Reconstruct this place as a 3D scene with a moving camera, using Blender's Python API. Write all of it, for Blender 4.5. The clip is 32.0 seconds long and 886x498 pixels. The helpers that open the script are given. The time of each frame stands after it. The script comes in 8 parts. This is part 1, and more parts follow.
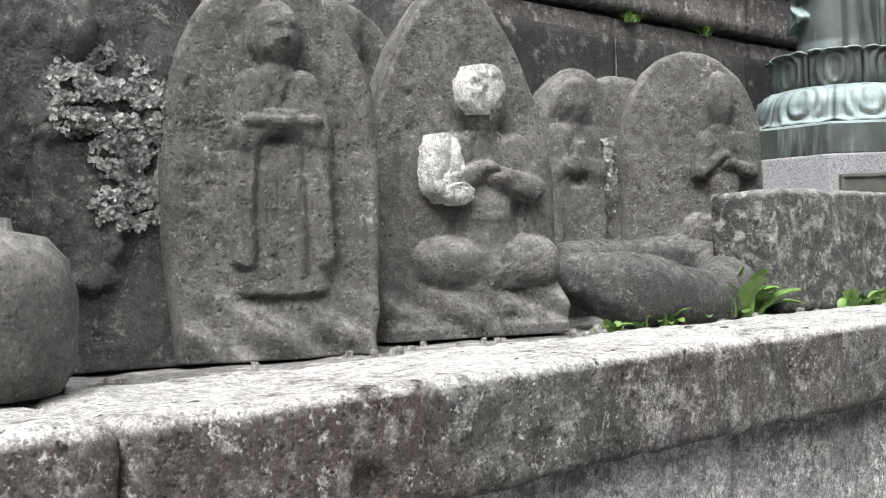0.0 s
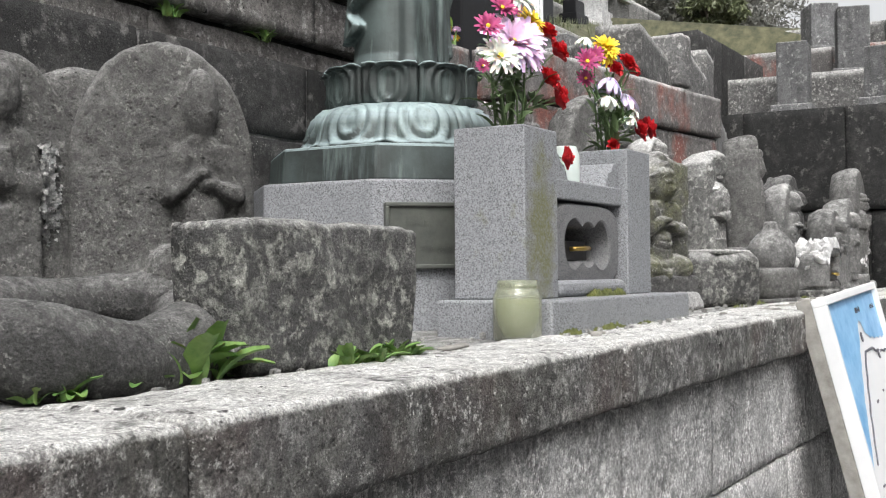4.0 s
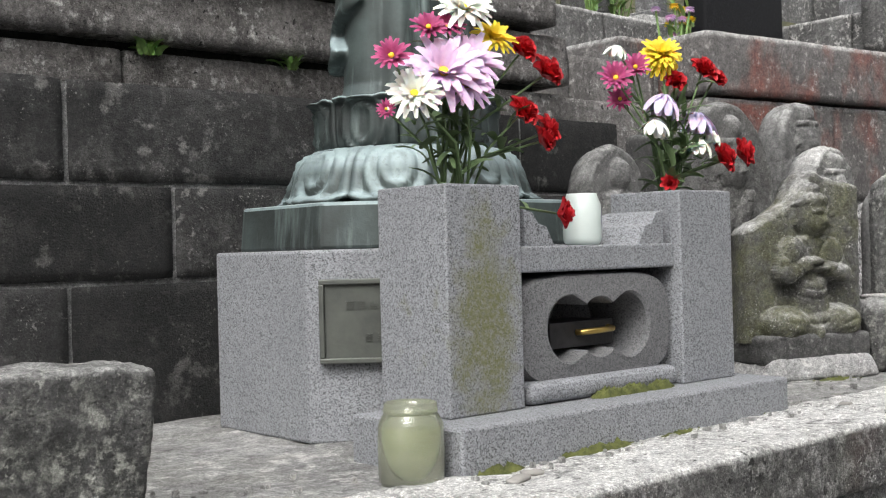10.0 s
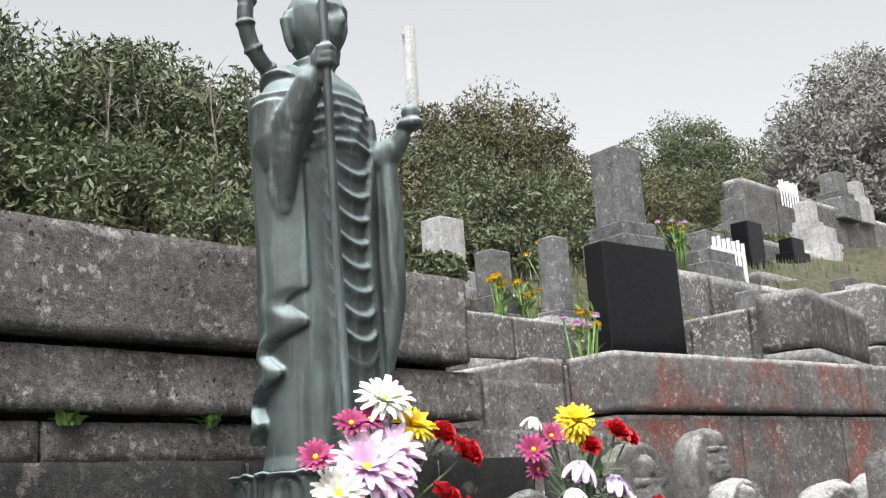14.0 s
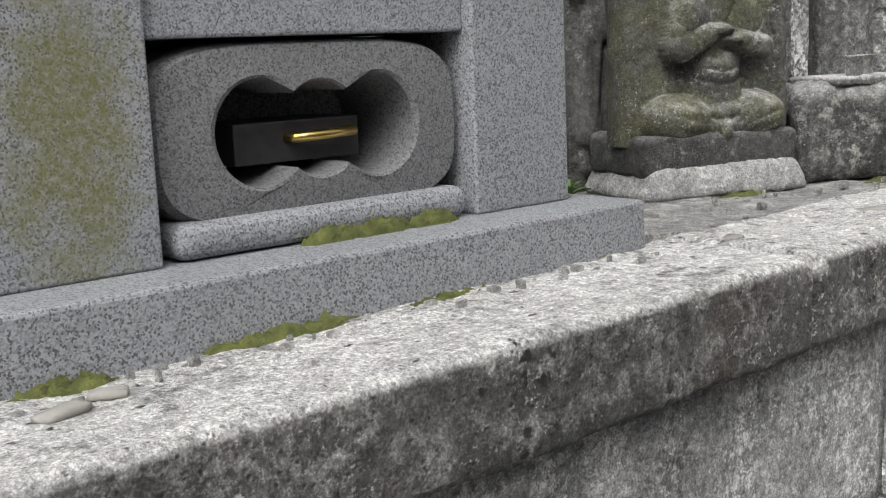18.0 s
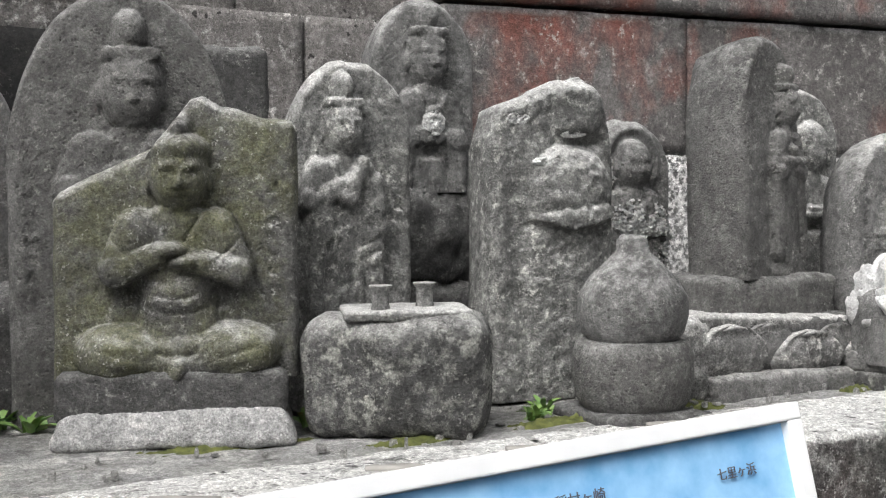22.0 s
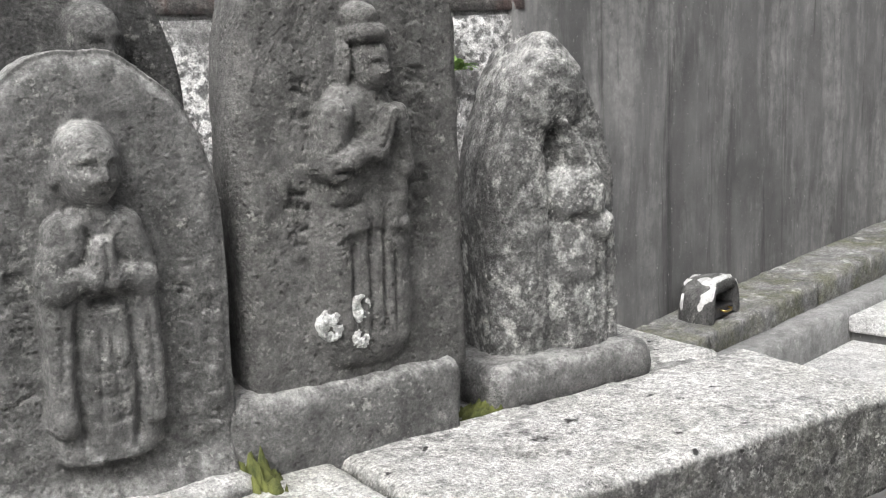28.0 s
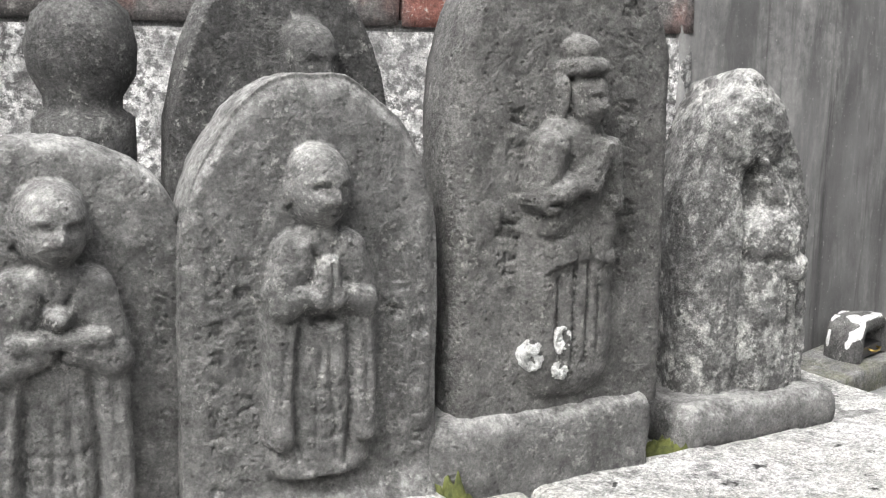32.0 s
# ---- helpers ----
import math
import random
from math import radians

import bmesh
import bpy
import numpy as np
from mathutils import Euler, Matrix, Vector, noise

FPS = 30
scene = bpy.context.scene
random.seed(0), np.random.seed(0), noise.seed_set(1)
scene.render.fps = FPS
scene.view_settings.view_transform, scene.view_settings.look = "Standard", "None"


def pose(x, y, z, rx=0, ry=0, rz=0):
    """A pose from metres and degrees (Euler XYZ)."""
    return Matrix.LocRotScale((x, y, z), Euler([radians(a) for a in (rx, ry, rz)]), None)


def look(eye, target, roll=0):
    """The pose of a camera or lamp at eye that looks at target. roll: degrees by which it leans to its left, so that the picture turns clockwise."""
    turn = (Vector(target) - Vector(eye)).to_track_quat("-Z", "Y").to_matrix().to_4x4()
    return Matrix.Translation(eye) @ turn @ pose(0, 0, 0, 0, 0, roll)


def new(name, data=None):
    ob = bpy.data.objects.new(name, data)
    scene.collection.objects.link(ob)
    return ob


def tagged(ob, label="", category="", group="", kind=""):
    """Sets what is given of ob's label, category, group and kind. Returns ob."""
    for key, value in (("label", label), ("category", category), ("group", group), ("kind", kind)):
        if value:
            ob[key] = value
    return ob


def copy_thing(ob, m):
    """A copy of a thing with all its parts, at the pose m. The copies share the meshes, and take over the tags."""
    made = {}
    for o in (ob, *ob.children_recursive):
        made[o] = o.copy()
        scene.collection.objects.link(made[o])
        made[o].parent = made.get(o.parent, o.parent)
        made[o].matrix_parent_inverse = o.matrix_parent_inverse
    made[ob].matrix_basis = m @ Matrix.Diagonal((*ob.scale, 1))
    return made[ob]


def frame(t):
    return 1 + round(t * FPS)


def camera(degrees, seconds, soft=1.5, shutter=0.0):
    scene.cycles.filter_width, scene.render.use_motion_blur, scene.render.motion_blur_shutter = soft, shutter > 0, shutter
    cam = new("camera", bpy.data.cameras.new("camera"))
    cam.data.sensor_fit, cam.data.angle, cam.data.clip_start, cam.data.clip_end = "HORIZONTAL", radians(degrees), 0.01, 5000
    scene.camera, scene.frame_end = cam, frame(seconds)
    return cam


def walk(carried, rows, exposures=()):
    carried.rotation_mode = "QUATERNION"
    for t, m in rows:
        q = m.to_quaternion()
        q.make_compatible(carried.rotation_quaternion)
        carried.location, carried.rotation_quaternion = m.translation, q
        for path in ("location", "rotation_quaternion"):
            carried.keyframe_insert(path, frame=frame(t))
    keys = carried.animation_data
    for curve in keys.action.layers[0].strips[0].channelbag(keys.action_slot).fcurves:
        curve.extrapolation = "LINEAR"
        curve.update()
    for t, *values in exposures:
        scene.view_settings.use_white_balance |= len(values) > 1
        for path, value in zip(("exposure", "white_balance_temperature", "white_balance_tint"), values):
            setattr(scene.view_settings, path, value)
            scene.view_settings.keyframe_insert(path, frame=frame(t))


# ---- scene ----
cam = camera(42.0, 32.0, 1.2)
PATH = [
    (0, (-2.79, -0.943, 1.29), (-1.436, 0.529, 1.31), -1.7),
    (0.5, (-2.856, -0.925, 1.309), (-1.447, 0.494, 1.306), -0.7),
    (1, (-2.803, -0.911, 1.294), (-1.345, 0.457, 1.327), -1.5),
    (1.5, (-2.845, -0.934, 1.298), (-1.298, 0.334, 1.326), -0.2),
    (2, (-2.839, -0.934, 1.298), (-1.167, 0.163, 1.333), 1.2),
    (2.5, (-2.743, -0.954, 1.293), (-0.987, 0.004, 1.335), 0.7),
    (3, (-2.531, -0.988, 1.315), (-0.756, -0.069, 1.366), 0.7),
    (3.5, (-2.378, -0.996, 1.322), (-0.634, -0.018, 1.372), -1.0),
    (4, (-2.234, -0.886, 1.323), (-0.502, 0.114, 1.362), -0.5),
    (4.5, (-2.1, -0.768, 1.376), (-0.367, 0.229, 1.429), -1.9),
    (6.5, (-1.538, -0.987, 1.415), (-0.064, 0.364, 1.427), 2.7),
    (7, (-1.325, -1.066, 1.409), (0.065, 0.372, 1.427), 0.9),
    (7.5, (-1.211, -1.131, 1.429), (0.062, 0.412, 1.443), 0.7),
    (8, (-1.246, -1.159, 1.423), (0.017, 0.393, 1.415), -0.1),
    (8.5, (-1.238, -1.182, 1.429), (0.084, 0.317, 1.385), 0.6),
    (9, (-1.224, -1.181, 1.438), (0.1, 0.316, 1.388), -0.1),
    (9.5, (-1.22, -1.179, 1.481), (0.097, 0.325, 1.441), -1.1),
    (10, (-1.227, -1.181, 1.527), (0.098, 0.318, 1.535), -1.5),
    (10.5, (-1.231, -1.183, 1.566), (0.12, 0.29, 1.638), -1.9),
    (11, (-1.241, -1.194, 1.604), (0.136, 0.249, 1.747), -2.2),
    (11.5, (-1.259, -1.202, 1.633), (0.137, 0.215, 1.84), -2.3),
    (12, (-1.271, -1.206, 1.66), (0.143, 0.186, 1.912), -2.7),
    (12.5, (-1.286, -1.206, 1.689), (0.132, 0.171, 1.995), -2.5),
    (13, (-1.293, -1.209, 1.72), (0.118, 0.155, 2.101), -3.1),
    (13.5, (-1.306, -1.233, 1.741), (0.1, 0.11, 2.207), -3.7),
    (15.5, (-1.12, -1.16, 1.621), (0.325, 0.208, 1.827), -2.0),
    (16, (-1.085, -1.126, 1.579), (0.337, 0.28, 1.559), -1.2),
    (16.5, (-0.95, -1.116, 1.536), (0.479, 0.274, 1.375), -0.2),
    (17, (-0.685, -1.129, 1.493), (0.656, 0.334, 1.25), -0.9),
    (17.5, (-0.518, -1.011, 1.45), (0.728, 0.519, 1.12), -1.1),
    (18, (-0.383, -0.851, 1.465), (0.926, 0.623, 1.129), -2.4),
    (18.5, (-0.26, -0.782, 1.49), (1.131, 0.621, 1.183), -2.7),
    (19, (0.05, -0.822, 1.518), (1.344, 0.68, 1.254), -0.8),
    (19.5, (0.287, -0.971, 1.525), (1.413, 0.664, 1.285), -4.6),
    (20, (0.356, -1.186, 1.504), (1.37, 0.527, 1.317), -0.8),
    (20.5, (0.505, -1.323, 1.507), (1.458, 0.424, 1.31), -3.3),
    (21, (0.693, -1.385, 1.518), (1.526, 0.426, 1.362), -0.4),
    (21.5, (0.793, -1.361, 1.532), (1.628, 0.454, 1.437), 0.3),
    (22, (0.923, -1.33, 1.544), (1.863, 0.434, 1.473), -0.3),
    (22.5, (1.137, -1.291, 1.553), (1.919, 0.549, 1.485), 3.3),
    (23, (1.224, -1.228, 1.551), (1.871, 0.663, 1.476), 0.4),
    (23.5, (1.407, -1.23, 1.568), (2.126, 0.633, 1.462), -0.5),
    (24, (1.631, -1.214, 1.567), (2.447, 0.606, 1.421), 1.9),
    (24.5, (1.768, -1.191, 1.546), (2.582, 0.629, 1.395), -3.7),
    (25, (1.895, -1.178, 1.54), (2.829, 0.579, 1.338), -3.6),
    (25.5, (2.101, -1.252, 1.581), (3.1, 0.464, 1.34), -0.4),
    (26, (2.298, -1.283, 1.559), (3.306, 0.427, 1.313), -2.8),
    (26.5, (2.464, -1.177, 1.555), (3.593, 0.446, 1.253), -3.1),
    (28.5, (3.023, -0.871, 1.651), (4.101, 0.776, 1.296), -1.5),
    (29, (3.021, -0.867, 1.649), (4.108, 0.775, 1.297), -1.3),
    (29.5, (3.006, -0.864, 1.654), (4.109, 0.766, 1.3), 0.1),
    (30, (3.003, -0.865, 1.657), (4.086, 0.779, 1.308), -0.0),
    (30.5, (2.988, -0.865, 1.662), (4.043, 0.799, 1.318), 0.1),
    (31, (2.959, -0.86, 1.66), (3.965, 0.836, 1.324), -0.1),
    (31.5, (2.933, -0.863, 1.659), (3.893, 0.859, 1.319), 0.0),
    (32, (2.877, -0.842, 1.665), (3.812, 0.892, 1.321), 1.1),
]
walk(cam, [(t, look(eye, target, roll)) for t, eye, target, roll in PATH], [(0, 1.08), (4, 0.7), (8, 0.55), (10, 0.55), (13, 0.97), (16, 0.5), (20, 0.4), (22, 0.7), (23, 1.15), (26, 0.9), (29, 1.1), (32, 1.28)])

# ---- light: a bright overcast sky, softened sun from behind the walker's left ----
world = bpy.data.worlds.new("overcast_sky")
scene.world = world
world.use_nodes = True
wn, wl = world.node_tree.nodes, world.node_tree.links
sky = wn.new("ShaderNodeTexSky")
sky.sky_type, sky.sun_disc = "NISHITA", False
sky.sun_elevation, sky.sun_rotation = radians(49), radians(230)
sky.air_density, sky.dust_density, sky.ozone_density = 1.0, 6.0, 1.0
greyed = wn.new("ShaderNodeHueSaturation")
greyed.inputs["Saturation"].default_value = 0.1
wl.new(sky.outputs["Color"], greyed.inputs["Color"])
wl.new(greyed.outputs["Color"], wn["Background"].inputs["Color"])
wn["Background"].inputs["Strength"].default_value = 0.15

sun_data = bpy.data.lights.new("sun", "SUN")
sun_data.energy, sun_data.angle, sun_data.color = 1.05, radians(24), (1.0, 0.985, 0.96)
sun = new("sun", sun_data)
sun.matrix_world = look((0, 0, 0), (0.56, 0.26, -0.79))


# ---- materials ----
def nodes_of(name, rough=0.9, metal=0.0):
    m = bpy.data.materials.new(name)
    m.use_nodes = True
    b = m.node_tree.nodes["Principled BSDF"]
    b.inputs["Roughness"].default_value, b.inputs["Metallic"].default_value = rough, metal
    return m, m.node_tree.nodes, m.node_tree.links, b


def position(n, l, stretch=(1, 1, 1)):
    g = n.new("ShaderNodeNewGeometry")
    mp = n.new("ShaderNodeMapping")
    mp.inputs["Scale"].default_value = stretch
    l.new(g.outputs["Position"], mp.inputs["Vector"])
    return mp.outputs["Vector"]


def noise_tex(n, l, vec, scale, detail=6.0, rough=0.6):
    t = n.new("ShaderNodeTexNoise")
    t.inputs["Scale"].default_value, t.inputs["Detail"].default_value, t.inputs["Roughness"].default_value = scale, detail, rough
    l.new(vec, t.inputs["Vector"])
    return t.outputs["Fac"]


def ramp(n, l, fac, lo, hi, a=0.0, b=1.0):
    r = n.new("ShaderNodeMapRange")
    for key, v in (("From Min", lo), ("From Max", hi), ("To Min", a), ("To Max", b)):
        r.inputs[key].default_value = v
    l.new(fac, r.inputs["Value"])
    return r.outputs["Result"]


def times(n, l, a, b, op="MULTIPLY"):
    m = n.new("ShaderNodeMath")
    m.operation = op
    for k, v in enumerate((a, b)):
        if isinstance(v, (int, float)):
            m.inputs[k].default_value = v
        else:
            l.new(v, m.inputs[k])
    return m.outputs[0]


def blend(n, l, fac, a, b):
    m = n.new("ShaderNodeMix")
    m.data_type = "RGBA"
    for socket, v in ((m.inputs["Factor"], fac), (m.inputs["A"], a), (m.inputs["B"], b)):
        if isinstance(v, (int, float)):
            socket.default_value = v
        elif isinstance(v, tuple):
            socket.default_value = (*v, 1)
        else:
            l.new(v, socket)
    return m.outputs["Result"]


def bump(n, l, b, height, strength=0.5, distance=0.004):
    u = n.new("ShaderNodeBump")
    u.inputs["Strength"].default_value, u.inputs["Distance"].default_value = strength, distance
    l.new(height, u.inputs["Height"])
    l.new(u.outputs["Normal"], b.inputs["Normal"])


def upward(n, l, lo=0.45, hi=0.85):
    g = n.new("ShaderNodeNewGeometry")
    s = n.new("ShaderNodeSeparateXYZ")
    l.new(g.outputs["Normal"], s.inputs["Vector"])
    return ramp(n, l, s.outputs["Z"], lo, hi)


def stone(name, dark, light, lichen=(0.5, 0.5, 0.46), amount=0.5, spot=38.0, crown=0.0, cover=0.56, moss=0.0, streak=0.0, red=0.0, pits=0.5, each=0.0, grit=0.5, mottle=0.0, patch=24.0, lime=0.55, band=0.26):
    """Weathered stone: mottled grain, blotches, crusts of pale lichen (thicker on upward faces by crown), moss, rain streaks."""
    m, n, l, b = nodes_of(name, 0.92)
    dark, light = (tuple(0.3 * v + 0.7 * sum(some) / 3 for v in some) for some in (dark, light))
    p = position(n, l)
    broad, grain, fine = noise_tex(n, l, p, 5, 5), noise_tex(n, l, p, 60, 8, 0.7), noise_tex(n, l, p, 240, 5, 0.7)
    c = blend(n, l, ramp(n, l, times(n, l, times(n, l, broad, 0.55), times(n, l, grain, 0.45), "ADD"), 0.34, 0.64), dark, light)
    if red:
        c = blend(n, l, times(n, l, ramp(n, l, noise_tex(n, l, position(n, l, (1, 1, 0.6)), 2.6, 5), 0.5, 0.62), red), c, (0.22, 0.075, 0.055))
    if streak:
        s = noise_tex(n, l, position(n, l, (5, 5, 0.7)), 2.4, 8, 0.7)
        c = blend(n, l, times(n, l, ramp(n, l, s, 0.48, 0.7), streak), c, (0.03, 0.029, 0.028))
    spots = times(n, l, ramp(n, l, noise_tex(n, l, p, spot, 4, 0.62), 0.66 - 0.16 * amount, 0.70 - 0.10 * amount), ramp(n, l, noise_tex(n, l, p, 7, 4), 0.36, 0.62))
    c = blend(n, l, times(n, l, spots, min(1.0, 0.45 + amount * 0.5)), c, lichen)
    if mottle:
        mo = times(n, l, ramp(n, l, noise_tex(n, l, p, patch, 9, 0.78), 0.5, 0.6), ramp(n, l, noise_tex(n, l, p, 4.5, 4), 0.35, 0.6, 0.35, 1.0))
        c = blend(n, l, times(n, l, mo, mottle), c, lichen)
        mo = ramp(n, l, noise_tex(n, l, p, patch * 1.7, 9, 0.8), 0.52, 0.64)
        c = blend(n, l, times(n, l, mo, mottle * 0.8), c, (0.028, 0.026, 0.025))
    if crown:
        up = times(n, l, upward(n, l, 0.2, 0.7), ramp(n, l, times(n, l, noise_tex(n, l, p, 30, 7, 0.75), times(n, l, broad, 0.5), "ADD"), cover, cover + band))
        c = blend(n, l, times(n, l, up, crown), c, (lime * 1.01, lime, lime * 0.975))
    if moss:
        g = times(n, l, ramp(n, l, noise_tex(n, l, p, 8, 6, 0.7), 0.42, 0.62), moss)
        c = blend(n, l, g, c, (0.12, 0.122, 0.062))
    v = n.new("ShaderNodeTexVoronoi")
    v.inputs["Scale"].default_value = 95
    l.new(p, v.inputs["Vector"])
    holes = ramp(n, l, v.outputs["Distance"], 0.04, 0.3, 0.0, 1.0)
    # the shade inside the small pits is painted as dark spots
    c = blend(n, l, times(n, l, ramp(n, l, holes, 0.0, 0.55, 1.0, 0.0), 0.6 * pits), c, (0.03, 0.028, 0.026))
    # larger holes are colour only: near-black spots for their shaded insides
    if pits >= 0.9:
        v2 = n.new("ShaderNodeTexVoronoi")
        v2.inputs["Scale"].default_value = 34
        v2.inputs["Randomness"].default_value = 1.0
        bent = n.new("ShaderNodeTexNoise")
        bent.inputs["Scale"].default_value = 60
        l.new(p, bent.inputs["Vector"])
        mixed = n.new("ShaderNodeVectorMath")
        mixed.operation = "MULTIPLY_ADD"
        l.new(bent.outputs["Color"], mixed.inputs[0])
        mixed.inputs[1].default_value = (0.03, 0.03, 0.03)
        l.new(p, mixed.inputs[2])
        l.new(mixed.outputs[0], v2.inputs["Vector"])
        far = times(n, l, v2.outputs["Distance"], ramp(n, l, noise_tex(n, l, p, 9, 3), 0.4, 0.62, 0.2, -0.02), "ADD")
        big = ramp(n, l, far, 0.14, 0.24, 1.0, 0.0)
        c = blend(n, l, times(n, l, big, 0.95), c, (0.02, 0.019, 0.018))
    gritty = times(n, l, ramp(n, l, noise_tex(n, l, p, 300, 3, 0.8), 0.3, 0.7, 1 - grit, 1 + grit), ramp(n, l, noise_tex(n, l, p, 95, 4, 0.75), 0.32, 0.68, 1 - grit * 0.8, 1 + grit * 0.8))
    gritty = times(n, l, gritty, ramp(n, l, noise_tex(n, l, p, 20, 6, 0.7), 0.32, 0.68, 0.78, 1.22))
    flecks = times(n, l, ramp(n, l, noise_tex(n, l, p, 150, 3, 0.6), 0.6, 0.66), ramp(n, l, noise_tex(n, l, p, 14, 4, 0.7), 0.48, 0.62))
    c = blend(n, l, times(n, l, flecks, 0.55 * grit + 0.2), c, lichen)
    vm = n.new("ShaderNodeVectorMath")
    vm.operation = "SCALE"
    l.new(c, vm.inputs[0])
    l.new(gritty, vm.inputs["Scale"])
    c = vm.outputs[0]
    if each:
        o = n.new("ShaderNodeObjectInfo")
        hs = n.new("ShaderNodeHueSaturation")
        l.new(ramp(n, l, o.outputs["Random"], 0, 1, 1 - each, 1 + each), hs.inputs["Value"])
        l.new(c, hs.inputs["Color"])
        c = hs.outputs["Color"]
    l.new(c, b.inputs["Base Color"])
    bump(n, l, b, times(n, l, times(n, l, grain, 0.7), times(n, l, times(n, l, fine, 0.5), times(n, l, holes, 0.6 * pits), "ADD"), "ADD"), 1.0, 0.009)
    return m


def granite(name, dark, mid, light, moss=0.0, scale=330.0):
    m, n, l, b = nodes_of(name, 0.72)
    p = position(n, l)
    v = n.new("ShaderNodeTexVoronoi")
    v.inputs["Scale"].default_value = scale
    l.new(p, v.inputs["Vector"])
    s = n.new("ShaderNodeSeparateColor")
    l.new(v.outputs["Color"], s.inputs["Color"])
    c = blend(n, l, ramp(n, l, s.outputs["Red"], 0.1, 0.75), mid, light)
    c = blend(n, l, ramp(n, l, s.outputs["Green"], 0.78, 0.88), c, dark)
    c = blend(n, l, ramp(n, l, noise_tex(n, l, p, 6, 6), 0.42, 0.75, 0.0, 0.4), c, mid)
    if moss:
        off = n.new("ShaderNodeVectorMath")
        off.operation = "SUBTRACT"
        l.new(position(n, l, (1 / 0.075, 1 / 0.2, 1 / 0.19)), off.inputs[0])
        off.inputs[1].default_value = (0.085 / 0.075, 0.2 / 0.2, 1.41 / 0.19)
        far = n.new("ShaderNodeVectorMath")
        far.operation = "LENGTH"
        l.new(off.outputs[0], far.inputs[0])
        reach = times(n, l, far.outputs["Value"], ramp(n, l, noise_tex(n, l, p, 24, 5), 0.3, 0.7, -0.4, 0.4), "ADD")
        g = times(n, l, ramp(n, l, reach, 0.45, 1.1, 1.0, 0.0), ramp(n, l, noise_tex(n, l, p, 120, 4), 0.3, 0.6, 0.3, 1.0))
        c = blend(n, l, times(n, l, g, moss), c, (0.13, 0.13, 0.035))
    l.new(c, b.inputs["Base Color"])
    bump(n, l, b, noise_tex(n, l, p, 300, 4), 0.25, 0.002)
    return m


def plain(name, a, b2, rough=0.8, metal=0.0, scale=30.0, relief=0.2, sub=0.0):
    m, n, l, b = nodes_of(name, rough, metal)
    p = position(n, l)
    f = noise_tex(n, l, p, scale, 6)
    l.new(blend(n, l, ramp(n, l, f, 0.3, 0.7), a, b2), b.inputs["Base Color"])
    if sub:
        b.inputs["Subsurface Weight"].default_value, b.inputs["Subsurface Scale"].default_value = sub, 0.004
    bump(n, l, b, noise_tex(n, l, p, scale * 5, 4), relief, 0.003)
    return m


def verdigris(name):
    m, n, l, b = nodes_of(name, 0.55, 0.25)
    p = position(n, l)
    runs = noise_tex(n, l, position(n, l, (9, 9, 0.9)), 3.0, 7, 0.65)
    g = n.new("ShaderNodeNewGeometry")
    c = blend(n, l, ramp(n, l, noise_tex(n, l, p, 6, 7), 0.34, 0.66), (0.024, 0.028, 0.027), (0.078, 0.1, 0.096))
    c = blend(n, l, times(n, l, ramp(n, l, runs, 0.52, 0.7), 0.6), c, (0.23, 0.29, 0.277))
    # light from above painted in: upward faces turn pale blue-white
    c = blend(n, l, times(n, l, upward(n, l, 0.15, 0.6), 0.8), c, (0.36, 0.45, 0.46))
    c = blend(n, l, times(n, l, ramp(n, l, noise_tex(n, l, p, 90, 6, 0.7), 0.55, 0.75), 0.5), c, (0.05, 0.055, 0.05))
    c = blend(n, l, times(n, l, ramp(n, l, noise_tex(n, l, position(n, l, (7, 7, 0.5)), 2.2, 6, 0.6), 0.5, 0.66), 0.3), c, (0.032, 0.034, 0.032))
    l.new(c, b.inputs["Base Color"])
    bump(n, l, b, noise_tex(n, l, p, 160, 5), 0.3, 0.002)
    return m


def concrete(name):
    """Old poured concrete: cloudy grey, long dark runs from the top, pale lime seeping down in places, fine cracks."""
    m, n, l, b = nodes_of(name, 0.9)
    p = position(n, l)
    c = blend(n, l, ramp(n, l, noise_tex(n, l, p, 3.0, 8, 0.65), 0.35, 0.66), (0.078, 0.077, 0.077), (0.165, 0.163, 0.161))
    c = blend(n, l, times(n, l, ramp(n, l, noise_tex(n, l, position(n, l, (2.2, 2.2, 0.22)), 2.6, 7, 0.6), 0.5, 0.64), 0.5), c, (0.075, 0.074, 0.074))
    lime = times(n, l, ramp(n, l, noise_tex(n, l, position(n, l, (3.2, 3.2, 0.6)), 2.0, 8, 0.7), 0.46, 0.62), ramp(n, l, noise_tex(n, l, p, 22, 8, 0.75), 0.34, 0.6))
    c = blend(n, l, times(n, l, lime, 0.6), c, (0.36, 0.357, 0.345))
    c = blend(n, l, times(n, l, ramp(n, l, noise_tex(n, l, position(n, l, (7, 7, 0.4)), 2.2, 8, 0.7), 0.56, 0.68), 0.8), c, (0.035, 0.034, 0.034))
    c = blend(n, l, times(n, l, ramp(n, l, noise_tex(n, l, p, 130, 4, 0.6), 0.66, 0.7), 0.5), c, (0.5, 0.49, 0.47))
    l.new(c, b.inputs["Base Color"])
    bump(n, l, b, times(n, l, noise_tex(n, l, p, 40, 9, 0.7), noise_tex(n, l, p, 6, 5), "ADD"), 0.8, 0.006)
    return m


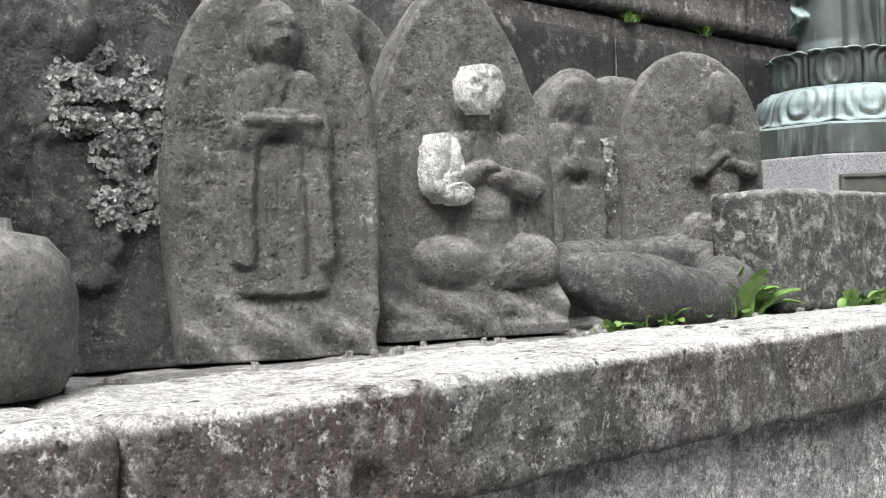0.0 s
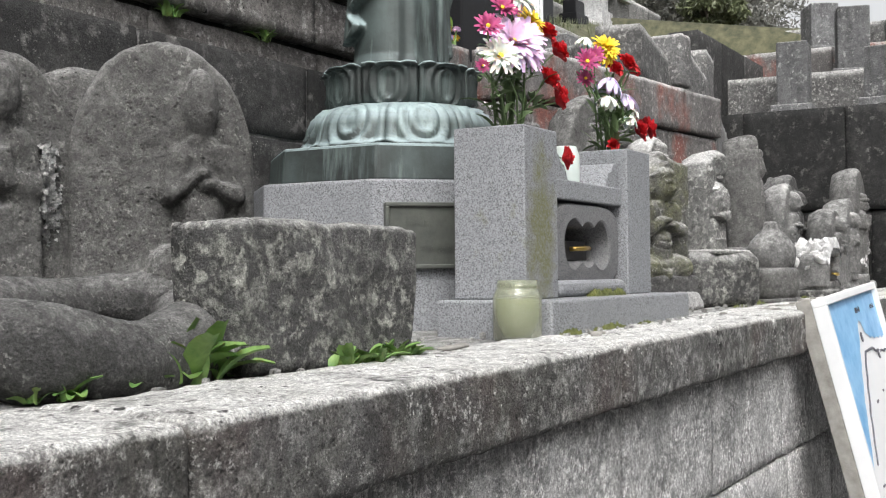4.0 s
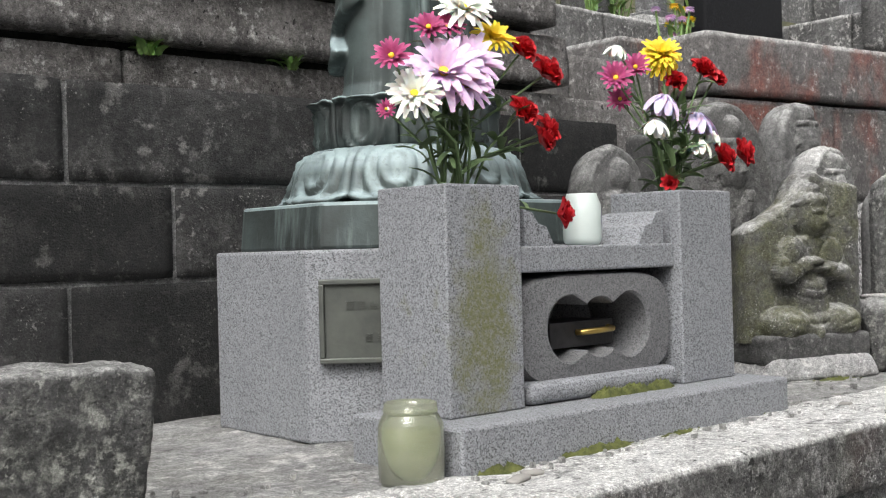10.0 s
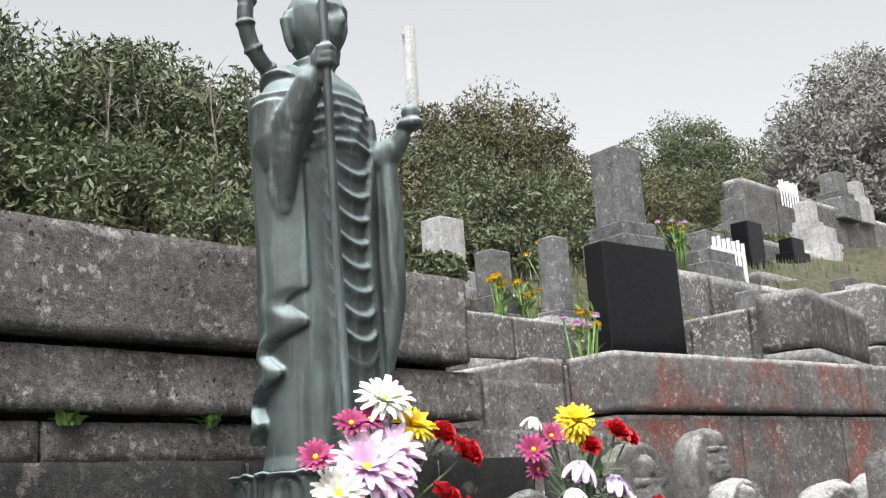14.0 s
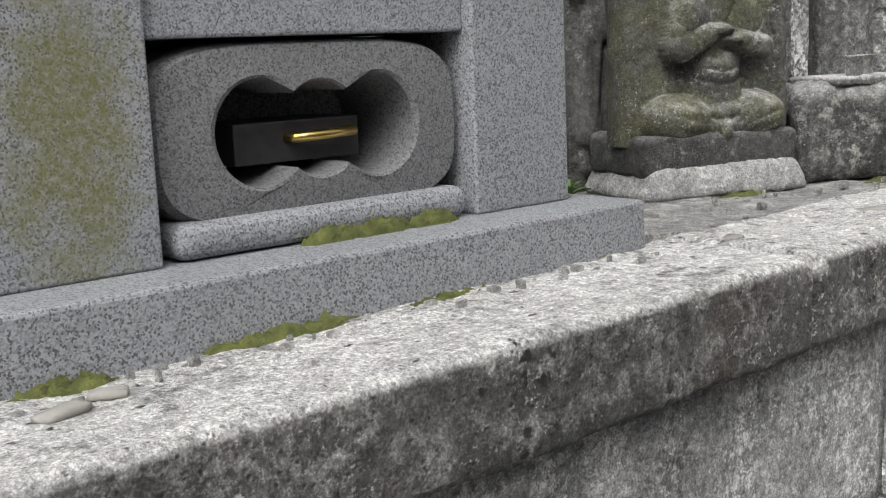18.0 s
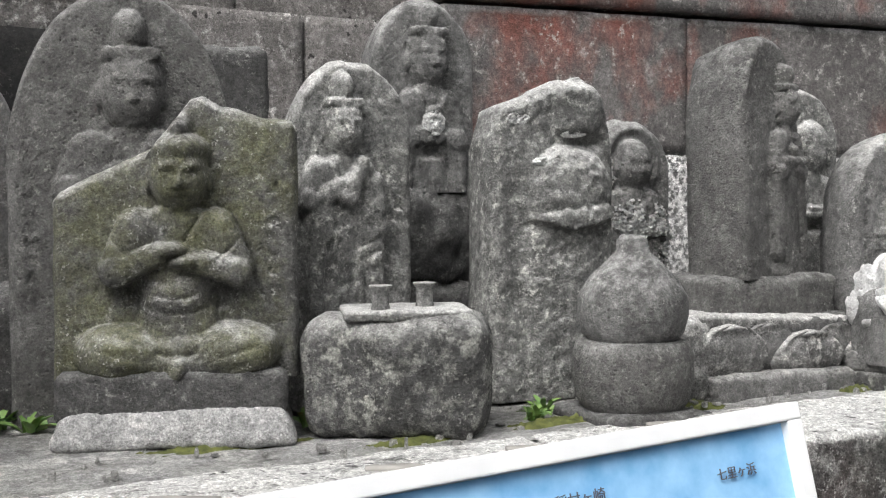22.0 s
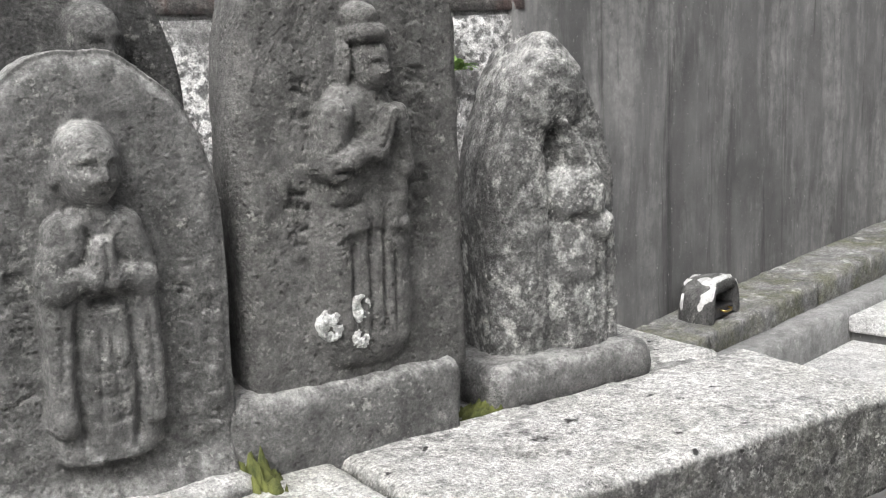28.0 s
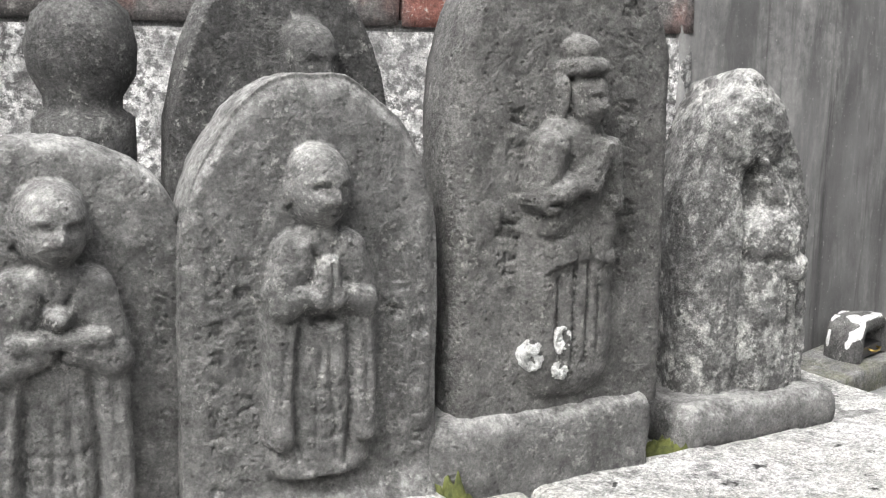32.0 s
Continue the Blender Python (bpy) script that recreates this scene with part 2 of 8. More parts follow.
STONE = stone("andesite", (0.09, 0.086, 0.08), (0.222, 0.213, 0.198), (0.45, 0.45, 0.42), amount=0.3, spot=70, crown=0.75, cover=0.62, grit=0.34, pits=0.7, mottle=0.14, patch=60)
STONE_WARM = stone("andesite_brown", (0.07, 0.064, 0.057), (0.175, 0.163, 0.146), (0.4, 0.4, 0.37), amount=0.3, spot=70, crown=0.4, cover=0.64, grit=0.36, pits=0.8, mottle=0.16, patch=50)
STONE_PALE = stone("andesite_lichened", (0.105, 0.104, 0.092), (0.265, 0.26, 0.232), (0.52, 0.52, 0.48), amount=0.55, spot=60, crown=1.0, cover=0.42, mottle=0.4, patch=30, pits=0.5)
STONE_FLECK = stone("flecked_andesite", (0.075, 0.072, 0.067), (0.2, 0.193, 0.18), (0.66, 0.66, 0.63), amount=0.9, spot=55, crown=0.8, cover=0.6, mottle=0.5, patch=38, pits=0.7)
STONE_BLOOM = stone("lime_bloomed_andesite", (0.09, 0.087, 0.08), (0.23, 0.222, 0.205), (0.72, 0.71, 0.68), amount=0.6, spot=40, crown=1.0, cover=0.3, mottle=0.4, patch=30)
STONE_MOSSY = stone("andesite_mossy", (0.07, 0.066, 0.054), (0.16, 0.152, 0.126), (0.6, 0.6, 0.57), amount=0.3, spot=50, crown=0.9, cover=0.6, moss=0.8)
STONE_DARK = stone("andesite_dark", (0.04, 0.038, 0.037), (0.1, 0.095, 0.09), (0.34, 0.34, 0.32), amount=0.3, spot=60, crown=0.2, mottle=0.12, patch=45)
STONE_DARKISH = stone("trough_stone", (0.038, 0.037, 0.035), (0.11, 0.106, 0.1), (0.44, 0.44, 0.4), amount=0.8, spot=34, crown=0.5, cover=0.55, mottle=0.5, patch=30, pits=0.8)
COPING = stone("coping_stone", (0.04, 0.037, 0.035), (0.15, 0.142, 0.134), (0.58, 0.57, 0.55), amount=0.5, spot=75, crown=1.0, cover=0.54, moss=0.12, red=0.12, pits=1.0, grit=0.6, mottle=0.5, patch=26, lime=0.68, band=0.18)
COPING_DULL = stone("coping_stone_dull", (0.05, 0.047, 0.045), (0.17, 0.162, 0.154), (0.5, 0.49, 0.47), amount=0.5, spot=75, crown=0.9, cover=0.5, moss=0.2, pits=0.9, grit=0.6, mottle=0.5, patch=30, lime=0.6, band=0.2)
WALL = stone("wall_stone", (0.1, 0.078, 0.066), (0.27, 0.225, 0.195), (0.55, 0.54, 0.52), amount=0.7, spot=34, streak=0.4, pits=0.9, each=0.2)
WALL_DARK = stone("dark_wall_stone", (0.008, 0.008, 0.008), (0.036, 0.034, 0.033), (0.24, 0.23, 0.22), amount=0.5, spot=16, streak=0.45, each=0.55, mottle=0.12, patch=9)
WALL_RED = stone("reddish_tuff", (0.085, 0.07, 0.064), (0.2, 0.165, 0.15), (0.42, 0.4, 0.38), amount=0.5, spot=40, red=0.85, crown=0.8, streak=0.25, each=0.15)
WALL_SPECK = stone("speckled_wall_stone", (0.19, 0.185, 0.18), (0.6, 0.59, 0.58), (0.85, 0.84, 0.83), amount=1.1, spot=75, each=0.16, grit=0.6, streak=0.35, mottle=0.5, patch=16)
# lit copy of the speckled stone: street light is put into the whiter colour
WALL_LIT = stone("lit_speckled_wall_stone", (0.38, 0.375, 0.37), (0.72, 0.71, 0.705), (0.85, 0.84, 0.83), amount=1.4, spot=75, each=0.1, grit=0.6, streak=0.2, mottle=0.5, patch=22)
WALL_PLOT = stone("dull_plot_stone", (0.06, 0.057, 0.053), (0.165, 0.157, 0.148), (0.45, 0.44, 0.42), amount=0.8, spot=38, crown=0.7, streak=0.35, pits=0.7, each=0.3)
CONCRETE = concrete("stained_concrete")
EARTH = stone("packed_earth", (0.16, 0.15, 0.14), (0.46, 0.445, 0.42), (0.62, 0.61, 0.59), amount=0.8, spot=24, moss=0.2, pits=0.4)
MORTAR = stone("pale_mortar", (0.33, 0.32, 0.31), (0.55, 0.54, 0.52), (0.65, 0.64, 0.62), amount=0.4, pits=0.3)
MORTAR_DULL = stone("dull_mortar", (0.14, 0.135, 0.13), (0.3, 0.29, 0.28), amount=0.2)
GRANITE = granite("grey_granite", (0.08, 0.081, 0.084), (0.172, 0.177, 0.189), (0.32, 0.326, 0.343), scale=500)
GRANITE_DARK = granite("honed_dark_granite", (0.06, 0.06, 0.062), (0.11, 0.11, 0.113), (0.2, 0.2, 0.203), scale=500)
GRANITE_MOSS = granite("mossy_granite", (0.08, 0.081, 0.084), (0.172, 0.177, 0.189), (0.32, 0.326, 0.343), moss=0.85, scale=500)
GRAVE = stone("headstone_stone", (0.06, 0.061, 0.066), (0.165, 0.167, 0.175), (0.42, 0.42, 0.41), amount=0.5, spot=22, crown=0.5, streak=0.55, pits=0.2, each=0.25)
GRAVE_PALE = stone("pale_headstone", (0.26, 0.26, 0.255), (0.46, 0.46, 0.45), (0.55, 0.55, 0.54), amount=0.3, spot=22, streak=0.35, pits=0.1, each=0.15)
BLACK = plain("polished_black_granite", (0.006, 0.006, 0.007), (0.011, 0.011, 0.012), 0.16, 0, 90, 0.02)
BLACK.node_tree.nodes["Principled BSDF"].inputs["Specular IOR Level"].default_value = 0.18
BRONZE = verdigris("verdigris_bronze_lit_tops")
PLAQUE = plain("dull_bronze_plaque", (0.085, 0.09, 0.082), (0.13, 0.135, 0.12), 0.5, 0.4, 20)
STEEL = plain("dark_steel", (0.045, 0.044, 0.046), (0.075, 0.073, 0.075), 0.45, 0.6, 40)
BRASS = plain("worn_brass", (0.6, 0.4, 0.1), (0.75, 0.55, 0.2), 0.28, 1.0, 25)
LICHEN = stone("crust_lichen", (0.45, 0.45, 0.42), (0.7, 0.7, 0.66), (0.78, 0.78, 0.74), amount=0.6, spot=90, pits=0.6)
LICHEN_GREY = stone("leafy_lichen", (0.34, 0.34, 0.32), (0.58, 0.58, 0.55), (0.66, 0.66, 0.63), amount=0.5, spot=60, grit=0.3)
LIME = stone("lime_crust", (0.5, 0.49, 0.48), (0.76, 0.75, 0.74), (0.8, 0.8, 0.79), amount=0.3, spot=22, pits=0.25, grit=0.2)
MOSS = plain("moss", (0.04, 0.05, 0.012), (0.14, 0.15, 0.04), 0.95, 0, 60, 0.9)
LEAF = plain("weed_leaf", (0.085, 0.17, 0.04), (0.2, 0.31, 0.09), 0.55, 0, 40, 0.3, 0.1)
LEAF_DARK = plain("stem_green", (0.07, 0.12, 0.045), (0.16, 0.23, 0.1), 0.6, 0, 40, 0.3)
FOLIAGE = plain("evergreen_foliage", (0.036, 0.044, 0.024), (0.145, 0.165, 0.08), 0.5, 0, 5, 0.3)
FOLIAGE_BROWN = plain("autumn_foliage", (0.04, 0.042, 0.022), (0.15, 0.145, 0.07), 0.6, 0, 5, 0.3)
# pale grey leaves: the haze of distance is put into the colour
FOLIAGE_HAZED = plain("hazed_pine_foliage", (0.14, 0.14, 0.13), (0.24, 0.24, 0.22), 0.9, 0, 1.0, 0.3)
GRASS = plain("hill_grass", (0.03, 0.034, 0.018), (0.12, 0.115, 0.065), 0.95, 0, 9, 1.0)
BARK = plain("bark", (0.05, 0.04, 0.032), (0.12, 0.1, 0.08), 0.95, 0, 20, 0.8)
BARK_PALE = plain("grey_bark", (0.1, 0.092, 0.078), (0.24, 0.22, 0.19), 0.9, 0, 20, 0.6)
# pale tone picked as a reflector for the ground out of view
PAVING = stone("pale_bounce_paving", (0.26, 0.255, 0.245), (0.42, 0.41, 0.395), (0.5, 0.49, 0.47), amount=0.3, spot=20, pits=0.2)
WALL_LICHENED = stone("lichened_terrace_stone", (0.07, 0.066, 0.062), (0.26, 0.25, 0.24), (0.78, 0.77, 0.76), amount=1.4, spot=60, each=0.12, grit=0.5, streak=0.3)
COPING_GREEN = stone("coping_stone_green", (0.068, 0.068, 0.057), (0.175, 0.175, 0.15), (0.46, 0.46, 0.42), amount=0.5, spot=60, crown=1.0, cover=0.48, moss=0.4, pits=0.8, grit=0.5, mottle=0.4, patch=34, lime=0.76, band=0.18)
LEDGE = stone("ledge_stone", (0.12, 0.115, 0.108), (0.32, 0.31, 0.295), (0.55, 0.54, 0.52), amount=0.5, spot=20, moss=0.7, pits=0.3)
KERB = stone("kerb_concrete", (0.2, 0.196, 0.19), (0.36, 0.353, 0.34), (0.5, 0.49, 0.47), amount=0.3, pits=0.15, grit=0.25)
# for the added wall behind the camera; mid grey so it bounces some light
WALL_PLAIN = stone("light_block_stone", (0.12, 0.12, 0.114), (0.27, 0.265, 0.255), amount=0.2, streak=0.3)
TREAD = stone("worn_step_stone", (0.35, 0.34, 0.33), (0.6, 0.59, 0.57), (0.62, 0.61, 0.6), amount=0.3, crown=0.6, pits=0.2)
WHITE_PAINT = plain("white_paint", (0.74, 0.75, 0.76), (0.82, 0.82, 0.83), 0.5, 0, 8, 0.05)
MAP_BLUE = plain("faded_blue_print", (0.13, 0.36, 0.66), (0.36, 0.62, 0.88), 0.35, 0, 14, 0.03)
MAP_WHITE = plain("white_print", (0.8, 0.81, 0.83), (0.85, 0.85, 0.86), 0.35, 0, 6, 0.02)
INK = plain("map_ink", (0.06, 0.06, 0.08), (0.1, 0.1, 0.12), 0.5)
OLD_WOOD = plain("weathered_wood", (0.2, 0.19, 0.175), (0.36, 0.345, 0.32), 0.9, 0, 25, 0.6)
CAN_WHITE = plain("pale_green_can", (0.62, 0.7, 0.66), (0.7, 0.76, 0.72), 0.35, 0.1, 6, 0.02)
VIOLET = plain("violet_print", (0.13, 0.12, 0.3), (0.3, 0.28, 0.5), 0.4, 0, 40, 0.02)
PETAL = {
    "pink": plain("pink_petal", (0.68, 0.42, 0.66), (0.85, 0.66, 0.83), 0.6, 0, 40, 0.1, 0.2),
    "white": plain("white_petal", (0.75, 0.75, 0.66), (0.86, 0.86, 0.8), 0.6, 0, 40, 0.1, 0.2),
    "yellow": plain("yellow_petal", (0.78, 0.54, 0.02), (0.92, 0.7, 0.05), 0.6, 0, 40, 0.1, 0.2),
    "red": plain("red_petal", (0.42, 0.006, 0.012), (0.66, 0.02, 0.03), 0.6, 0, 60, 0.1, 0.1),
    "magenta": plain("magenta_petal", (0.3, 0.03, 0.12), (0.5, 0.08, 0.22), 0.6, 0, 60, 0.1, 0.1),
    "lilac": plain("lilac_petal", (0.6, 0.48, 0.7), (0.78, 0.68, 0.84), 0.6, 0, 40, 0.1, 0.2),
}
GLASS, _n, _l, _b = nodes_of("algae_glass", 0.08)
_b.inputs["Transmission Weight"].default_value, _b.inputs["Base Color"].default_value = 0.85, (0.83, 0.86, 0.7, 1)
ALGAE = plain("algae_film", (0.24, 0.25, 0.12), (0.4, 0.41, 0.25), 0.5, 0, 14, 0.1)


# ---- shapes ----
def _hash(i, j, k, seed):
    h = (i * 374761393 + j * 668265263 + k * 2147483647 + seed * 974634777) & 0xFFFFFFFF
    h = ((h ^ (h >> 13)) * 1274126177) & 0xFFFFFFFF
    return ((h ^ (h >> 16)) & 0xFFFF) / 65535.0


def lumps(p, scale, seed=0, octaves=4):
    """Smooth noise, about -1 to 1, at the points p (n x 3)."""
    p, out, size, total = np.asarray(p, float) * scale, 0.0, 1.0, 0.0
    for o in range(octaves):
        c = np.floor(p).astype(np.int64)
        f = p - c
        f = f * f * (3 - 2 * f)
        s = 0.0
        for a in (0, 1):
            for b in (0, 1):
                for d in (0, 1):
                    w = (f[:, 0] if a else 1 - f[:, 0]) * (f[:, 1] if b else 1 - f[:, 1]) * (f[:, 2] if d else 1 - f[:, 2])
                    s = s + w * _hash(c[:, 0] + a, c[:, 1] + b, c[:, 2] + d, seed + o * 17)
        out, total, size, p = out + size * (2 * s - 1), total + size, size * 0.55, p * 2.03
    return out / total


def mesh_ob(name, verts, faces, material, parent=None, label="", smooth=True):
    me = bpy.data.meshes.new(name)
    me.from_pydata([tuple(v) for v in verts], [], faces)
    me.materials.append(material)
    if smooth:
        me.shade_smooth()
    me.update()
    ob = new(name, me)
    if parent is not None:
        ob.parent = parent
    if label:
        ob["label"] = label
    return ob


def part(name, bm, material, parent=None, label="", smooth=False):
    me = bpy.data.meshes.new(name)
    bm.to_mesh(me)
    bm.free()
    me.materials.append(material)
    if smooth:
        me.shade_smooth()
    ob = new(name, me)
    if parent is not None:
        ob.parent = parent
    if label:
        ob["label"] = label
    return ob


def empty(name, m, label, category, group="", kind=""):
    ob = new(name)
    ob.matrix_world = m
    return tagged(ob, label, category, group, kind)


def block(x0, x1, y0, y1, z0, z1, bevel=0.006, segments=2):
    bm = bmesh.new()
    bmesh.ops.create_cube(bm, size=1, matrix=Matrix.LocRotScale(((x0 + x1) / 2, (y0 + y1) / 2, (z0 + z1) / 2), None, (x1 - x0, y1 - y0, z1 - z0)))
    if bevel:
        bmesh.ops.bevel(bm, geom=bm.edges[:], offset=bevel, segments=segments, affect="EDGES", profile=0.5)
    return bm


def rough_box(size, step=0.02, round_=0.015, amp=0.006, scale=9.0, seed=0, bites=()):
    """Verts and faces of a stone block with rounded, chipped edges, its base centre at the origin."""
    sx, sy, sz = size
    n = [max(2, int(round(s / step))) for s in (sx, sy, sz)]
    verts, faces = [], []
    half = np.array([sx / 2, sy / 2, sz / 2])
    for axis in range(3):
        a, b = [k for k in range(3) if k != axis]
        for side in (-1, 1):
            ga, gb = np.meshgrid(np.linspace(-half[a], half[a], n[a] + 1), np.linspace(-half[b], half[b], n[b] + 1), indexing="ij")
            q = np.zeros((ga.size, 3))
            q[:, a], q[:, b], q[:, axis] = ga.ravel(), gb.ravel(), side * half[axis]
            base = sum(len(v) for v in verts)
            idx = np.arange(ga.size).reshape(ga.shape) + base
            quad = np.stack([idx[:-1, :-1], idx[1:, :-1], idx[1:, 1:], idx[:-1, 1:]], -1).reshape(-1, 4)
            flip = (side > 0) == (axis == 1)
            faces += [tuple(f[::-1]) if flip else tuple(f) for f in quad.tolist()]
            verts.append(q)
    p = np.concatenate(verts)
    r = min(round_, sx / 2.2, sy / 2.2, sz / 2.2)
    inner = np.clip(p, -(half - r), half - r)
    off = p - inner
    d = np.linalg.norm(off, axis=1, keepdims=True)
    p = inner + off / np.maximum(d, 1e-6) * np.minimum(d, r)
    out = off / np.maximum(d, 1e-6)
    p = p + out * (amp * lumps(p, scale, seed) + amp * 0.5 * lumps(p, scale * 5, seed + 3))[:, None]
    for bx, by, bz, br in bites:
        e = p - (bx, by, bz)
        dist = np.linalg.norm(e, axis=1, keepdims=True)
        p = p + np.where(dist < br, e / np.maximum(dist, 1e-6) * (br - dist) * 0.8, 0)
    p[:, 2] += sz / 2
    return p, faces


def welded(p, faces, dist=1e-5):
    bm = bmesh.new()
    vs = [bm.verts.new(v) for v in p]
    for f in faces:
        bm.faces.new([vs[i] for i in f])
    bmesh.ops.remove_doubles(bm, verts=bm.verts[:], dist=dist)
    bmesh.ops.recalc_face_normals(bm, faces=bm.faces[:])
    return bm


def boulder(name, size, material, parent=None, label="", **kw):
    return part(name, welded(*rough_box(size, **kw)), material, parent, label, True)


def lathe(profile, segments=40, squash=None, petals=0, depth=0.0):
    """A turned body from (radius, z) pairs; petals: flutes round it."""
    p = np.array(profile, float)
    a = np.arange(segments) * 2 * math.pi / segments
    verts, faces = [], []
    for k, (r, z) in enumerate(p):
        rr = r * (1 + depth * np.abs(np.sin(a * petals / 2)) - depth / 2) if petals else np.full(segments, r)
        verts += list(zip(rr * np.cos(a), rr * np.sin(a), np.full(segments, z)))
    for k in range(len(p) - 1):
        for j in range(segments):
            faces.append((k * segments + j, k * segments + (j + 1) % segments, (k + 1) * segments + (j + 1) % segments, (k + 1) * segments + j))
    faces.append(tuple(range(segments))[::-1])
    faces.append(tuple((len(p) - 1) * segments + j for j in range(segments)))
    return verts, faces


def tube(points, radii, sides=6):
    """A tapered tube along points."""
    verts, faces = [], []
    pts = [Vector(q) for q in points]
    for k, q in enumerate(pts):
        way = (pts[min(k + 1, len(pts) - 1)] - pts[max(k - 1, 0)]).normalized()
        side = way.cross(Vector((0.31, 0.17, 0.93))).normalized()
        up = way.cross(side)
        r = float(radii[k]) if isinstance(radii, (list, tuple)) else float(radii)
        verts += [q + r * (math.cos(2 * math.pi * j / sides) * side + math.sin(2 * math.pi * j / sides) * up) for j in range(sides)]
    for k in range(len(pts) - 1):
        faces += [(k * sides + j, k * sides + (j + 1) % sides, (k + 1) * sides + (j + 1) % sides, (k + 1) * sides + j) for j in range(sides)]
    faces += [tuple(range(sides))[::-1], tuple((len(pts) - 1) * sides + j for j in range(sides))]
    return verts, faces


def joined(pieces):
    verts, faces = [], []
    for v, f in pieces:
        b = len(verts)
        verts += list(v)
        faces += [tuple(i + b for i in q) for q in f]
    return verts, faces


# ---- carved relief stones ----
def ell(X, Z, cx, cz, rx, rz, d, power=2.0):
    q = np.abs((X - cx) / rx) ** power + np.abs((Z - cz) / rz) ** power
    return d * np.sqrt(np.clip(1 - q, 0, 1))


def limb(X, Z, x0, z0, x1, z1, r0, r1, d, lift=0.0):
    dx, dz = x1 - x0, z1 - z0
    t = np.clip(((X - x0) * dx + (Z - z0) * dz) / (dx * dx + dz * dz), 0, 1)
    r = r0 + (r1 - r0) * t
    q = ((X - x0 - t * dx) ** 2 + (Z - z0 - t * dz) ** 2) / r**2
    return np.where(q < 1, lift + d * np.sqrt(np.clip(1 - q, 0, 1)), 0)


def over(a, b, k=0.004):
    h = np.clip(0.5 + 0.5 * (a - b) / k, 0, 1)
    return b + (a - b) * h + k * h * (1 - h)


def dent(h, X, Z, cx, cz, sx, sz, amount, power=2):
    return h + amount * np.exp(-np.abs((X - cx) / sx) ** power - np.abs((Z - cz) / sz) ** power)


def face(X, Z, cx, cz, rx, rz, d, worn=0.0, turn=0.0):
    """An egg-shaped head with sunken eyes, closed lids, nose, lips and long ears; turn shifts the features aside."""
    v = (Z - cz) / rz
    wide = rx * (1 - 0.2 * np.clip(-v, 0, 1) ** 1.6)
    q = np.abs((X - cx) / wide) ** 2.3 + np.abs(v) ** 2.3
    h = d * np.clip(1 - q, 0, 1) ** 0.45
    keep, f, k = 1 - worn, cx + turn * rx, (1 - worn) * d
    for e in (-1, 1):
        h = over(h, ell(X, Z, cx + e * rx * 0.97, cz - rz * 0.12, rx * 0.13, rz * 0.36, d * 0.42), 0.0015)
    if keep > 0.05:
        for e in (-1, 1):
            ex, far = f + e * rx * 0.4, 1 - 0.3 * e * turn
            h = dent(h, X, Z, ex, cz + rz * 0.03, rx * 0.26 * far, rz * 0.13, -0.13 * k)
            h = dent(h, X, Z, ex, cz - rz * 0.03, rx * 0.2 * far, rz * 0.075, 0.085 * k)
            lid = cz - rz * (0.06 - 0.22 * ((X - ex) / rx) ** 2)
            h = h - 0.05 * k * np.exp(-(((X - ex) / (rx * 0.2 * far)) ** 4) - ((Z - lid) / (rz * 0.022)) ** 2)
            brow = cz + rz * (0.2 - 0.5 * ((X - ex - e * rx * 0.05) / rx) ** 2)
            h = h + 0.05 * k * np.exp(-(((X - ex) / (rx * 0.34)) ** 4) - ((Z - brow) / (rz * 0.07)) ** 2)
            h = dent(h, X, Z, f + e * rx * 0.46, cz - rz * 0.36, rx * 0.26, rz * 0.2, 0.055 * k)
        down = np.clip((0.12 - (Z - cz) / rz) / 0.42, 0, 1)
        h = h + (0.05 + 0.17 * down) * k * np.exp(-(((X - f) / (rx * (0.1 + 0.06 * down))) ** 2)) * np.clip((v - -0.33) / 0.05, 0, 1) * np.clip((0.2 - v) / 0.1, 0, 1)
        h = dent(h, X, Z, f, cz - rz * 0.5, rx * 0.2, rz * 0.06, 0.075 * k)
        h = h - 0.07 * k * np.exp(-(((X - f) / (rx * 0.2)) ** 4) - ((Z - cz + rz * (0.54 - 0.3 * ((X - f) / rx) ** 2)) / (rz * 0.022)) ** 2)
        h = dent(h, X, Z, f, cz - rz * 0.6, rx * 0.16, rz * 0.045, 0.05 * k)
        h = dent(h, X, Z, f, cz - rz * 0.79, rx * 0.22, rz * 0.1, 0.06 * k)
    return h


def folds(h, u, zz, lines, depth, width=0.007):
    """Cut soft drapery grooves: each line is (x at bottom, x at top, z bottom, z top)."""
    for x0, x1, z0, z1 in lines:
        t = np.clip((zz - z0) / (z1 - z0), 0, 1)
        x = x0 + (x1 - x0) * t**1.4
        on = np.clip((zz - z0) / 0.02, 0, 1) * np.clip((z1 - zz) / 0.05, 0, 1)
        h = h - depth * np.exp(-(((u - x) / width) ** 2)) * on + 0.5 * depth * np.exp(-(((u - x - 1.8 * width) / width) ** 2)) * on
    return h


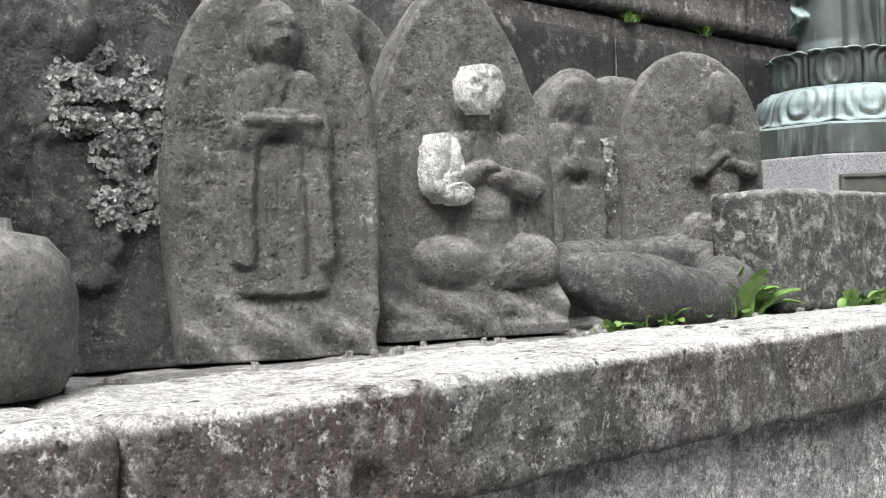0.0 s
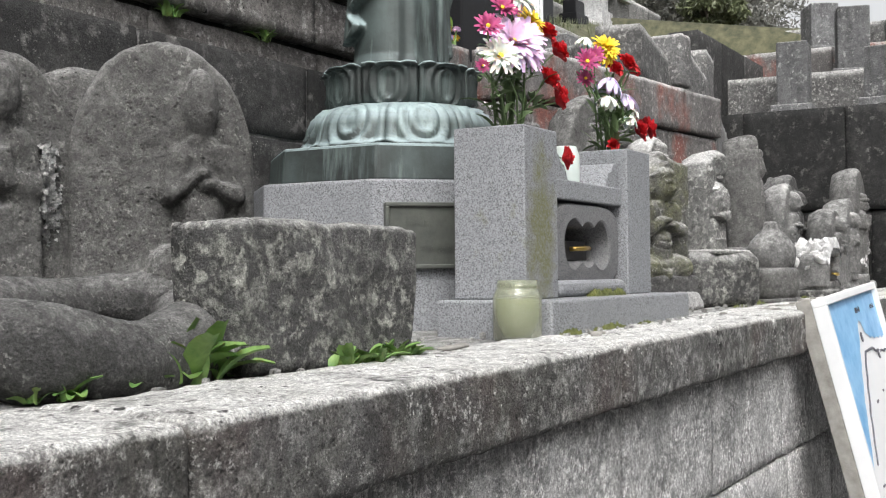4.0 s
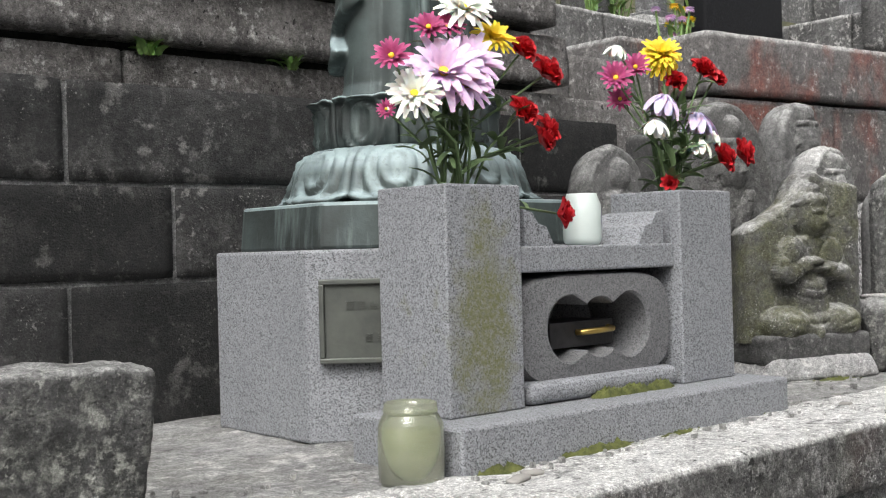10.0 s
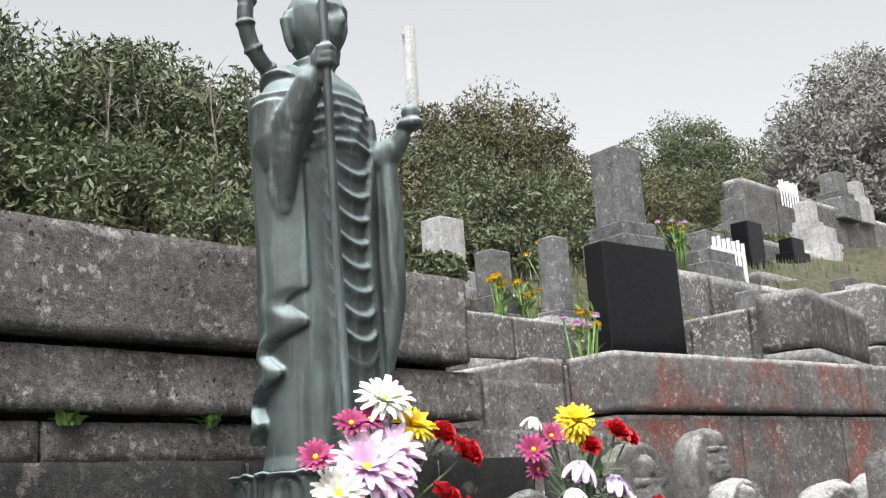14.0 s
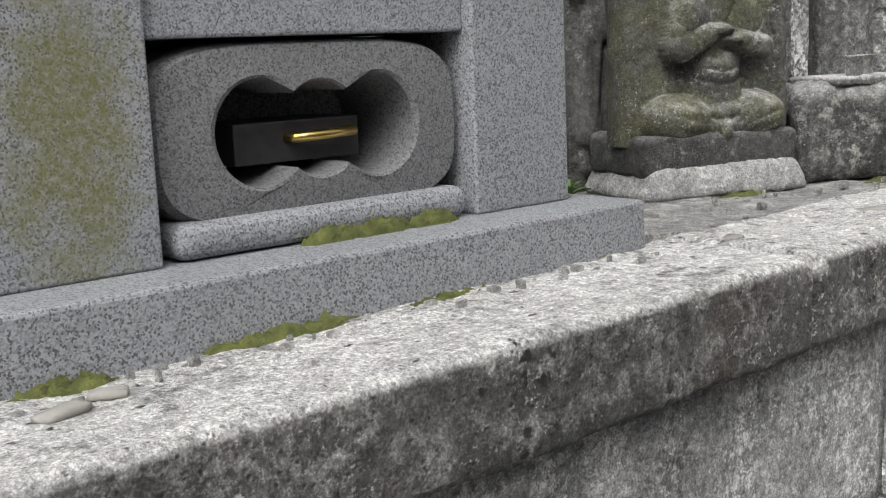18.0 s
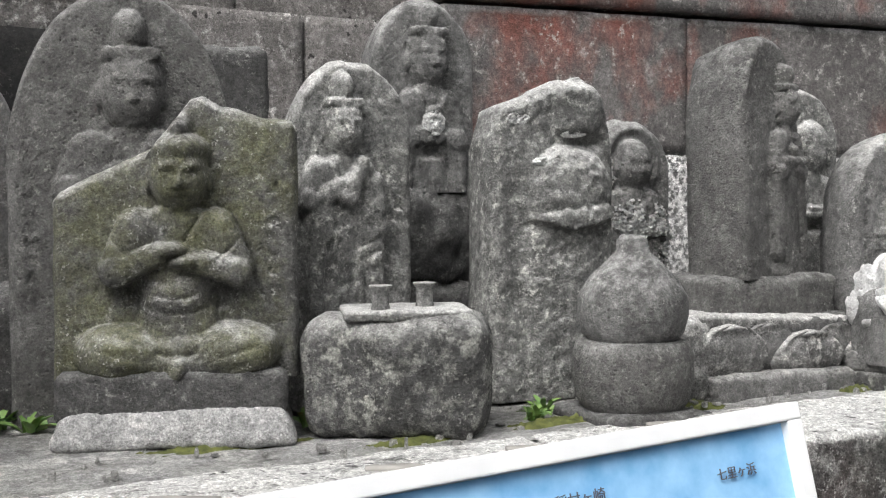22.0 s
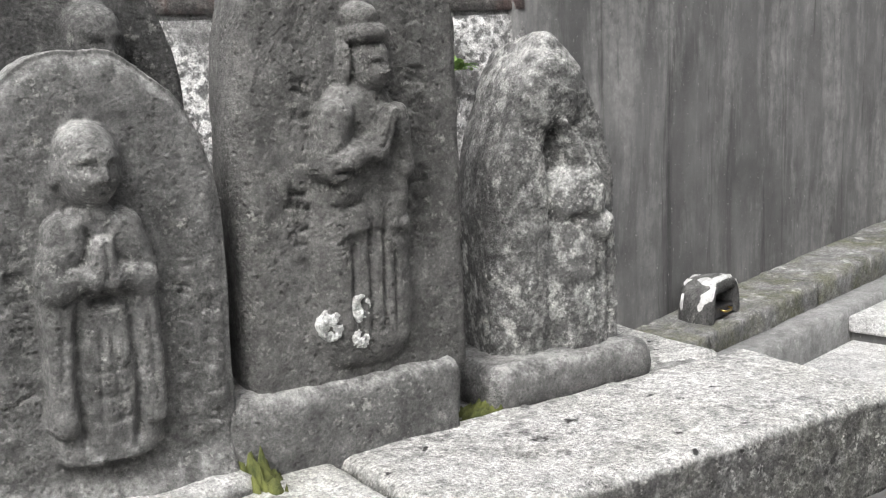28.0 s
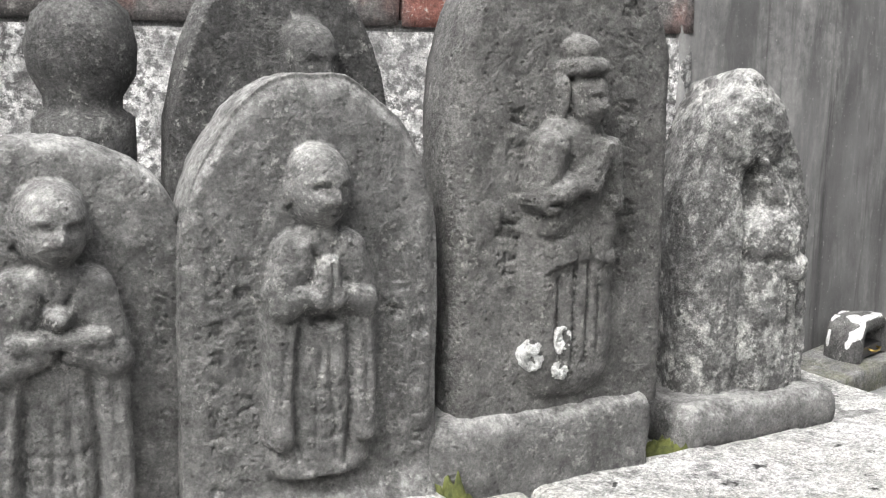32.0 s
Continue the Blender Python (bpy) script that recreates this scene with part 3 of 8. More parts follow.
def standing(X, Z, cx, z0, hf, d=0.03, wide=1.0, worn=0.0, hold="tray", crown=False, head=1.0, turn=0.0, tz=0.57, hz=0.868):
    """A robed, large-headed figure standing with joined or burdened hands; tz: height of a tray, hz: of the head's middle."""
    s, w = hf, hf * wide
    zz, u = (Z - z0) / s, (X - cx) / (hf * wide)
    keep = 1 - worn
    neck = hz - 0.128 * head
    bw = np.interp(zz, [0, 0.02, 0.12, 0.35, 0.5, 0.57, 0.65, neck - 0.045, neck - 0.01, neck + 0.02], [0.15, 0.172, 0.166, 0.155, 0.16, 0.166, 0.155, 0.125, 0.08, 0.05])
    h = np.where((zz > 0) & (zz < neck + 0.02), d * 0.85 * np.clip(1 - np.abs(u / bw) ** 2.8, 0, 1) ** 0.45, 0)
    at_ = lambda x, z: (cx + x * w, z0 + z * s)
    # rounded shoulders, upper arms, and long sleeves hanging past the knees
    for e in (-1, 1):
        h = over(h, limb(X, Z, *at_(e * 0.085, neck - 0.055), *at_(e * 0.125, 0.56), 0.056 * w, 0.052 * w, d * 0.35, d * 0.6), 0.014)
        h = over(h, limb(X, Z, *at_(e * 0.118, 0.52), *at_(e * 0.132, 0.13), 0.05 * w, 0.043 * w, d * 0.28, d * 0.66), 0.010)
        h = over(h, ell(X, Z, *at_(e * 0.05, 0.012), 0.05 * w, 0.028 * s, d * 0.95), 0.003)
    if hold in ("tray", "jewel", "prayer"):
        low = tz - 0.05 if hold == "tray" else 0.53
        for e in (-1, 1):
            h = over(h, limb(X, Z, *at_(e * 0.128, low), *at_(e * 0.04, low + 0.03), 0.046 * w, 0.034 * w, d * 0.3, d * 0.85), 0.009)
    # the skirt between the sleeves, and soft folds
    for e in (-1, 1):
        gap = 0.078 + 0.012 * np.sin(zz * 7) - 0.03 * np.clip(0.2 - zz, 0, 1)
        h = h - keep * d * 0.22 * np.exp(-(((u - e * gap) / 0.012) ** 2)) * np.clip((zz - 0.03) / 0.05, 0, 1) * np.clip((0.5 - zz) / 0.06, 0, 1)
    h = folds(h, u, zz, ((-0.03, -0.012, 0.03, 0.42), (0.035, 0.015, 0.03, 0.4), (-0.14, -0.115, 0.16, 0.5), (0.14, 0.115, 0.16, 0.5)), keep * d * 0.07, 0.009)
    for k in range(3):
        h = h - keep * d * 0.06 * np.exp(-(((zz - 0.27 + 0.075 * k - 3.2 * u * u) / 0.010) ** 2)) * (np.abs(u) < 0.065)
    h = folds(h, u, zz, ((0.0, -0.065, 0.6, neck), (0.0, 0.065, 0.6, neck)), keep * d * 0.12, 0.010)
    if hold == "tray":
        h = over(h, limb(X, Z, *at_(-0.12, tz), *at_(0.12, tz), 0.02 * w, 0.02 * w, d * 0.3, d * 1.1), 0.004)
        h = over(h, limb(X, Z, *at_(-0.05, tz + 0.025), *at_(0.05, tz + 0.025), 0.014 * w, 0.014 * w, d * 0.2, d * 1.1), 0.004)
        h = h - d * 0.4 * np.exp(-np.abs(u / 0.055) ** 4 - np.abs((zz - tz + 0.06) / 0.022) ** 4)
    elif hold == "jewel":
        h = over(h, ell(X, Z, *at_(0.0, 0.645), 0.045 * w, 0.045 * s, d * 1.35), 0.004)
        h = over(h, limb(X, Z, *at_(-0.1, 0.59), *at_(0.1, 0.59), 0.024 * w, 0.024 * w, d * 0.25, d * 1.0), 0.006)
    elif hold == "prayer":
        for e in (-1, 1):
            h = over(h, limb(X, Z, *at_(e * 0.022, 0.545), *at_(0.008 + e * 0.01, 0.65), 0.034 * w, 0.02 * w, d * 0.28, d * 0.98), 0.005)
        h = h - keep * d * 0.1 * np.exp(-(((u - 0.008) / 0.005) ** 2)) * (np.abs(zz - 0.6) < 0.06)
        h = h - d * 0.35 * np.exp(-np.abs(u / 0.045) ** 4 - np.abs((zz - 0.475) / 0.02) ** 4)
    elif hold == "sleeve":
        # the near hand raised in prayer, its wide sleeve falling from the elbow
        h = over(h, limb(X, Z, *at_(-0.11, neck - 0.05), *at_(-0.16, 0.6), 0.058 * w, 0.05 * w, d * 0.4, d * 0.55), 0.012)
        h = over(h, limb(X, Z, *at_(-0.158, 0.585), *at_(0.02, 0.65), 0.05 * w, 0.038 * w, d * 0.3, d * 0.9), 0.009)
        h = over(h, limb(X, Z, *at_(0.0, 0.6), *at_(0.07, 0.735), 0.042 * w, 0.026 * w, d * 0.32, d * 1.05), 0.006)
        h = over(h, limb(X, Z, *at_(-0.12, 0.57), *at_(-0.105, 0.47), 0.06 * w, 0.055 * w, d * 0.3, d * 0.8), 0.006)
        h = over(h, limb(X, Z, *at_(0.125, 0.66), *at_(0.14, 0.46), 0.05 * w, 0.05 * w, d * 0.35, d * 0.6), 0.010)
        h = folds(h, u, zz, ((-0.13, -0.02, 0.08, 0.45), (0.0, 0.06, 0.06, 0.5)), keep * d * 0.16, 0.012)
        for k in range(2):
            h = h - keep * d * 0.14 * np.exp(-(((zz - 0.42 + 0.05 * k - 0.5 * (u - 0.1)) / 0.009) ** 2)) * (np.abs(u - 0.1) < 0.05)
    h = over(h, limb(X, Z, *at_(0, neck - 0.04), *at_(0, neck + 0.05), 0.055 * w * head, 0.055 * w * head, d * 0.7), 0.008)
    h = over(h, face(X, Z, cx, z0 + hz * s, 0.094 * w * head, 0.128 * s * head, d * 1.45, worn, turn), 0.003)
    if crown:
        h = over(h, limb(X, Z, *at_(-0.06 * head, hz + 0.1 * head), *at_(0.06 * head, hz + 0.1 * head), 0.02 * w, 0.02 * w, d * 0.15, d * 1.0), 0.008)
        h = over(h, ell(X, Z, *at_(-0.004, hz + 0.165 * head), 0.052 * w * head, 0.07 * s * head, d * 1.25), 0.006)
    return h


def seated(X, Z, cx, z0, hf, d=0.035, wide=1.0, worn=0.0, hold="prayer", crown=False, tilt=0.0, turn=0.0):
    """A stout figure seated cross-legged, hands joined before the chest."""
    s, w = hf, hf * wide
    zz, u = (Z - z0) / s, (X - cx) / (hf * wide)
    keep = 1 - worn
    at_ = lambda x, z: (cx + x * w, z0 + z * s)
    bw = np.interp(zz, [0.0, 0.15, 0.28, 0.4, 0.5, 0.58, 0.64, 0.69], [0.24, 0.2, 0.17, 0.18, 0.2, 0.215, 0.18, 0.07])
    h = np.where((zz > 0.0) & (zz < 0.69), d * 0.95 * np.clip(1 - np.abs(u / bw) ** 2.6, 0, 1) ** 0.5, 0)
    # broad knees under cloth
    h = over(h, ell(X, Z, *at_(0.0, 0.1), 0.36 * w, 0.11 * s, d * 1.2, 2.6), 0.010)
    for e in (-1, 1):
        h = over(h, ell(X, Z, *at_(e * 0.235, 0.115), 0.19 * w, 0.118 * s, d * 1.55, 2.3), 0.016)
    for e in (-1, 1):
        for k in range(3):
            h = h - keep * d * 0.07 * np.exp(-(((zz - 0.05 - 0.06 * k - 0.25 * (u * e - 0.2)) / 0.012) ** 2)) * np.clip(1 - np.abs(u * e - 0.24) / 0.13, 0, 1)
    h = h - keep * d * 0.12 * np.exp(-(((zz - 0.105 - 2.6 * u * u) / 0.014) ** 2)) * (np.abs(u) < 0.09)
    h = over(h, ell(X, Z, *at_(0.0, 0.06), 0.06 * w, 0.08 * s, d * 1.5), 0.012)
    # belly with its sash
    h = over(h, ell(X, Z, *at_(0, 0.33), 0.15 * w, 0.12 * s, d * 1.2), 0.012)
    h = h - keep * d * 0.10 * np.exp(-(((zz - 0.27 - 1.8 * u * u) / 0.012) ** 2)) * (np.abs(u) < 0.12)
    h = h - keep * d * 0.09 * np.exp(-(((zz - 0.33 - 2.2 * u * u) / 0.012) ** 2)) * (np.abs(u) < 0.09)
    # heavy upper arms and forearms
    for e in (-1, 1):
        h = over(h, limb(X, Z, *at_(e * 0.165, 0.6), *at_(e * 0.245, 0.45), 0.085 * w, 0.072 * w, d * 0.5, d * 0.6), 0.016)
        h = over(h, limb(X, Z, *at_(e * 0.245, 0.43), *at_(e * 0.07, 0.5 if e < 0 else 0.475), 0.065 * w, 0.05 * w, d * 0.42, d * 0.95), 0.010)
        h = h - keep * d * 0.08 * np.exp(-(((zz - 0.47 - 0.9 * (u * e - 0.16)) / 0.012) ** 2)) * (np.abs(u * e - 0.19) < 0.07)
        h = dent(h, X, Z, *at_(e * 0.19, 0.33), 0.05 * w, 0.04 * s, -d * 0.35)
    h = folds(h, u, zz, ((-0.02, -0.12, 0.52, 0.68), (0.03, 0.12, 0.52, 0.68)), keep * d * 0.1, 0.012)
    if hold == "prayer":
        h = over(h, ell(X, Z, *at_(-0.015, 0.515), 0.085 * w, 0.04 * s, d * 1.65, 2.2), 0.006)
        h = over(h, ell(X, Z, *at_(0.035, 0.472), 0.085 * w, 0.038 * s, d * 1.7, 2.2), 0.005)
        for k in range(4):
            h = h - keep * d * 0.1 * np.exp(-(((u - 0.0 - 0.024 * k + 0.6 * (zz - 0.49)) / 0.005) ** 2)) * (np.abs(zz - 0.492) < 0.05)
    else:
        h = over(h, limb(X, Z, *at_(0.1, 0.42), *at_(0.13, 0.66), 0.05 * w, 0.04 * w, d * 0.5, d * 0.9), 0.006)
    h = over(h, limb(X, Z, *at_(0, 0.62), *at_(tilt, 0.74), 0.09 * w, 0.09 * w, d * 0.8), 0.010)
    h = over(h, face(X, Z, cx + tilt * w, z0 + 0.805 * s, 0.125 * w, 0.155 * s, d * 1.6, worn, turn), 0.004)
    if crown:
        h = over(h, ell(X, Z, *at_(tilt, 0.905), 0.132 * w, 0.075 * s, d * 1.62), 0.004)
        h = over(h, ell(X, Z, *at_(tilt, 0.985), 0.055 * w, 0.055 * s, d * 1.25), 0.006)
    return h


def resting(X, Z):
    """A worn cowled figure bowed over one hand, in a cleft under a lumpy canopy."""
    h = ell(X, Z, -0.05, 0.14, 0.036, 0.17, 0.014, 2.6)
    h = over(h, ell(X, Z, -0.01, 0.325, 0.055, 0.05, 0.022, 2.4), 0.008)
    h = over(h, ell(X, Z, 0.022, 0.07, 0.045, 0.115, 0.022, 3.2), 0.006)
    h = over(h, ell(X, Z, 0.006, 0.195, 0.022, 0.034, 0.026, 2.2), 0.006)
    h = over(h, ell(X, Z, 0.034, 0.195, 0.032, 0.046, 0.032, 2.2), 0.005)
    h = over(h, limb(X, Z, 0.03, 0.235, 0.004, 0.285, 0.014, 0.006, 0.014, 0.01), 0.006)
    h = over(h, ell(X, Z, 0.056, 0.155, 0.022, 0.022, 0.029, 2.2), 0.006)
    h = dent(h, X, Z, -0.004, 0.247, 0.01, 0.036, -0.022)
    h = dent(h, X, Z, 0.024, 0.168, 0.014, 0.006, -0.008)
    h = dent(h, X, Z, 0.048, 0.085, 0.006, 0.05, -0.01)
    return dent(h, X, Z, -0.012, 0.1, 0.007, 0.1, -0.008)


def deity(X, Z):
    """A slender standing deity, hair bound up, palms joined before one shoulder, wide sleeves hanging."""
    X, Z, d = (X + 0.03) / 0.7 - 0.028, (Z - 0.042) / 0.72, 0.03
    skirt = ell(X, Z, 0.008, 0.12, 0.084, 0.15, d * 0.8, 4.0)
    h = over(skirt, ell(X, Z, 0.012, 0.3, 0.068, 0.09, d, 2.6), 0.008)
    for k, (x, z0, z1, w) in enumerate(((-0.018, 0.03, 0.17, 0.004), (0.01, 0.02, 0.2, 0.004), (0.034, 0.02, 0.22, 0.004), (0.054, 0.03, 0.15, 0.004))):
        h = h - 0.006 * np.exp(-(((X - x - 0.02 * (Z - 0.1)) / w) ** 2)) * np.clip((Z - z0) / 0.02, 0, 1) * np.clip((z1 - Z) / 0.02, 0, 1)
    h = h + 0.005 * np.clip((Z - 0.176 + 4.0 * (X - 0.02) ** 2) / 0.004, 0, 1) * np.clip((0.24 - Z) / 0.04, 0, 1) * (np.abs(X - 0.018) < 0.06)
    # arms and the sleeves hanging from them
    h = over(h, limb(X, Z, -0.036, 0.338, -0.05, 0.272, 0.026, 0.024, d * 0.5, d * 0.75), 0.008)
    h = over(h, limb(X, Z, 0.066, 0.336, 0.072, 0.262, 0.02, 0.02, d * 0.5, d * 0.6), 0.008)
    h = over(h, ell(X, Z, 0.062, 0.222, 0.024, 0.05, d * 0.95, 2.8), 0.006)
    bag = ell(X, Z, -0.028, 0.248, 0.034, 0.046, d * 1.15, 3.0) * np.clip((Z - 0.208 - 0.15 * np.abs(X + 0.028)) / 0.006, 0, 1)
    h = over(h, bag, 0.004)
    h = over(h, limb(X, Z, -0.048, 0.268, 0.018, 0.3, 0.022, 0.016, d * 0.45, d * 1.05), 0.005)
    h = dent(h, X, Z, -0.04, 0.262, 0.016, 0.004, -0.009)
    h = dent(h, X, Z, -0.005, 0.32, 0.006, 0.028, -0.006)
    h = over(h, limb(X, Z, 0.02, 0.292, 0.042, 0.342, 0.019, 0.011, d * 0.55, d * 1.1), 0.003)
    h = h - 0.003 * np.exp(-(((X - 0.03 - 0.42 * (Z - 0.315)) / 0.003) ** 2)) * (np.abs(Z - 0.318) < 0.026)
    h = over(h, ell(X, Z, 0.07, 0.18, 0.018, 0.02, d), 0.006)
    # neck, face, bound hair
    h = over(h, limb(X, Z, 0.026, 0.35, 0.028, 0.38, 0.02, 0.02, d * 0.75), 0.006)
    h = over(h, face(X, Z, 0.03, 0.408, 0.03, 0.043, d * 1.3, 0.0, 0.25), 0.003)
    h = over(h, ell(X, Z, 0.024, 0.452, 0.036, 0.018, d * 1.42, 2.4), 0.003)
    h = over(h, ell(X, Z, -0.008, 0.41, 0.01, 0.04, d * 0.7), 0.005)
    return over(h, ell(X, Z, 0.02, 0.474, 0.03, 0.024, d * 1.1), 0.004)


def lettering(X, Z, columns, seed, cell=0.026, depth=0.0042):
    """Columns of weathered carved signs, each a few short strokes: (x, bottom, top)."""
    rnd, cut = random.Random(seed), np.zeros_like(X)
    for cx, lo, hi in columns:
        z = hi - cell / 2
        while z > lo:
            rows = rnd.choice((2, 2, 3))
            strokes = [(0, -0.34 + 0.68 * (k + rnd.uniform(0, 0.7)) / rows, rnd.uniform(0.2, 0.45)) for k in range(rows)]
            strokes += [(1, rnd.uniform(-0.3, 0.3), rnd.uniform(0.15, 0.42)) for _ in range(rnd.choice((1, 2, 3)))]
            deep = depth * rnd.uniform(0.3, 1.0)
            for way, at, reach in strokes:
                slant = rnd.uniform(-0.45, 0.3)
                a, b = ((X - cx) / cell, (Z - z) / cell) if way == 0 else ((Z - z) / cell, (X - cx) / cell)
                cut = np.maximum(cut, deep * np.exp(-(((b - at - slant * a) / 0.075) ** 2)) * (np.abs(a) < reach))
            z -= cell * rnd.uniform(1.0, 1.15)
    return cut


TOPS = {
    "arch": lambda u: 0.60 + 0.40 * np.sqrt(np.clip(1 - np.abs(u) ** 2.0, 0, 1)),
    "egg": lambda u: 0.58 + 0.42 * np.clip(1 - np.abs(u) ** 2.3, 0, 1) ** 0.55,
    "broad": lambda u: 0.72 + 0.28 * np.sqrt(np.clip(1 - np.abs(u) ** 2.4, 0, 1)),
    "point": lambda u: 0.50 + 0.50 * (1 - np.abs(u) ** 1.35) ** 0.9,
    "boat": lambda u: 0.45 + 0.55 * np.clip(1 - np.abs(u) ** 1.7, 0, 1) ** 0.75,
    "flat": lambda u: 0.93 + 0.07 * np.clip(1 - np.abs(u) ** 5, 0, 1) ** 0.5 + 0.015 * np.sin(u * 5),
    "broken": lambda u: np.interp(u, [-1, -0.93, -0.2, 0.12, 0.22, 0.38, 0.7, 0.95, 1], [0.62, 0.66, 0.81, 0.985, 1.0, 0.955, 0.915, 0.905, 0.86]),
    "ragged": lambda u: np.interp(u, [-1, -0.85, -0.5, -0.2, 0.1, 0.45, 0.8, 1], [0.8, 0.9, 0.93, 0.95, 0.99, 1.0, 0.93, 0.7]),
}


def stele(name, m, w, h, thick, top, figure, material, label, seed=1, step=0.0045, columns=(), cell=0.026, waist=0.0, rough=0.003, halo=0.0, edge=0.02, foot=0.0, category="stone statue", group="carved stones along the ledge"):
    """One upright stone with a figure in relief, facing -y, its base centre at the origin of m. Returns it and its relief."""
    nu, nv = max(24, int(w / step)), max(40, int(h / step))
    u, s = np.meshgrid(np.linspace(-1, 1, nu + 1), np.linspace(0, 1, nv + 1), indexing="ij")
    T = h * TOPS[top](u) + 0.006 * lumps(np.stack([u.ravel() * 4, 0 * u.ravel(), 0 * u.ravel() + seed], 1), 1.0, seed).reshape(u.shape)
    Z = s * T
    side = 1 - waist * np.abs(Z / h - 0.45) ** 2 * 2.2 + 0.02 * lumps(np.stack([np.sign(u).ravel(), Z.ravel() * 9, 0 * u.ravel() + seed], 1), 1.0, seed + 5).reshape(u.shape)
    X = u * w / 2 * side

    def relief(x, z):
        x, z = np.asarray(x, float), np.asarray(z, float)
        q = np.stack([x.ravel(), z.ravel(), 0 * x.ravel() + seed * 3.7], 1)
        r = figure(x, z) if figure else 0 * x
        if halo:
            r = r - halo * np.exp(-((x / (w * 0.33)) ** 4))
        r = r + rough * lumps(q, 22, seed).reshape(x.shape) + rough * 0.8 * lumps(q, 80, seed + 1, 3).reshape(x.shape)
        if columns:
            r = r - lettering(x, z, columns, seed, cell)
        return r

    R = relief(X, Z)
    e = np.minimum((1 - np.abs(u)) * w / 2, (T - Z) * 0.9)
    rim = np.clip(1 - e / edge, 0, 1)
    R = R * np.clip(e / 0.006, 0, 1) - edge * 0.75 * rim**2.2
    if foot:
        R = over(R, foot * np.clip(1.3 - Z / 0.05, 0, 1) * np.clip(e / 0.01, 0, 1), 0.006)
    front = np.stack([X, -thick / 2 - R, Z], -1).reshape(-1, 3)
    idx = np.arange(front.shape[0]).reshape(u.shape)
    faces = np.stack([idx[:-1, :-1], idx[1:, :-1], idx[1:, 1:], idx[:-1, 1:]], -1).reshape(-1, 4).tolist()
    border = np.concatenate([idx[0, :], idx[1:-1, -1], idx[-1, ::-1]])
    ring, last, verts = front[border], border, [front]
    count = front.shape[0]
    for k, yy in enumerate((-thick * 0.2, thick * 0.2, thick / 2)):
        p = ring.copy()
        p[:, 1] = yy
        wob = (0.0012, 0.006, 0.006)[k] * lumps(p, 18, seed + 20 + k)
        p[:, 0] = p[:, 0] * (1.0, 0.93, 0.82)[k] + wob * np.sign(p[:, 0])
        p[:, 2] = np.where(p[:, 2] > h * 0.4, p[:, 2] * (1.0, 0.985, 0.95)[k] + wob, p[:, 2])
        now = np.arange(count, count + len(p))
        faces += [(int(a), int(b), int(d), int(c)) for a, b, c, d in zip(last[:-1], last[1:], now[:-1], now[1:])]
        verts.append(p)
        last, count = now, count + len(p)
    faces.append([int(v) for v in last])
    faces.append([int(v) for v in idx[:, 0][::-1]])
    ob = mesh_ob(name, np.concatenate(verts), faces, material)
    ob.matrix_world = m
    tagged(ob, label, category, group)

    def surface(x, z, lift=0.0):
        r = float(relief(np.array([x]), np.array([z]))[0])
        return m @ Vector((x, -thick / 2 - r - lift, z))

    return ob, surface


# ---- the setting ----
def setting(ob, label, category="wall"):
    return tagged(ob, label, category, kind="structure")


def hill(x, y):
    return 2.3 + 0.8 * min(max(0.0, y - 3.2), 1.0) + 0.25 * min(max(0.0, y - 4.2), 5.0) + 0.04 * max(0.0, y - 9.2) + 0.13 * min(max(0.0, x - 2.4), 18.0)


# unseen ground, assumed pale so it throws light up onto the front wall
bm = bmesh.new()
bmesh.ops.create_grid(bm, x_segments=2, y_segments=2, size=600)
setting(part("ground", bm, PAVING), "unseen ground below the stone ledge, made pale to bounce light up", "paving")

# the earth bed behind the coping
xs, ys = np.linspace(-4.2, 4.06, 170), np.linspace(0.12, 1.5, 34)
gx, gy = np.meshgrid(xs, ys, indexing="ij")
q = np.stack([gx.ravel(), gy.ravel(), 0 * gx.ravel()], 1)
q[:, 2] = 1.180 + 0.0072 * q[:, 0] + 0.008 * lumps(q, 4, 3) + 0.006 * lumps(q, 25, 4)
idx = np.arange(len(q)).reshape(gx.shape)
quads = np.stack([idx[:-1, :-1], idx[1:, :-1], idx[1:, 1:], idx[:-1, 1:]], -1).reshape(-1, 4).tolist()
setting(mesh_ob("earth_bed", q, quads, EARTH), "packed pale earth and worn cement behind the coping", "ground")

# hillside
xs, ts = sorted([*np.linspace(-25, 60, 120), 1.3, 1.34, 5.88, 5.92]), np.linspace(0, 1, 60) ** 1.8
verts = []
for x in xs:
    y0 = -4.0 if x > 12.6 else (3.2 if 1.33 < x < 5.9 else 1.45) if x < 5.9 else 1.6 + 0.2 * (x - 4.4)
    for t in ts:
        y = y0 + t * 70
        verts.append((x, y, hill(x, y) + 0.15 * noise.noise((x * 0.4, y * 0.4, 0))))
n = len(ts)
quads = [(i * n + j, (i + 1) * n + j, (i + 1) * n + j + 1, i * n + j + 1) for i in range(len(xs) - 1) for j in range(n - 1)]
setting(mesh_ob("hillside", verts, quads, GRASS), "grassy terraced hillside above the graves", "hillside")


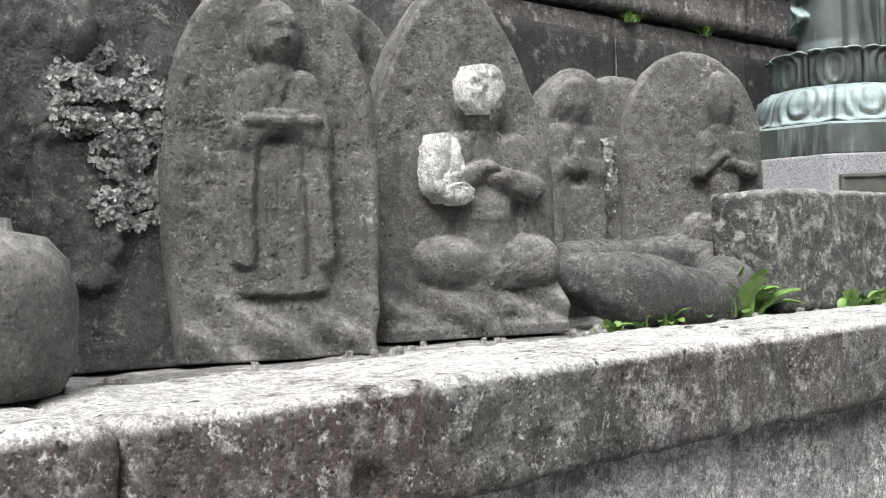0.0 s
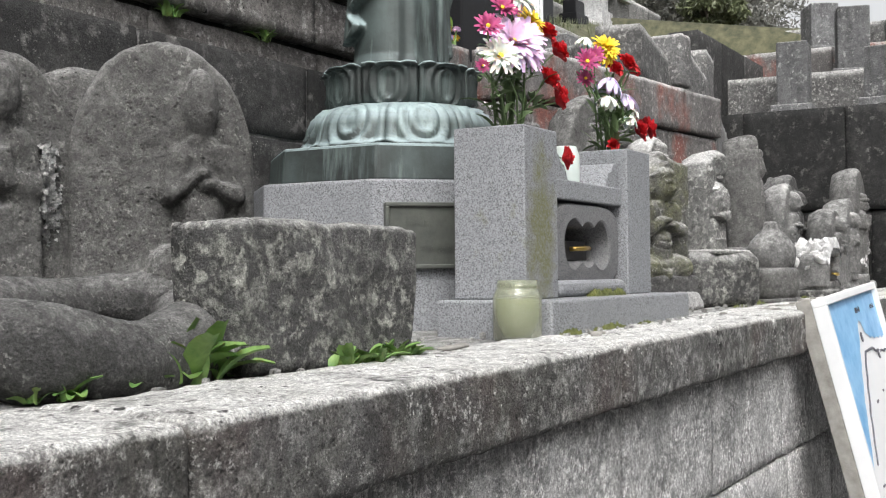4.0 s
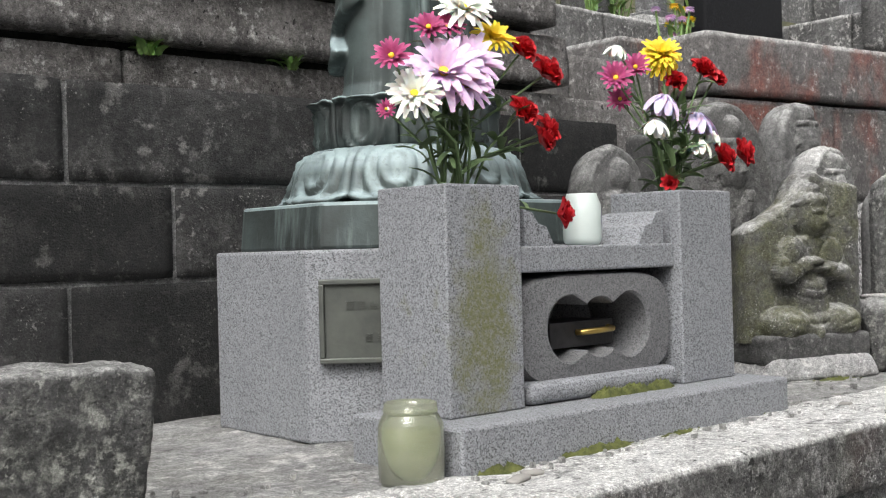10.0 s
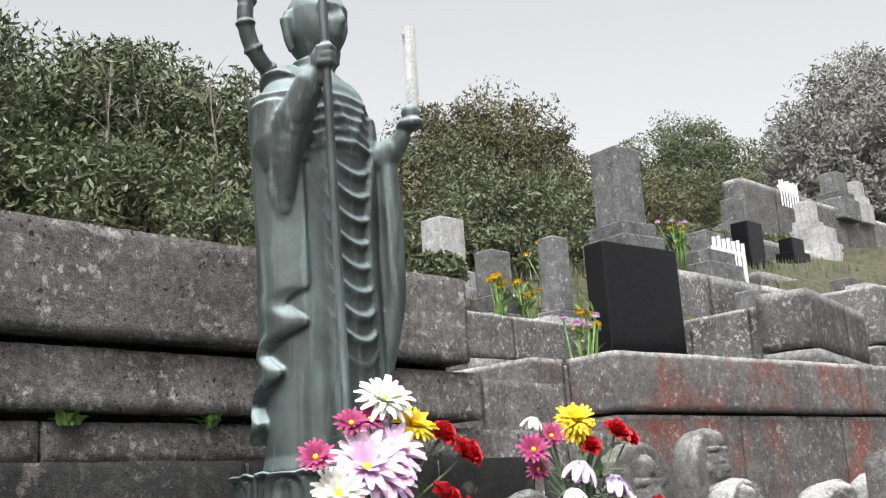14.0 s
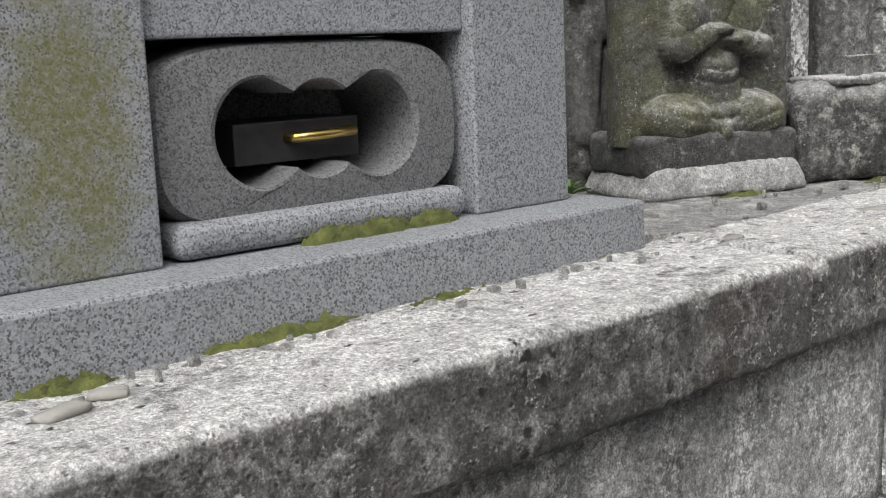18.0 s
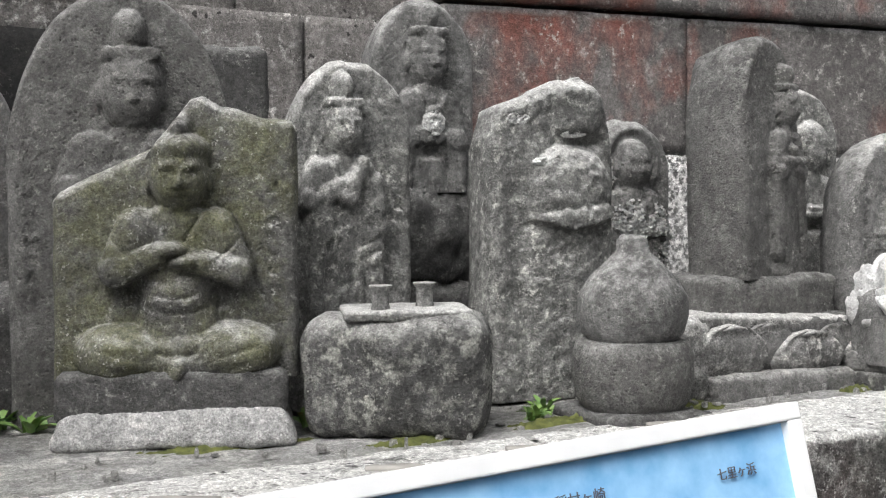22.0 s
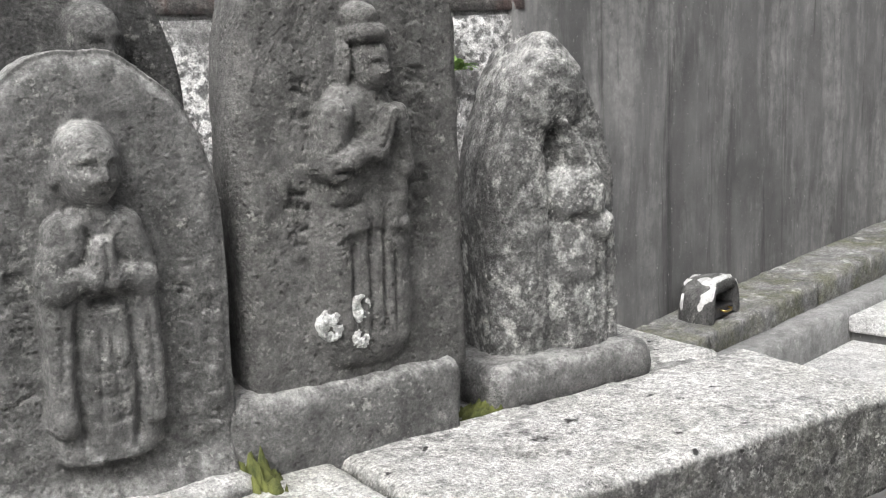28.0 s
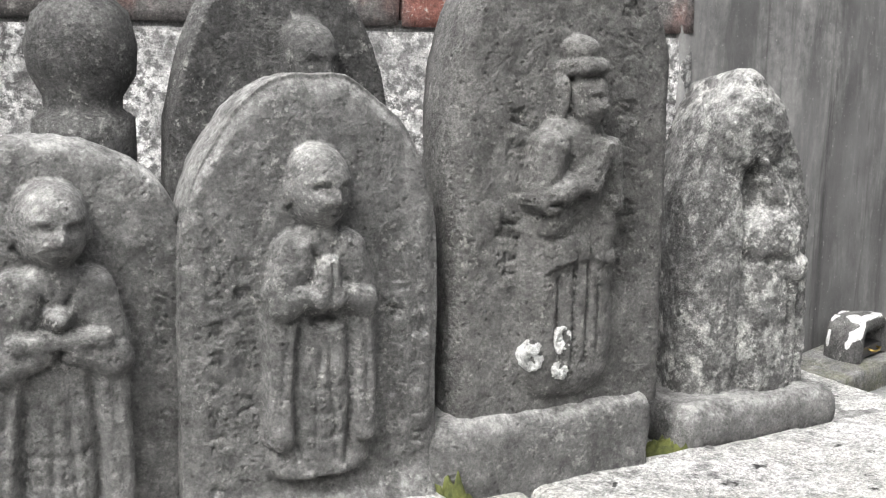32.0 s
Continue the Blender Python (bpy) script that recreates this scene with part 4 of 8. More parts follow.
def course(parent, name, material, x0, x1, y, z0, z1, thick, lengths, seed, amp=0.004, dirx=(1, 0), mesh_kinds=3, step=0.03, gap=0.005):
    """A row of squared stones along dirx from x0 to x1 (measured along it), front face at y."""
    rnd, x, made = random.Random(seed), x0, {}
    while x < x1 - 0.02:
        w = min(rnd.choice(lengths), x1 - x)
        if x1 - x - w < 0.15:
            w = x1 - x
        key = (round(w, 3), rnd.randrange(mesh_kinds))
        if key not in made:
            ob = boulder(name, (w - gap, thick, z1 - z0 - gap), material, parent, step=step, round_=0.008, amp=amp, seed=seed + key[1] * 7)
            made[key] = ob.data
        else:
            ob = new(name, made[key])
            ob.parent = parent
        a = math.degrees(math.atan2(dirx[1], dirx[0]))
        cx = x + w / 2
        ob.matrix_world = pose(0, 0, 0, 0, 0, 0) @ Matrix.Translation((cx * dirx[0] - (y + thick / 2) * dirx[1] if a else cx, cx * dirx[1] + (y + thick / 2) * dirx[0] if a else y + thick / 2, z0)) @ pose(0, 0, 0, 0, 0, a)
        x += w


def wall_root(name, label):
    return empty(name, Matrix(), label, "wall", kind="structure")


def backing(name, x0, x1, y0, y1, z0, z1, material, parent):
    return part(name, block(x0, x1, y0, y1, z0, z1, 0), material, parent)


# coping along the ledge, end to end
coping = empty("coping", Matrix(), "pitted grey stone coping with white lichen along its top", "coping", kind="structure")
joints = [-4.3, -3.3, -2.36, -1.36, -0.19, 0.914, 1.85, 2.74, 3.505, 4.15]
for k, (a, b) in enumerate(zip(joints[:-1], joints[1:])):
    rnd = random.Random(k)
    w = b - a
    bites = [(rnd.uniform(-w / 2, w / 2), -0.125 + rnd.uniform(-0.005, 0.004), rnd.uniform(-0.05, 0.055), rnd.uniform(0.006, 0.014)) for _ in range(34)]
    bites += [(w / 2 * s, -0.12, 0.062, rnd.uniform(0.012, 0.026)) for s in (-1, 1)]
    if k == 2:
        bites.append((-0.25, -0.128, -0.03, 0.03))
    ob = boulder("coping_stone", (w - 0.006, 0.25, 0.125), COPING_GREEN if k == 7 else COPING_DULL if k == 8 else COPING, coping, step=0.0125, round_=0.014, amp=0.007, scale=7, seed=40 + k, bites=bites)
    ob.matrix_world = pose((a + b) / 2, 0.025, 1.063 + 0.0072 * (a + b) / 2, 0, -0.41, 0)
# the ledge turns the corner towards the steps
ob = boulder("coping_stone", (0.25, 0.95, 0.125), COPING_DULL, coping, step=0.016, round_=0.014, amp=0.007, scale=7, seed=60)
ob.matrix_world = pose(3.99, 0.63, 1.092)

front = wall_root("wall_front", "speckled grey stone retaining wall under the coping")
for k, (z0, z1) in enumerate(((0.0, 0.24), (0.24, 0.5), (0.5, 0.775), (0.775, 1.055))):
    # right of the split the wall's stronger light is painted by whiter stone
    split = 2.62 + 0.25 * (k % 2)
    course(front, "wall_block", WALL_SPECK, -4.3 - 0.2 * (k % 2), split, -0.05, z0, z1 + (0.0 if k < 3 else 0.02), 0.2, (0.5, 0.6, 0.68), 11 + k, 0.005)
    course(front, "wall_block", WALL_LIT, split, 4.1, -0.05, z0, z1 + (0.0 if k < 3 else 0.02), 0.2, (0.5, 0.6, 0.68), 61 + k, 0.005)
backing("wall_core", -4.3, 4.0, 0.1, 1.3, 0, 1.15, WALL_DARK, front)
for k, (z0, z1) in enumerate(((0.0, 0.24), (0.24, 0.5), (0.5, 0.775), (0.775, 1.08))):
    course(front, "wall_block", WALL_SPECK, 0.0, 1.1, -4.08, z0, z1, 0.2, (0.5, 0.6), 21 + k, 0.005, (0, 1))

# the dark wall behind the bronze figure, with set-back courses above
back = wall_root("wall_back", "dark stone wall with pale joints behind the statues")
for k, (z0, z1, x0) in enumerate(((1.15, 1.487, -4.2), (1.487, 1.695, -3.96), (1.695, 1.915, -4.2))):
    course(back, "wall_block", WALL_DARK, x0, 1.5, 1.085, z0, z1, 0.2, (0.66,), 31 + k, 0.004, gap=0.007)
course(back, "wall_block", WALL, -4.2, 1.45, 1.27, 1.915, 2.02, 0.2, (0.9, 0.74), 36, 0.004)
course(back, "wall_block", WALL, -4.233, 1.45, 1.235, 2.035, 2.19, 0.22, (0.7, 1.4), 37, 0.005)
course(back, "wall_block", WALL, -3.86, 1.36, 1.195, 2.205, 2.48, 0.24, (1.4, 0.7), 38, 0.005)
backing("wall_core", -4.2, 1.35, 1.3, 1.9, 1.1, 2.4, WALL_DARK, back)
backing("mortar_bed", -4.2, 1.5, 1.0945, 1.1, 1.15, 1.9, MORTAR_DULL, back)
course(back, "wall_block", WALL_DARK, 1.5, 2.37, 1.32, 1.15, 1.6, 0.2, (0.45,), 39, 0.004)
course(back, "wall_block", WALL, 1.45, 2.37, 1.3, 1.6, 2.02, 0.2, (0.5,), 40, 0.004)
backing("wall_core", 1.3, 2.4, 1.45, 3.3, 1.1, 2.0, WALL, back)
course(back, "wall_block", WALL, 1.38, 2.37, 1.62, 2.02, 2.24, 0.25, (0.5, 0.62), 43, 0.006)
course(back, "wall_block", WALL, 1.4, 2.6, 2.35, 2.0, 2.5, 0.25, (0.4, 0.52), 44, 0.008)
course(back, "wall_block", WALL, 1.0, 2.7, 3.15, 2.3, 2.8, 0.25, (0.5, 0.42), 45, 0.008)

# the reddish terrace
terrace = wall_root("wall_terrace", "reddish weathered stone terrace wall with lichen along the top")
da = math.atan2(-0.12, 1.0)
ddir = (math.cos(da), math.sin(da))
s0 = 2.37 * ddir[0] + 1.38 * ddir[1]
yy = -2.37 * ddir[1] + 1.38 * ddir[0]
course(terrace, "wall_block", WALL_LICHENED, s0, s0 + 2.19, yy + 0.01, 1.15, 1.7, 0.22, (0.62, 0.7), 51, 0.005, ddir)
course(terrace, "mortar_joint", MORTAR_DULL, s0, s0 + 2.17, yy + 0.017, 1.68, 1.722, 0.15, (2.4,), 54, 0.001, ddir)
course(terrace, "wall_block", WALL_RED, s0, s0 + 2.19, yy + 0.005, 1.702, 2.095, 0.22, (0.9, 0.76), 52, 0.004, ddir)
course(terrace, "wall_block", WALL_RED, s0 - 0.02, s0 + 2.19, yy - 0.02, 2.1, 2.34, 0.26, (1.7, 0.75), 53, 0.004, ddir)
for k, (z0, z1) in enumerate(((1.15, 1.75), (1.755, 2.095), (2.1, 2.34))):
    course(terrace, "wall_block", WALL_RED, 1.62, 2.5, -2.37, z0, z1, 0.2, (0.45, 0.6), 55 + k, 0.004, (0, 1))
backing("wall_core", 2.6, 5.9, 1.75, 3.2, 1.1, 2.326, WALL, terrace)
course(terrace, "wall_block", WALL_PLOT, 3.3, 5.95, 3.12, 2.3, 2.62, 0.2, (0.75, 0.95), 58, 0.006)
course(terrace, "wall_block", WALL_PLOT, 1.72, 3.2, -5.82, 2.2, 2.62, 0.2, (0.5, 0.65), 62, 0.008, (0, 1))
course(terrace, "wall_block", WALL_PLOT, 1.7, 3.25, -5.85, 2.625, 3.0, 0.2, (0.7, 0.45), 63, 0.008, (0, 1))
course(terrace, "wall_block", WALL_PLOT, 3.3, 5.95, 3.16, 2.63, 2.9, 0.2, (0.6, 1.1), 59, 0.006)

# tall stained wall beside the steps
tall = wall_root("wall_right", "tall concrete retaining wall with dark rain streaks")
wall_pose = pose(4.42, 1.1, 0.0, 0, 0, 14)
p, f = rough_box((3.9, 0.3, 1.66), step=0.06, round_=0.02, amp=0.014, scale=1.6, seed=70)
p[:, 0] += 1.95
p[:, 1] += 0.15
ob = part("wall_panel", welded(p, f), CONCRETE, tall, smooth=True)
ob.matrix_world = wall_pose @ Matrix.Translation((0.085, 0, 0.65))
for k in range(5):
    ob = boulder("ledge_stone", (0.615, 0.2, 0.14), LEDGE, tall, step=0.02, round_=0.01, amp=0.008, scale=8, seed=71 + k)
    ob.matrix_world = wall_pose @ pose(0.31 + 0.62 * k, -0.09, 0.74 + 0.04 * (0.31 + 0.62 * k), 0, -2.3, 0)
kerb = boulder("steps_kerb", (2.6, 0.085, 0.24), KERB, None, "", step=0.03, round_=0.01, amp=0.004, seed=75)
kerb.matrix_world = wall_pose @ pose(1.45, -0.3, 0.668, 0, -1.0, 0)
setting(kerb, "low concrete kerb beside the steps", "kerb")
steps = empty("stone_steps", wall_pose, "pale worn stone steps at the foot of the stained wall", "steps", kind="structure")
for k in range(4):
    s = 0.52 + 0.55 * k
    part("tread", block(s, s + 0.6, -2.2, -0.344, 0.765 + 0.071 * k, 0.811 + 0.071 * k, 0.008), TREAD, steps)
    part("riser", block(s + 0.02, s + 0.58, -2.18, -0.344, 0.5, 0.7645 + 0.071 * k, 0.002), CONCRETE, steps)
flight = empty("stone_steps", pose(5.9, -1.2, 0.0, 0, 0, 4), "worn grey stone flight climbing the hill", "steps", kind="structure")
for k in range(14):
    part("tread", block(0.22 * k, 0.22 * k + 0.25, 0.0, 1.25, 1.14 + 0.105 * k, 1.2 + 0.105 * k, 0.006), WALL, flight)
    part("riser", block(0.02 + 0.22 * k, 0.22 * k + 0.24, 0.0, 1.25, 1.0 + 0.105 * k, 1.1395 + 0.105 * k, 0.002), CONCRETE, flight)
ob = part("side_kerb", block(-0.2, 3.6, -0.06, 0.06, -0.12, 0.1, 0.01), WALL, flight)
ob.matrix_local = pose(0, 1.32, 1.25, 0, -25.5, 0)
backing("step_core", 0.05, 3.2, 0.0, 1.25, 0.0, 1.0, CONCRETE, flight)

# added wall, never in view: holds sky light off the front faces
far_side = wall_root("wall_street", "plain unseen wall added behind the camera to cut the front light")
for k in range(4):
    course(far_side, "wall_block", WALL_PLAIN, -9.0 - 0.4 * (k % 2), 11.0, -4.0, 0.9 * k, 0.9 * k + 0.9, 0.3, (1.5, 1.2), 90 + k, 0.01, step=0.3)

rise = wall_root("wall_upper_tiers", "stepped dark stone tiers climbing beyond the steps")
for k, (x, y0, y1, z0, z1, material) in enumerate(((8.3, 0.1, 2.2, 0.9, 2.75, WALL_DARK), (9.4, -0.6, 2.6, 1.6, 3.25, WALL_PLOT), (10.8, -1.4, 3.0, 2.4, 3.75, WALL_RED), (12.4, -4.0, 3.2, 2.6, 4.3, WALL_PLOT))):
    half = (z0 + z1) / 2
    course(rise, "wall_block", material, y0, y1, -x - 0.3, z0, half, 0.3, (0.8, 1.0), 240 + 2 * k, 0.008, (0, 1), step=0.08)
    course(rise, "wall_block", material, y0 + 0.1, y1, -x - 0.27, half + 0.005, z1, 0.3, (0.9, 0.7), 241 + 2 * k, 0.008, (0, 1), step=0.08)
    backing("wall_core", x + 0.3, (8.3, 9.4, 10.8, 12.4, 13.6)[k + 1] + 0.3, y0, y1, 0.0, z1 - 0.02, WALL, rise)
backing("wall_core", 5.6, 12.7, -4.0, -1.25, 0.0, 1.1, WALL, rise)

for k in range(4):
    s0 = 4.4 * 0.981 + 1.6 * 0.196 + 1.95 * k
    course(rise, "wall_block", WALL_RED if k % 2 else WALL_PLOT, s0, s0 + 1.95, 0.64, 1.9, 2.5 + 0.2 * k, 0.3, (0.7, 0.95), 260 + 2 * k, 0.008, (0.981, 0.196), step=0.07)
    course(rise, "wall_block", WALL_PLOT, s0, s0 + 1.95, 0.66, 2.505 + 0.2 * k, 2.83 + 0.27 * k, 0.28, (0.65, 0.8), 261 + 2 * k, 0.008, (0.981, 0.196), step=0.07)


# ---- carved stones along the ledge ----
def at(x, y, z, yaw=0, lean=0, tilt=0):
    return pose(x, y, z, lean, tilt, yaw)


bed = lambda x: 1.183 + 0.0072 * x

rock_foot = lambda X, Z, h, out: np.clip(1.5 - Z / h, 0, 1) * (out + 0.012 * np.sin(X * 31 + 2) + 0.008 * np.sin(X * 67 + Z * 90))

s1, on_s1 = stele("stone_statue", at(-1.927, 0.34, bed(-1.9), -20, -2), 0.29, 0.51, 0.13, "egg", lambda X, Z: over(standing(X, Z, 0.002, 0.08, 0.376, 0.036, 1.0, 0.0, "tray", False, 0.94, 0.12, 0.58, 0.882), rock_foot(X, Z, 0.07, 0.03), 0.014), STONE_WARM, "weathered standing monk figure with a tray carved on a boulder slab", 1, 0.0032, ((-0.105, 0.12, 0.36), (-0.075, 0.2, 0.4), (0.085, 0.14, 0.36), (0.11, 0.2, 0.34)), waist=0.3)
s2, on_s2 = stele("stone_statue", at(-1.57, 0.37, bed(-1.5), -18, -2), 0.31, 0.55, 0.13, "boat", lambda X, Z: over(seated(X, Z, 0.03, 0.07, 0.35, 0.034, 0.85, 0.3, "prayer", False, 0.0, 0.3), rock_foot(X, Z, 0.075, 0.045), 0.014), STONE_WARM, "worn praying seated figure with two white lichen crusts", 2, 0.0032, ((-0.115, 0.2, 0.42), (-0.085, 0.3, 0.46)), foot=0.05)
l1, on_l1 = stele("stone_statue", at(-2.14, 0.44, bed(-2.2), -10), 0.3, 0.56, 0.12, "egg", lambda X, Z: over(standing(X, Z, -0.02, 0.1, 0.36, 0.03, 0.8, 0.9), ell(X, Z, 0.09, 0.33, 0.03, 0.1, 0.024), 0.01), STONE_DARK, "dark carved stone overgrown with leafy grey lichen", 3, rough=0.006)
l0, _ = stele("stone_statue", at(-2.52, 0.3, bed(-2.5), -5), 0.3, 0.58, 0.12, "arch", None, STONE_DARK, "dark inscribed stone slab at the end of the row", 4, 0.005, ((-0.08, 0.1, 0.5), (0.0, 0.1, 0.5), (0.08, 0.1, 0.5)))
s0b, _ = stele("stone_statue", at(-1.62, 0.62, bed(-1.7), -10), 0.3, 0.56, 0.1, "arch", lambda X, Z: standing(X, Z, 0, 0.05, 0.5, 0.03, 1, 0.6), STONE_WARM, "grey carved stone standing behind the front row", 5)
s2b, on_s2b = stele("stone_statue", at(-1.08, 0.55, bed(-1.1), -10), 0.21, 0.48, 0.1, "arch", lambda X, Z: standing(X, Z, -0.035, 0.06, 0.41, 0.03, 1, 0.75, "prayer"), STONE_WARM, "small eroded standing figure with flaking lichen", 6)
s3, _ = stele("stone_statue", at(-0.86, 0.62, bed(-0.9), -30), 0.3, 0.49, 0.1, "arch", None, STONE_WARM, "plain arched stone slab behind a smaller statue", 7)
s4, on_s4 = stele("stone_statue", at(-0.87, 0.42, bed(-0.9), -38, -3), 0.29, 0.51, 0.12, "egg", lambda X, Z: seated(X, Z, 0.055, 0.1, 0.38, 0.032, 0.55, 0.5, "prayer", False, 0.0, 0.35), STONE_WARM, "leaning rounded stone with a small praying figure", 8, 0.0035, ((-0.06, 0.15, 0.35),), rough=0.004)
s5, _ = stele("stone_statue", at(-1.25, 0.86, bed(-1), -10), 0.42, 0.7, 0.12, "arch", lambda X, Z: standing(X, Z, 0.0, 0.1, 0.55, 0.03, 1, 0.7), STONE_DARK, "tall dark carved stone near the rear wall", 9)

# right of the bronze figure
r0, _ = stele("stone_statue", at(1.1, 0.81, 1.4), 0.235, 0.4, 0.09, "arch", lambda X, Z: standing(X, Z, 0, 0.02, 0.345, 0.028, 1.05, 0.4), STONE, "small standing figure with a tray raised on a dark rock", 10)
rock = boulder("rock_pedestal", (0.34, 0.3, 0.22), STONE_DARK, None, "", step=0.02, round_=0.05, amp=0.022, seed=80)
rock.matrix_world = at(1.08, 0.85, 1.185)
tagged(rock, "dark rough rock carrying a small statue", "rock")
r1, _ = stele("stone_statue", at(1.368, 0.66, 1.19, -8), 0.37, 0.72, 0.11, "egg", lambda X, Z: standing(X, Z, 0.01, 0.03, 0.6, 0.034, 1.0, 0.0, "sleeve", True, 0.95), STONE_WARM, "tall rounded stone with a crowned standing figure", 11, 0.0035, ((-0.15, 0.2, 0.45),))
bud, on_bud = stele("stone_statue", at(1.405, 0.45, 1.285, -18), 0.366, 0.435, 0.1, "broken", lambda X, Z: seated(X, Z, 0.0, 0.0, 0.385, 0.045, 0.93, 0.0, "prayer", True, 0.012, 0.08), STONE_MOSSY, "mossy seated buddha with joined hands on a broken slab", 12, 0.0028, ((0.145, 0.07, 0.33),), 0.024)
r3, _ = stele("stone_statue", at(1.728, 0.56, 1.2), 0.23, 0.6, 0.1, "broad", lambda X, Z: standing(X, Z, -0.025, 0.1, 0.44, 0.036, 0.95, 0.15, "sleeve", True, 0.95), STONE_PALE, "lichen-flecked standing figure with one raised hand", 13, 0.0035, ((0.085, 0.25, 0.5),), rough=0.005)
r4, on_r4 = stele("stone_statue", at(2.002, 0.82, 1.575), 0.235, 0.395, 0.1, "arch", lambda X, Z: standing(X, Z, 0, -0.16, 0.5, 0.036, 0.95, 0.15, "prayer", True), STONE, "dark praying figure raised on a rock with a white bloom", 14, 0.0032, rough=0.004)
rock = boulder("rock_pedestal", (0.26, 0.24, 0.2), STONE_DARK, None, "", step=0.012, round_=0.05, amp=0.026, scale=16, seed=82)
rock.matrix_world = at(2.02, 0.84, 1.385)
tagged(rock, "dark crumbling layered rock under a praying statue", "rock")
rock = boulder("rock_pedestal", (0.3, 0.26, 0.22), STONE_DARK, None, "", step=0.02, round_=0.06, amp=0.022, seed=81)
rock.matrix_world = at(2.05, 0.84, 1.19)
tagged(rock, "dark rough rock carrying a praying statue", "rock")
def headless(X, Z):
    """A worn figure without a head: a domed mantle cut off square at the waist, a plain skirt below, a broken block above."""
    skirt = ell(X, Z, 0.012, 0.12, 0.078, 0.25, 0.02, 4.5)
    mantle = ell(X, Z, 0.027, 0.315, 0.092, 0.14, 0.04, 2.8) * np.clip((Z - 0.292 - 0.25 * np.abs(X - 0.02)) / 0.012, 0, 1)
    mantle = mantle - 0.006 * np.exp(-(((Z - 0.345 - 0.12 * (X - 0.02)) / 0.008) ** 2)) * (mantle > 0.01)
    h = over(skirt, mantle, 0.006)
    h = over(h, ell(X, Z, 0.045, 0.52, 0.052, 0.05, 0.024, 4.0), 0.008)
    h = dent(h, X, Z, 0.075, 0.46, 0.025, 0.018, -0.014)
    h = dent(h, X, Z, -0.085, 0.3, 0.02, 0.1, -0.008)
    return h


r5, on_r5 = stele("stone_statue", at(2.078, 0.47, 1.2), 0.262, 0.58, 0.13, "ragged", headless, STONE_PALE, "heavily eroded pale stone with a headless figure", 15, 0.0032, rough=0.005)
r6, on_r6 = stele("stone_statue", at(2.442, 0.72, 1.2), 0.225, 0.53, 0.1, "broad", lambda X, Z: over(standing(X, Z, 0.0, 0.06, 0.43, 0.034, 1.1, 0.3, "prayer"), 0.014 * np.exp(-(((np.hypot(X * 1.05, Z - 0.44) - 0.07) / 0.012) ** 2)), 0.004), STONE, "standing figure thickly overgrown with leafy lichen", 16, 0.004)
r7, _ = stele("stone_statue", at(2.545, 0.43, 1.4, 20, -2), 0.245, 0.48, 0.13, "egg", lambda X, Z: standing(X, Z, 0.04, 0.0, 0.39, 0.03, 0.95, 0.3, "jewel", True, 0.95), STONE_WARM, "tall dark rounded stone with a standing figure on a lotus plinth", 17, 0.0035)
ra, _ = stele("stone_statue", at(2.84, 0.36, 1.2), 0.255, 0.49, 0.1, "arch", lambda X, Z: standing(X, Z, 0.008, 0.03, 0.42, 0.034, 1.0, 0.0, "tray", False, 0.92, 0.05, 0.66, 0.9), STONE, "arched stone with a monk holding a tray behind the censer", 18, 0.0026, ((-0.09, 0.22, 0.38), (0.09, 0.22, 0.38)), 0.02)
rb, _ = stele("stone_statue", at(3.036, 0.21, 1.195), 0.245, 0.39, 0.1, "broad", lambda X, Z: standing(X, Z, 0.003, 0.035, 0.32, 0.036, 1.12, 0.0, "jewel", False, 0.95, 0.05, 0.57, 0.885), STONE, "round-shouldered stone with a monk cupping a round jewel", 19, 0.0024, ((-0.095, 0.05, 0.26), (0.095, 0.05, 0.26)), 0.02)
rc, on_rc = stele("stone_statue", at(3.272, 0.19, 1.2, 0, -1), 0.255, 0.44, 0.11, "arch", lambda X, Z: standing(X, Z, -0.002, 0.068, 0.31, 0.034, 1.0, 0.0, "prayer", False, 1.02, 0.14), STONE, "rounded grey stone with a serene praying monk", 20, 0.0021, ((-0.098, 0.05, 0.3), (-0.07, 0.12, 0.28), (0.08, 0.1, 0.3), (0.106, 0.06, 0.26)), 0.024, rough=0.003, foot=0.03)
rd, on_rd = stele("stone_statue", at(3.555, 0.2, 1.28, 0, -1), 0.268, 0.52, 0.12, "arch", deity, STONE_WARM, "tall brown stone with a praying standing deity and carved columns", 21, 0.002, ((-0.064, 0.25, 0.4), (-0.074, 0.12, 0.22), (0.072, 0.12, 0.44)), 0.032, rough=0.003)
re, on_re = stele("stone_statue", at(3.866, 0.25, 1.25, -4, -2), 0.188, 0.395, 0.12, "boat", resting, STONE_FLECK, "eroded pointed stone with a small cowled bowed figure", 22, 0.0026, rough=0.0045)
bk1, _ = stele("stone_statue", at(2.87, 0.66, 1.19), 0.25, 0.62, 0.11, "broad", lambda X, Z: standing(X, Z, 0.025, 0.05, 0.5, 0.03, 1, 0.6), STONE_PALE, "tall pale stone with a worn figure in the rear row", 23)
bk3, _ = stele("stone_statue", at(3.345, 0.47, 1.19), 0.27, 0.58, 0.11, "egg", lambda X, Z: standing(X, Z, 0.022, 0.06, 0.455, 0.04, 1, 0.1, "tray", False, 0.85, 0.2), STONE_DARK, "dark rounded stone with a monk in the rear row", 24)


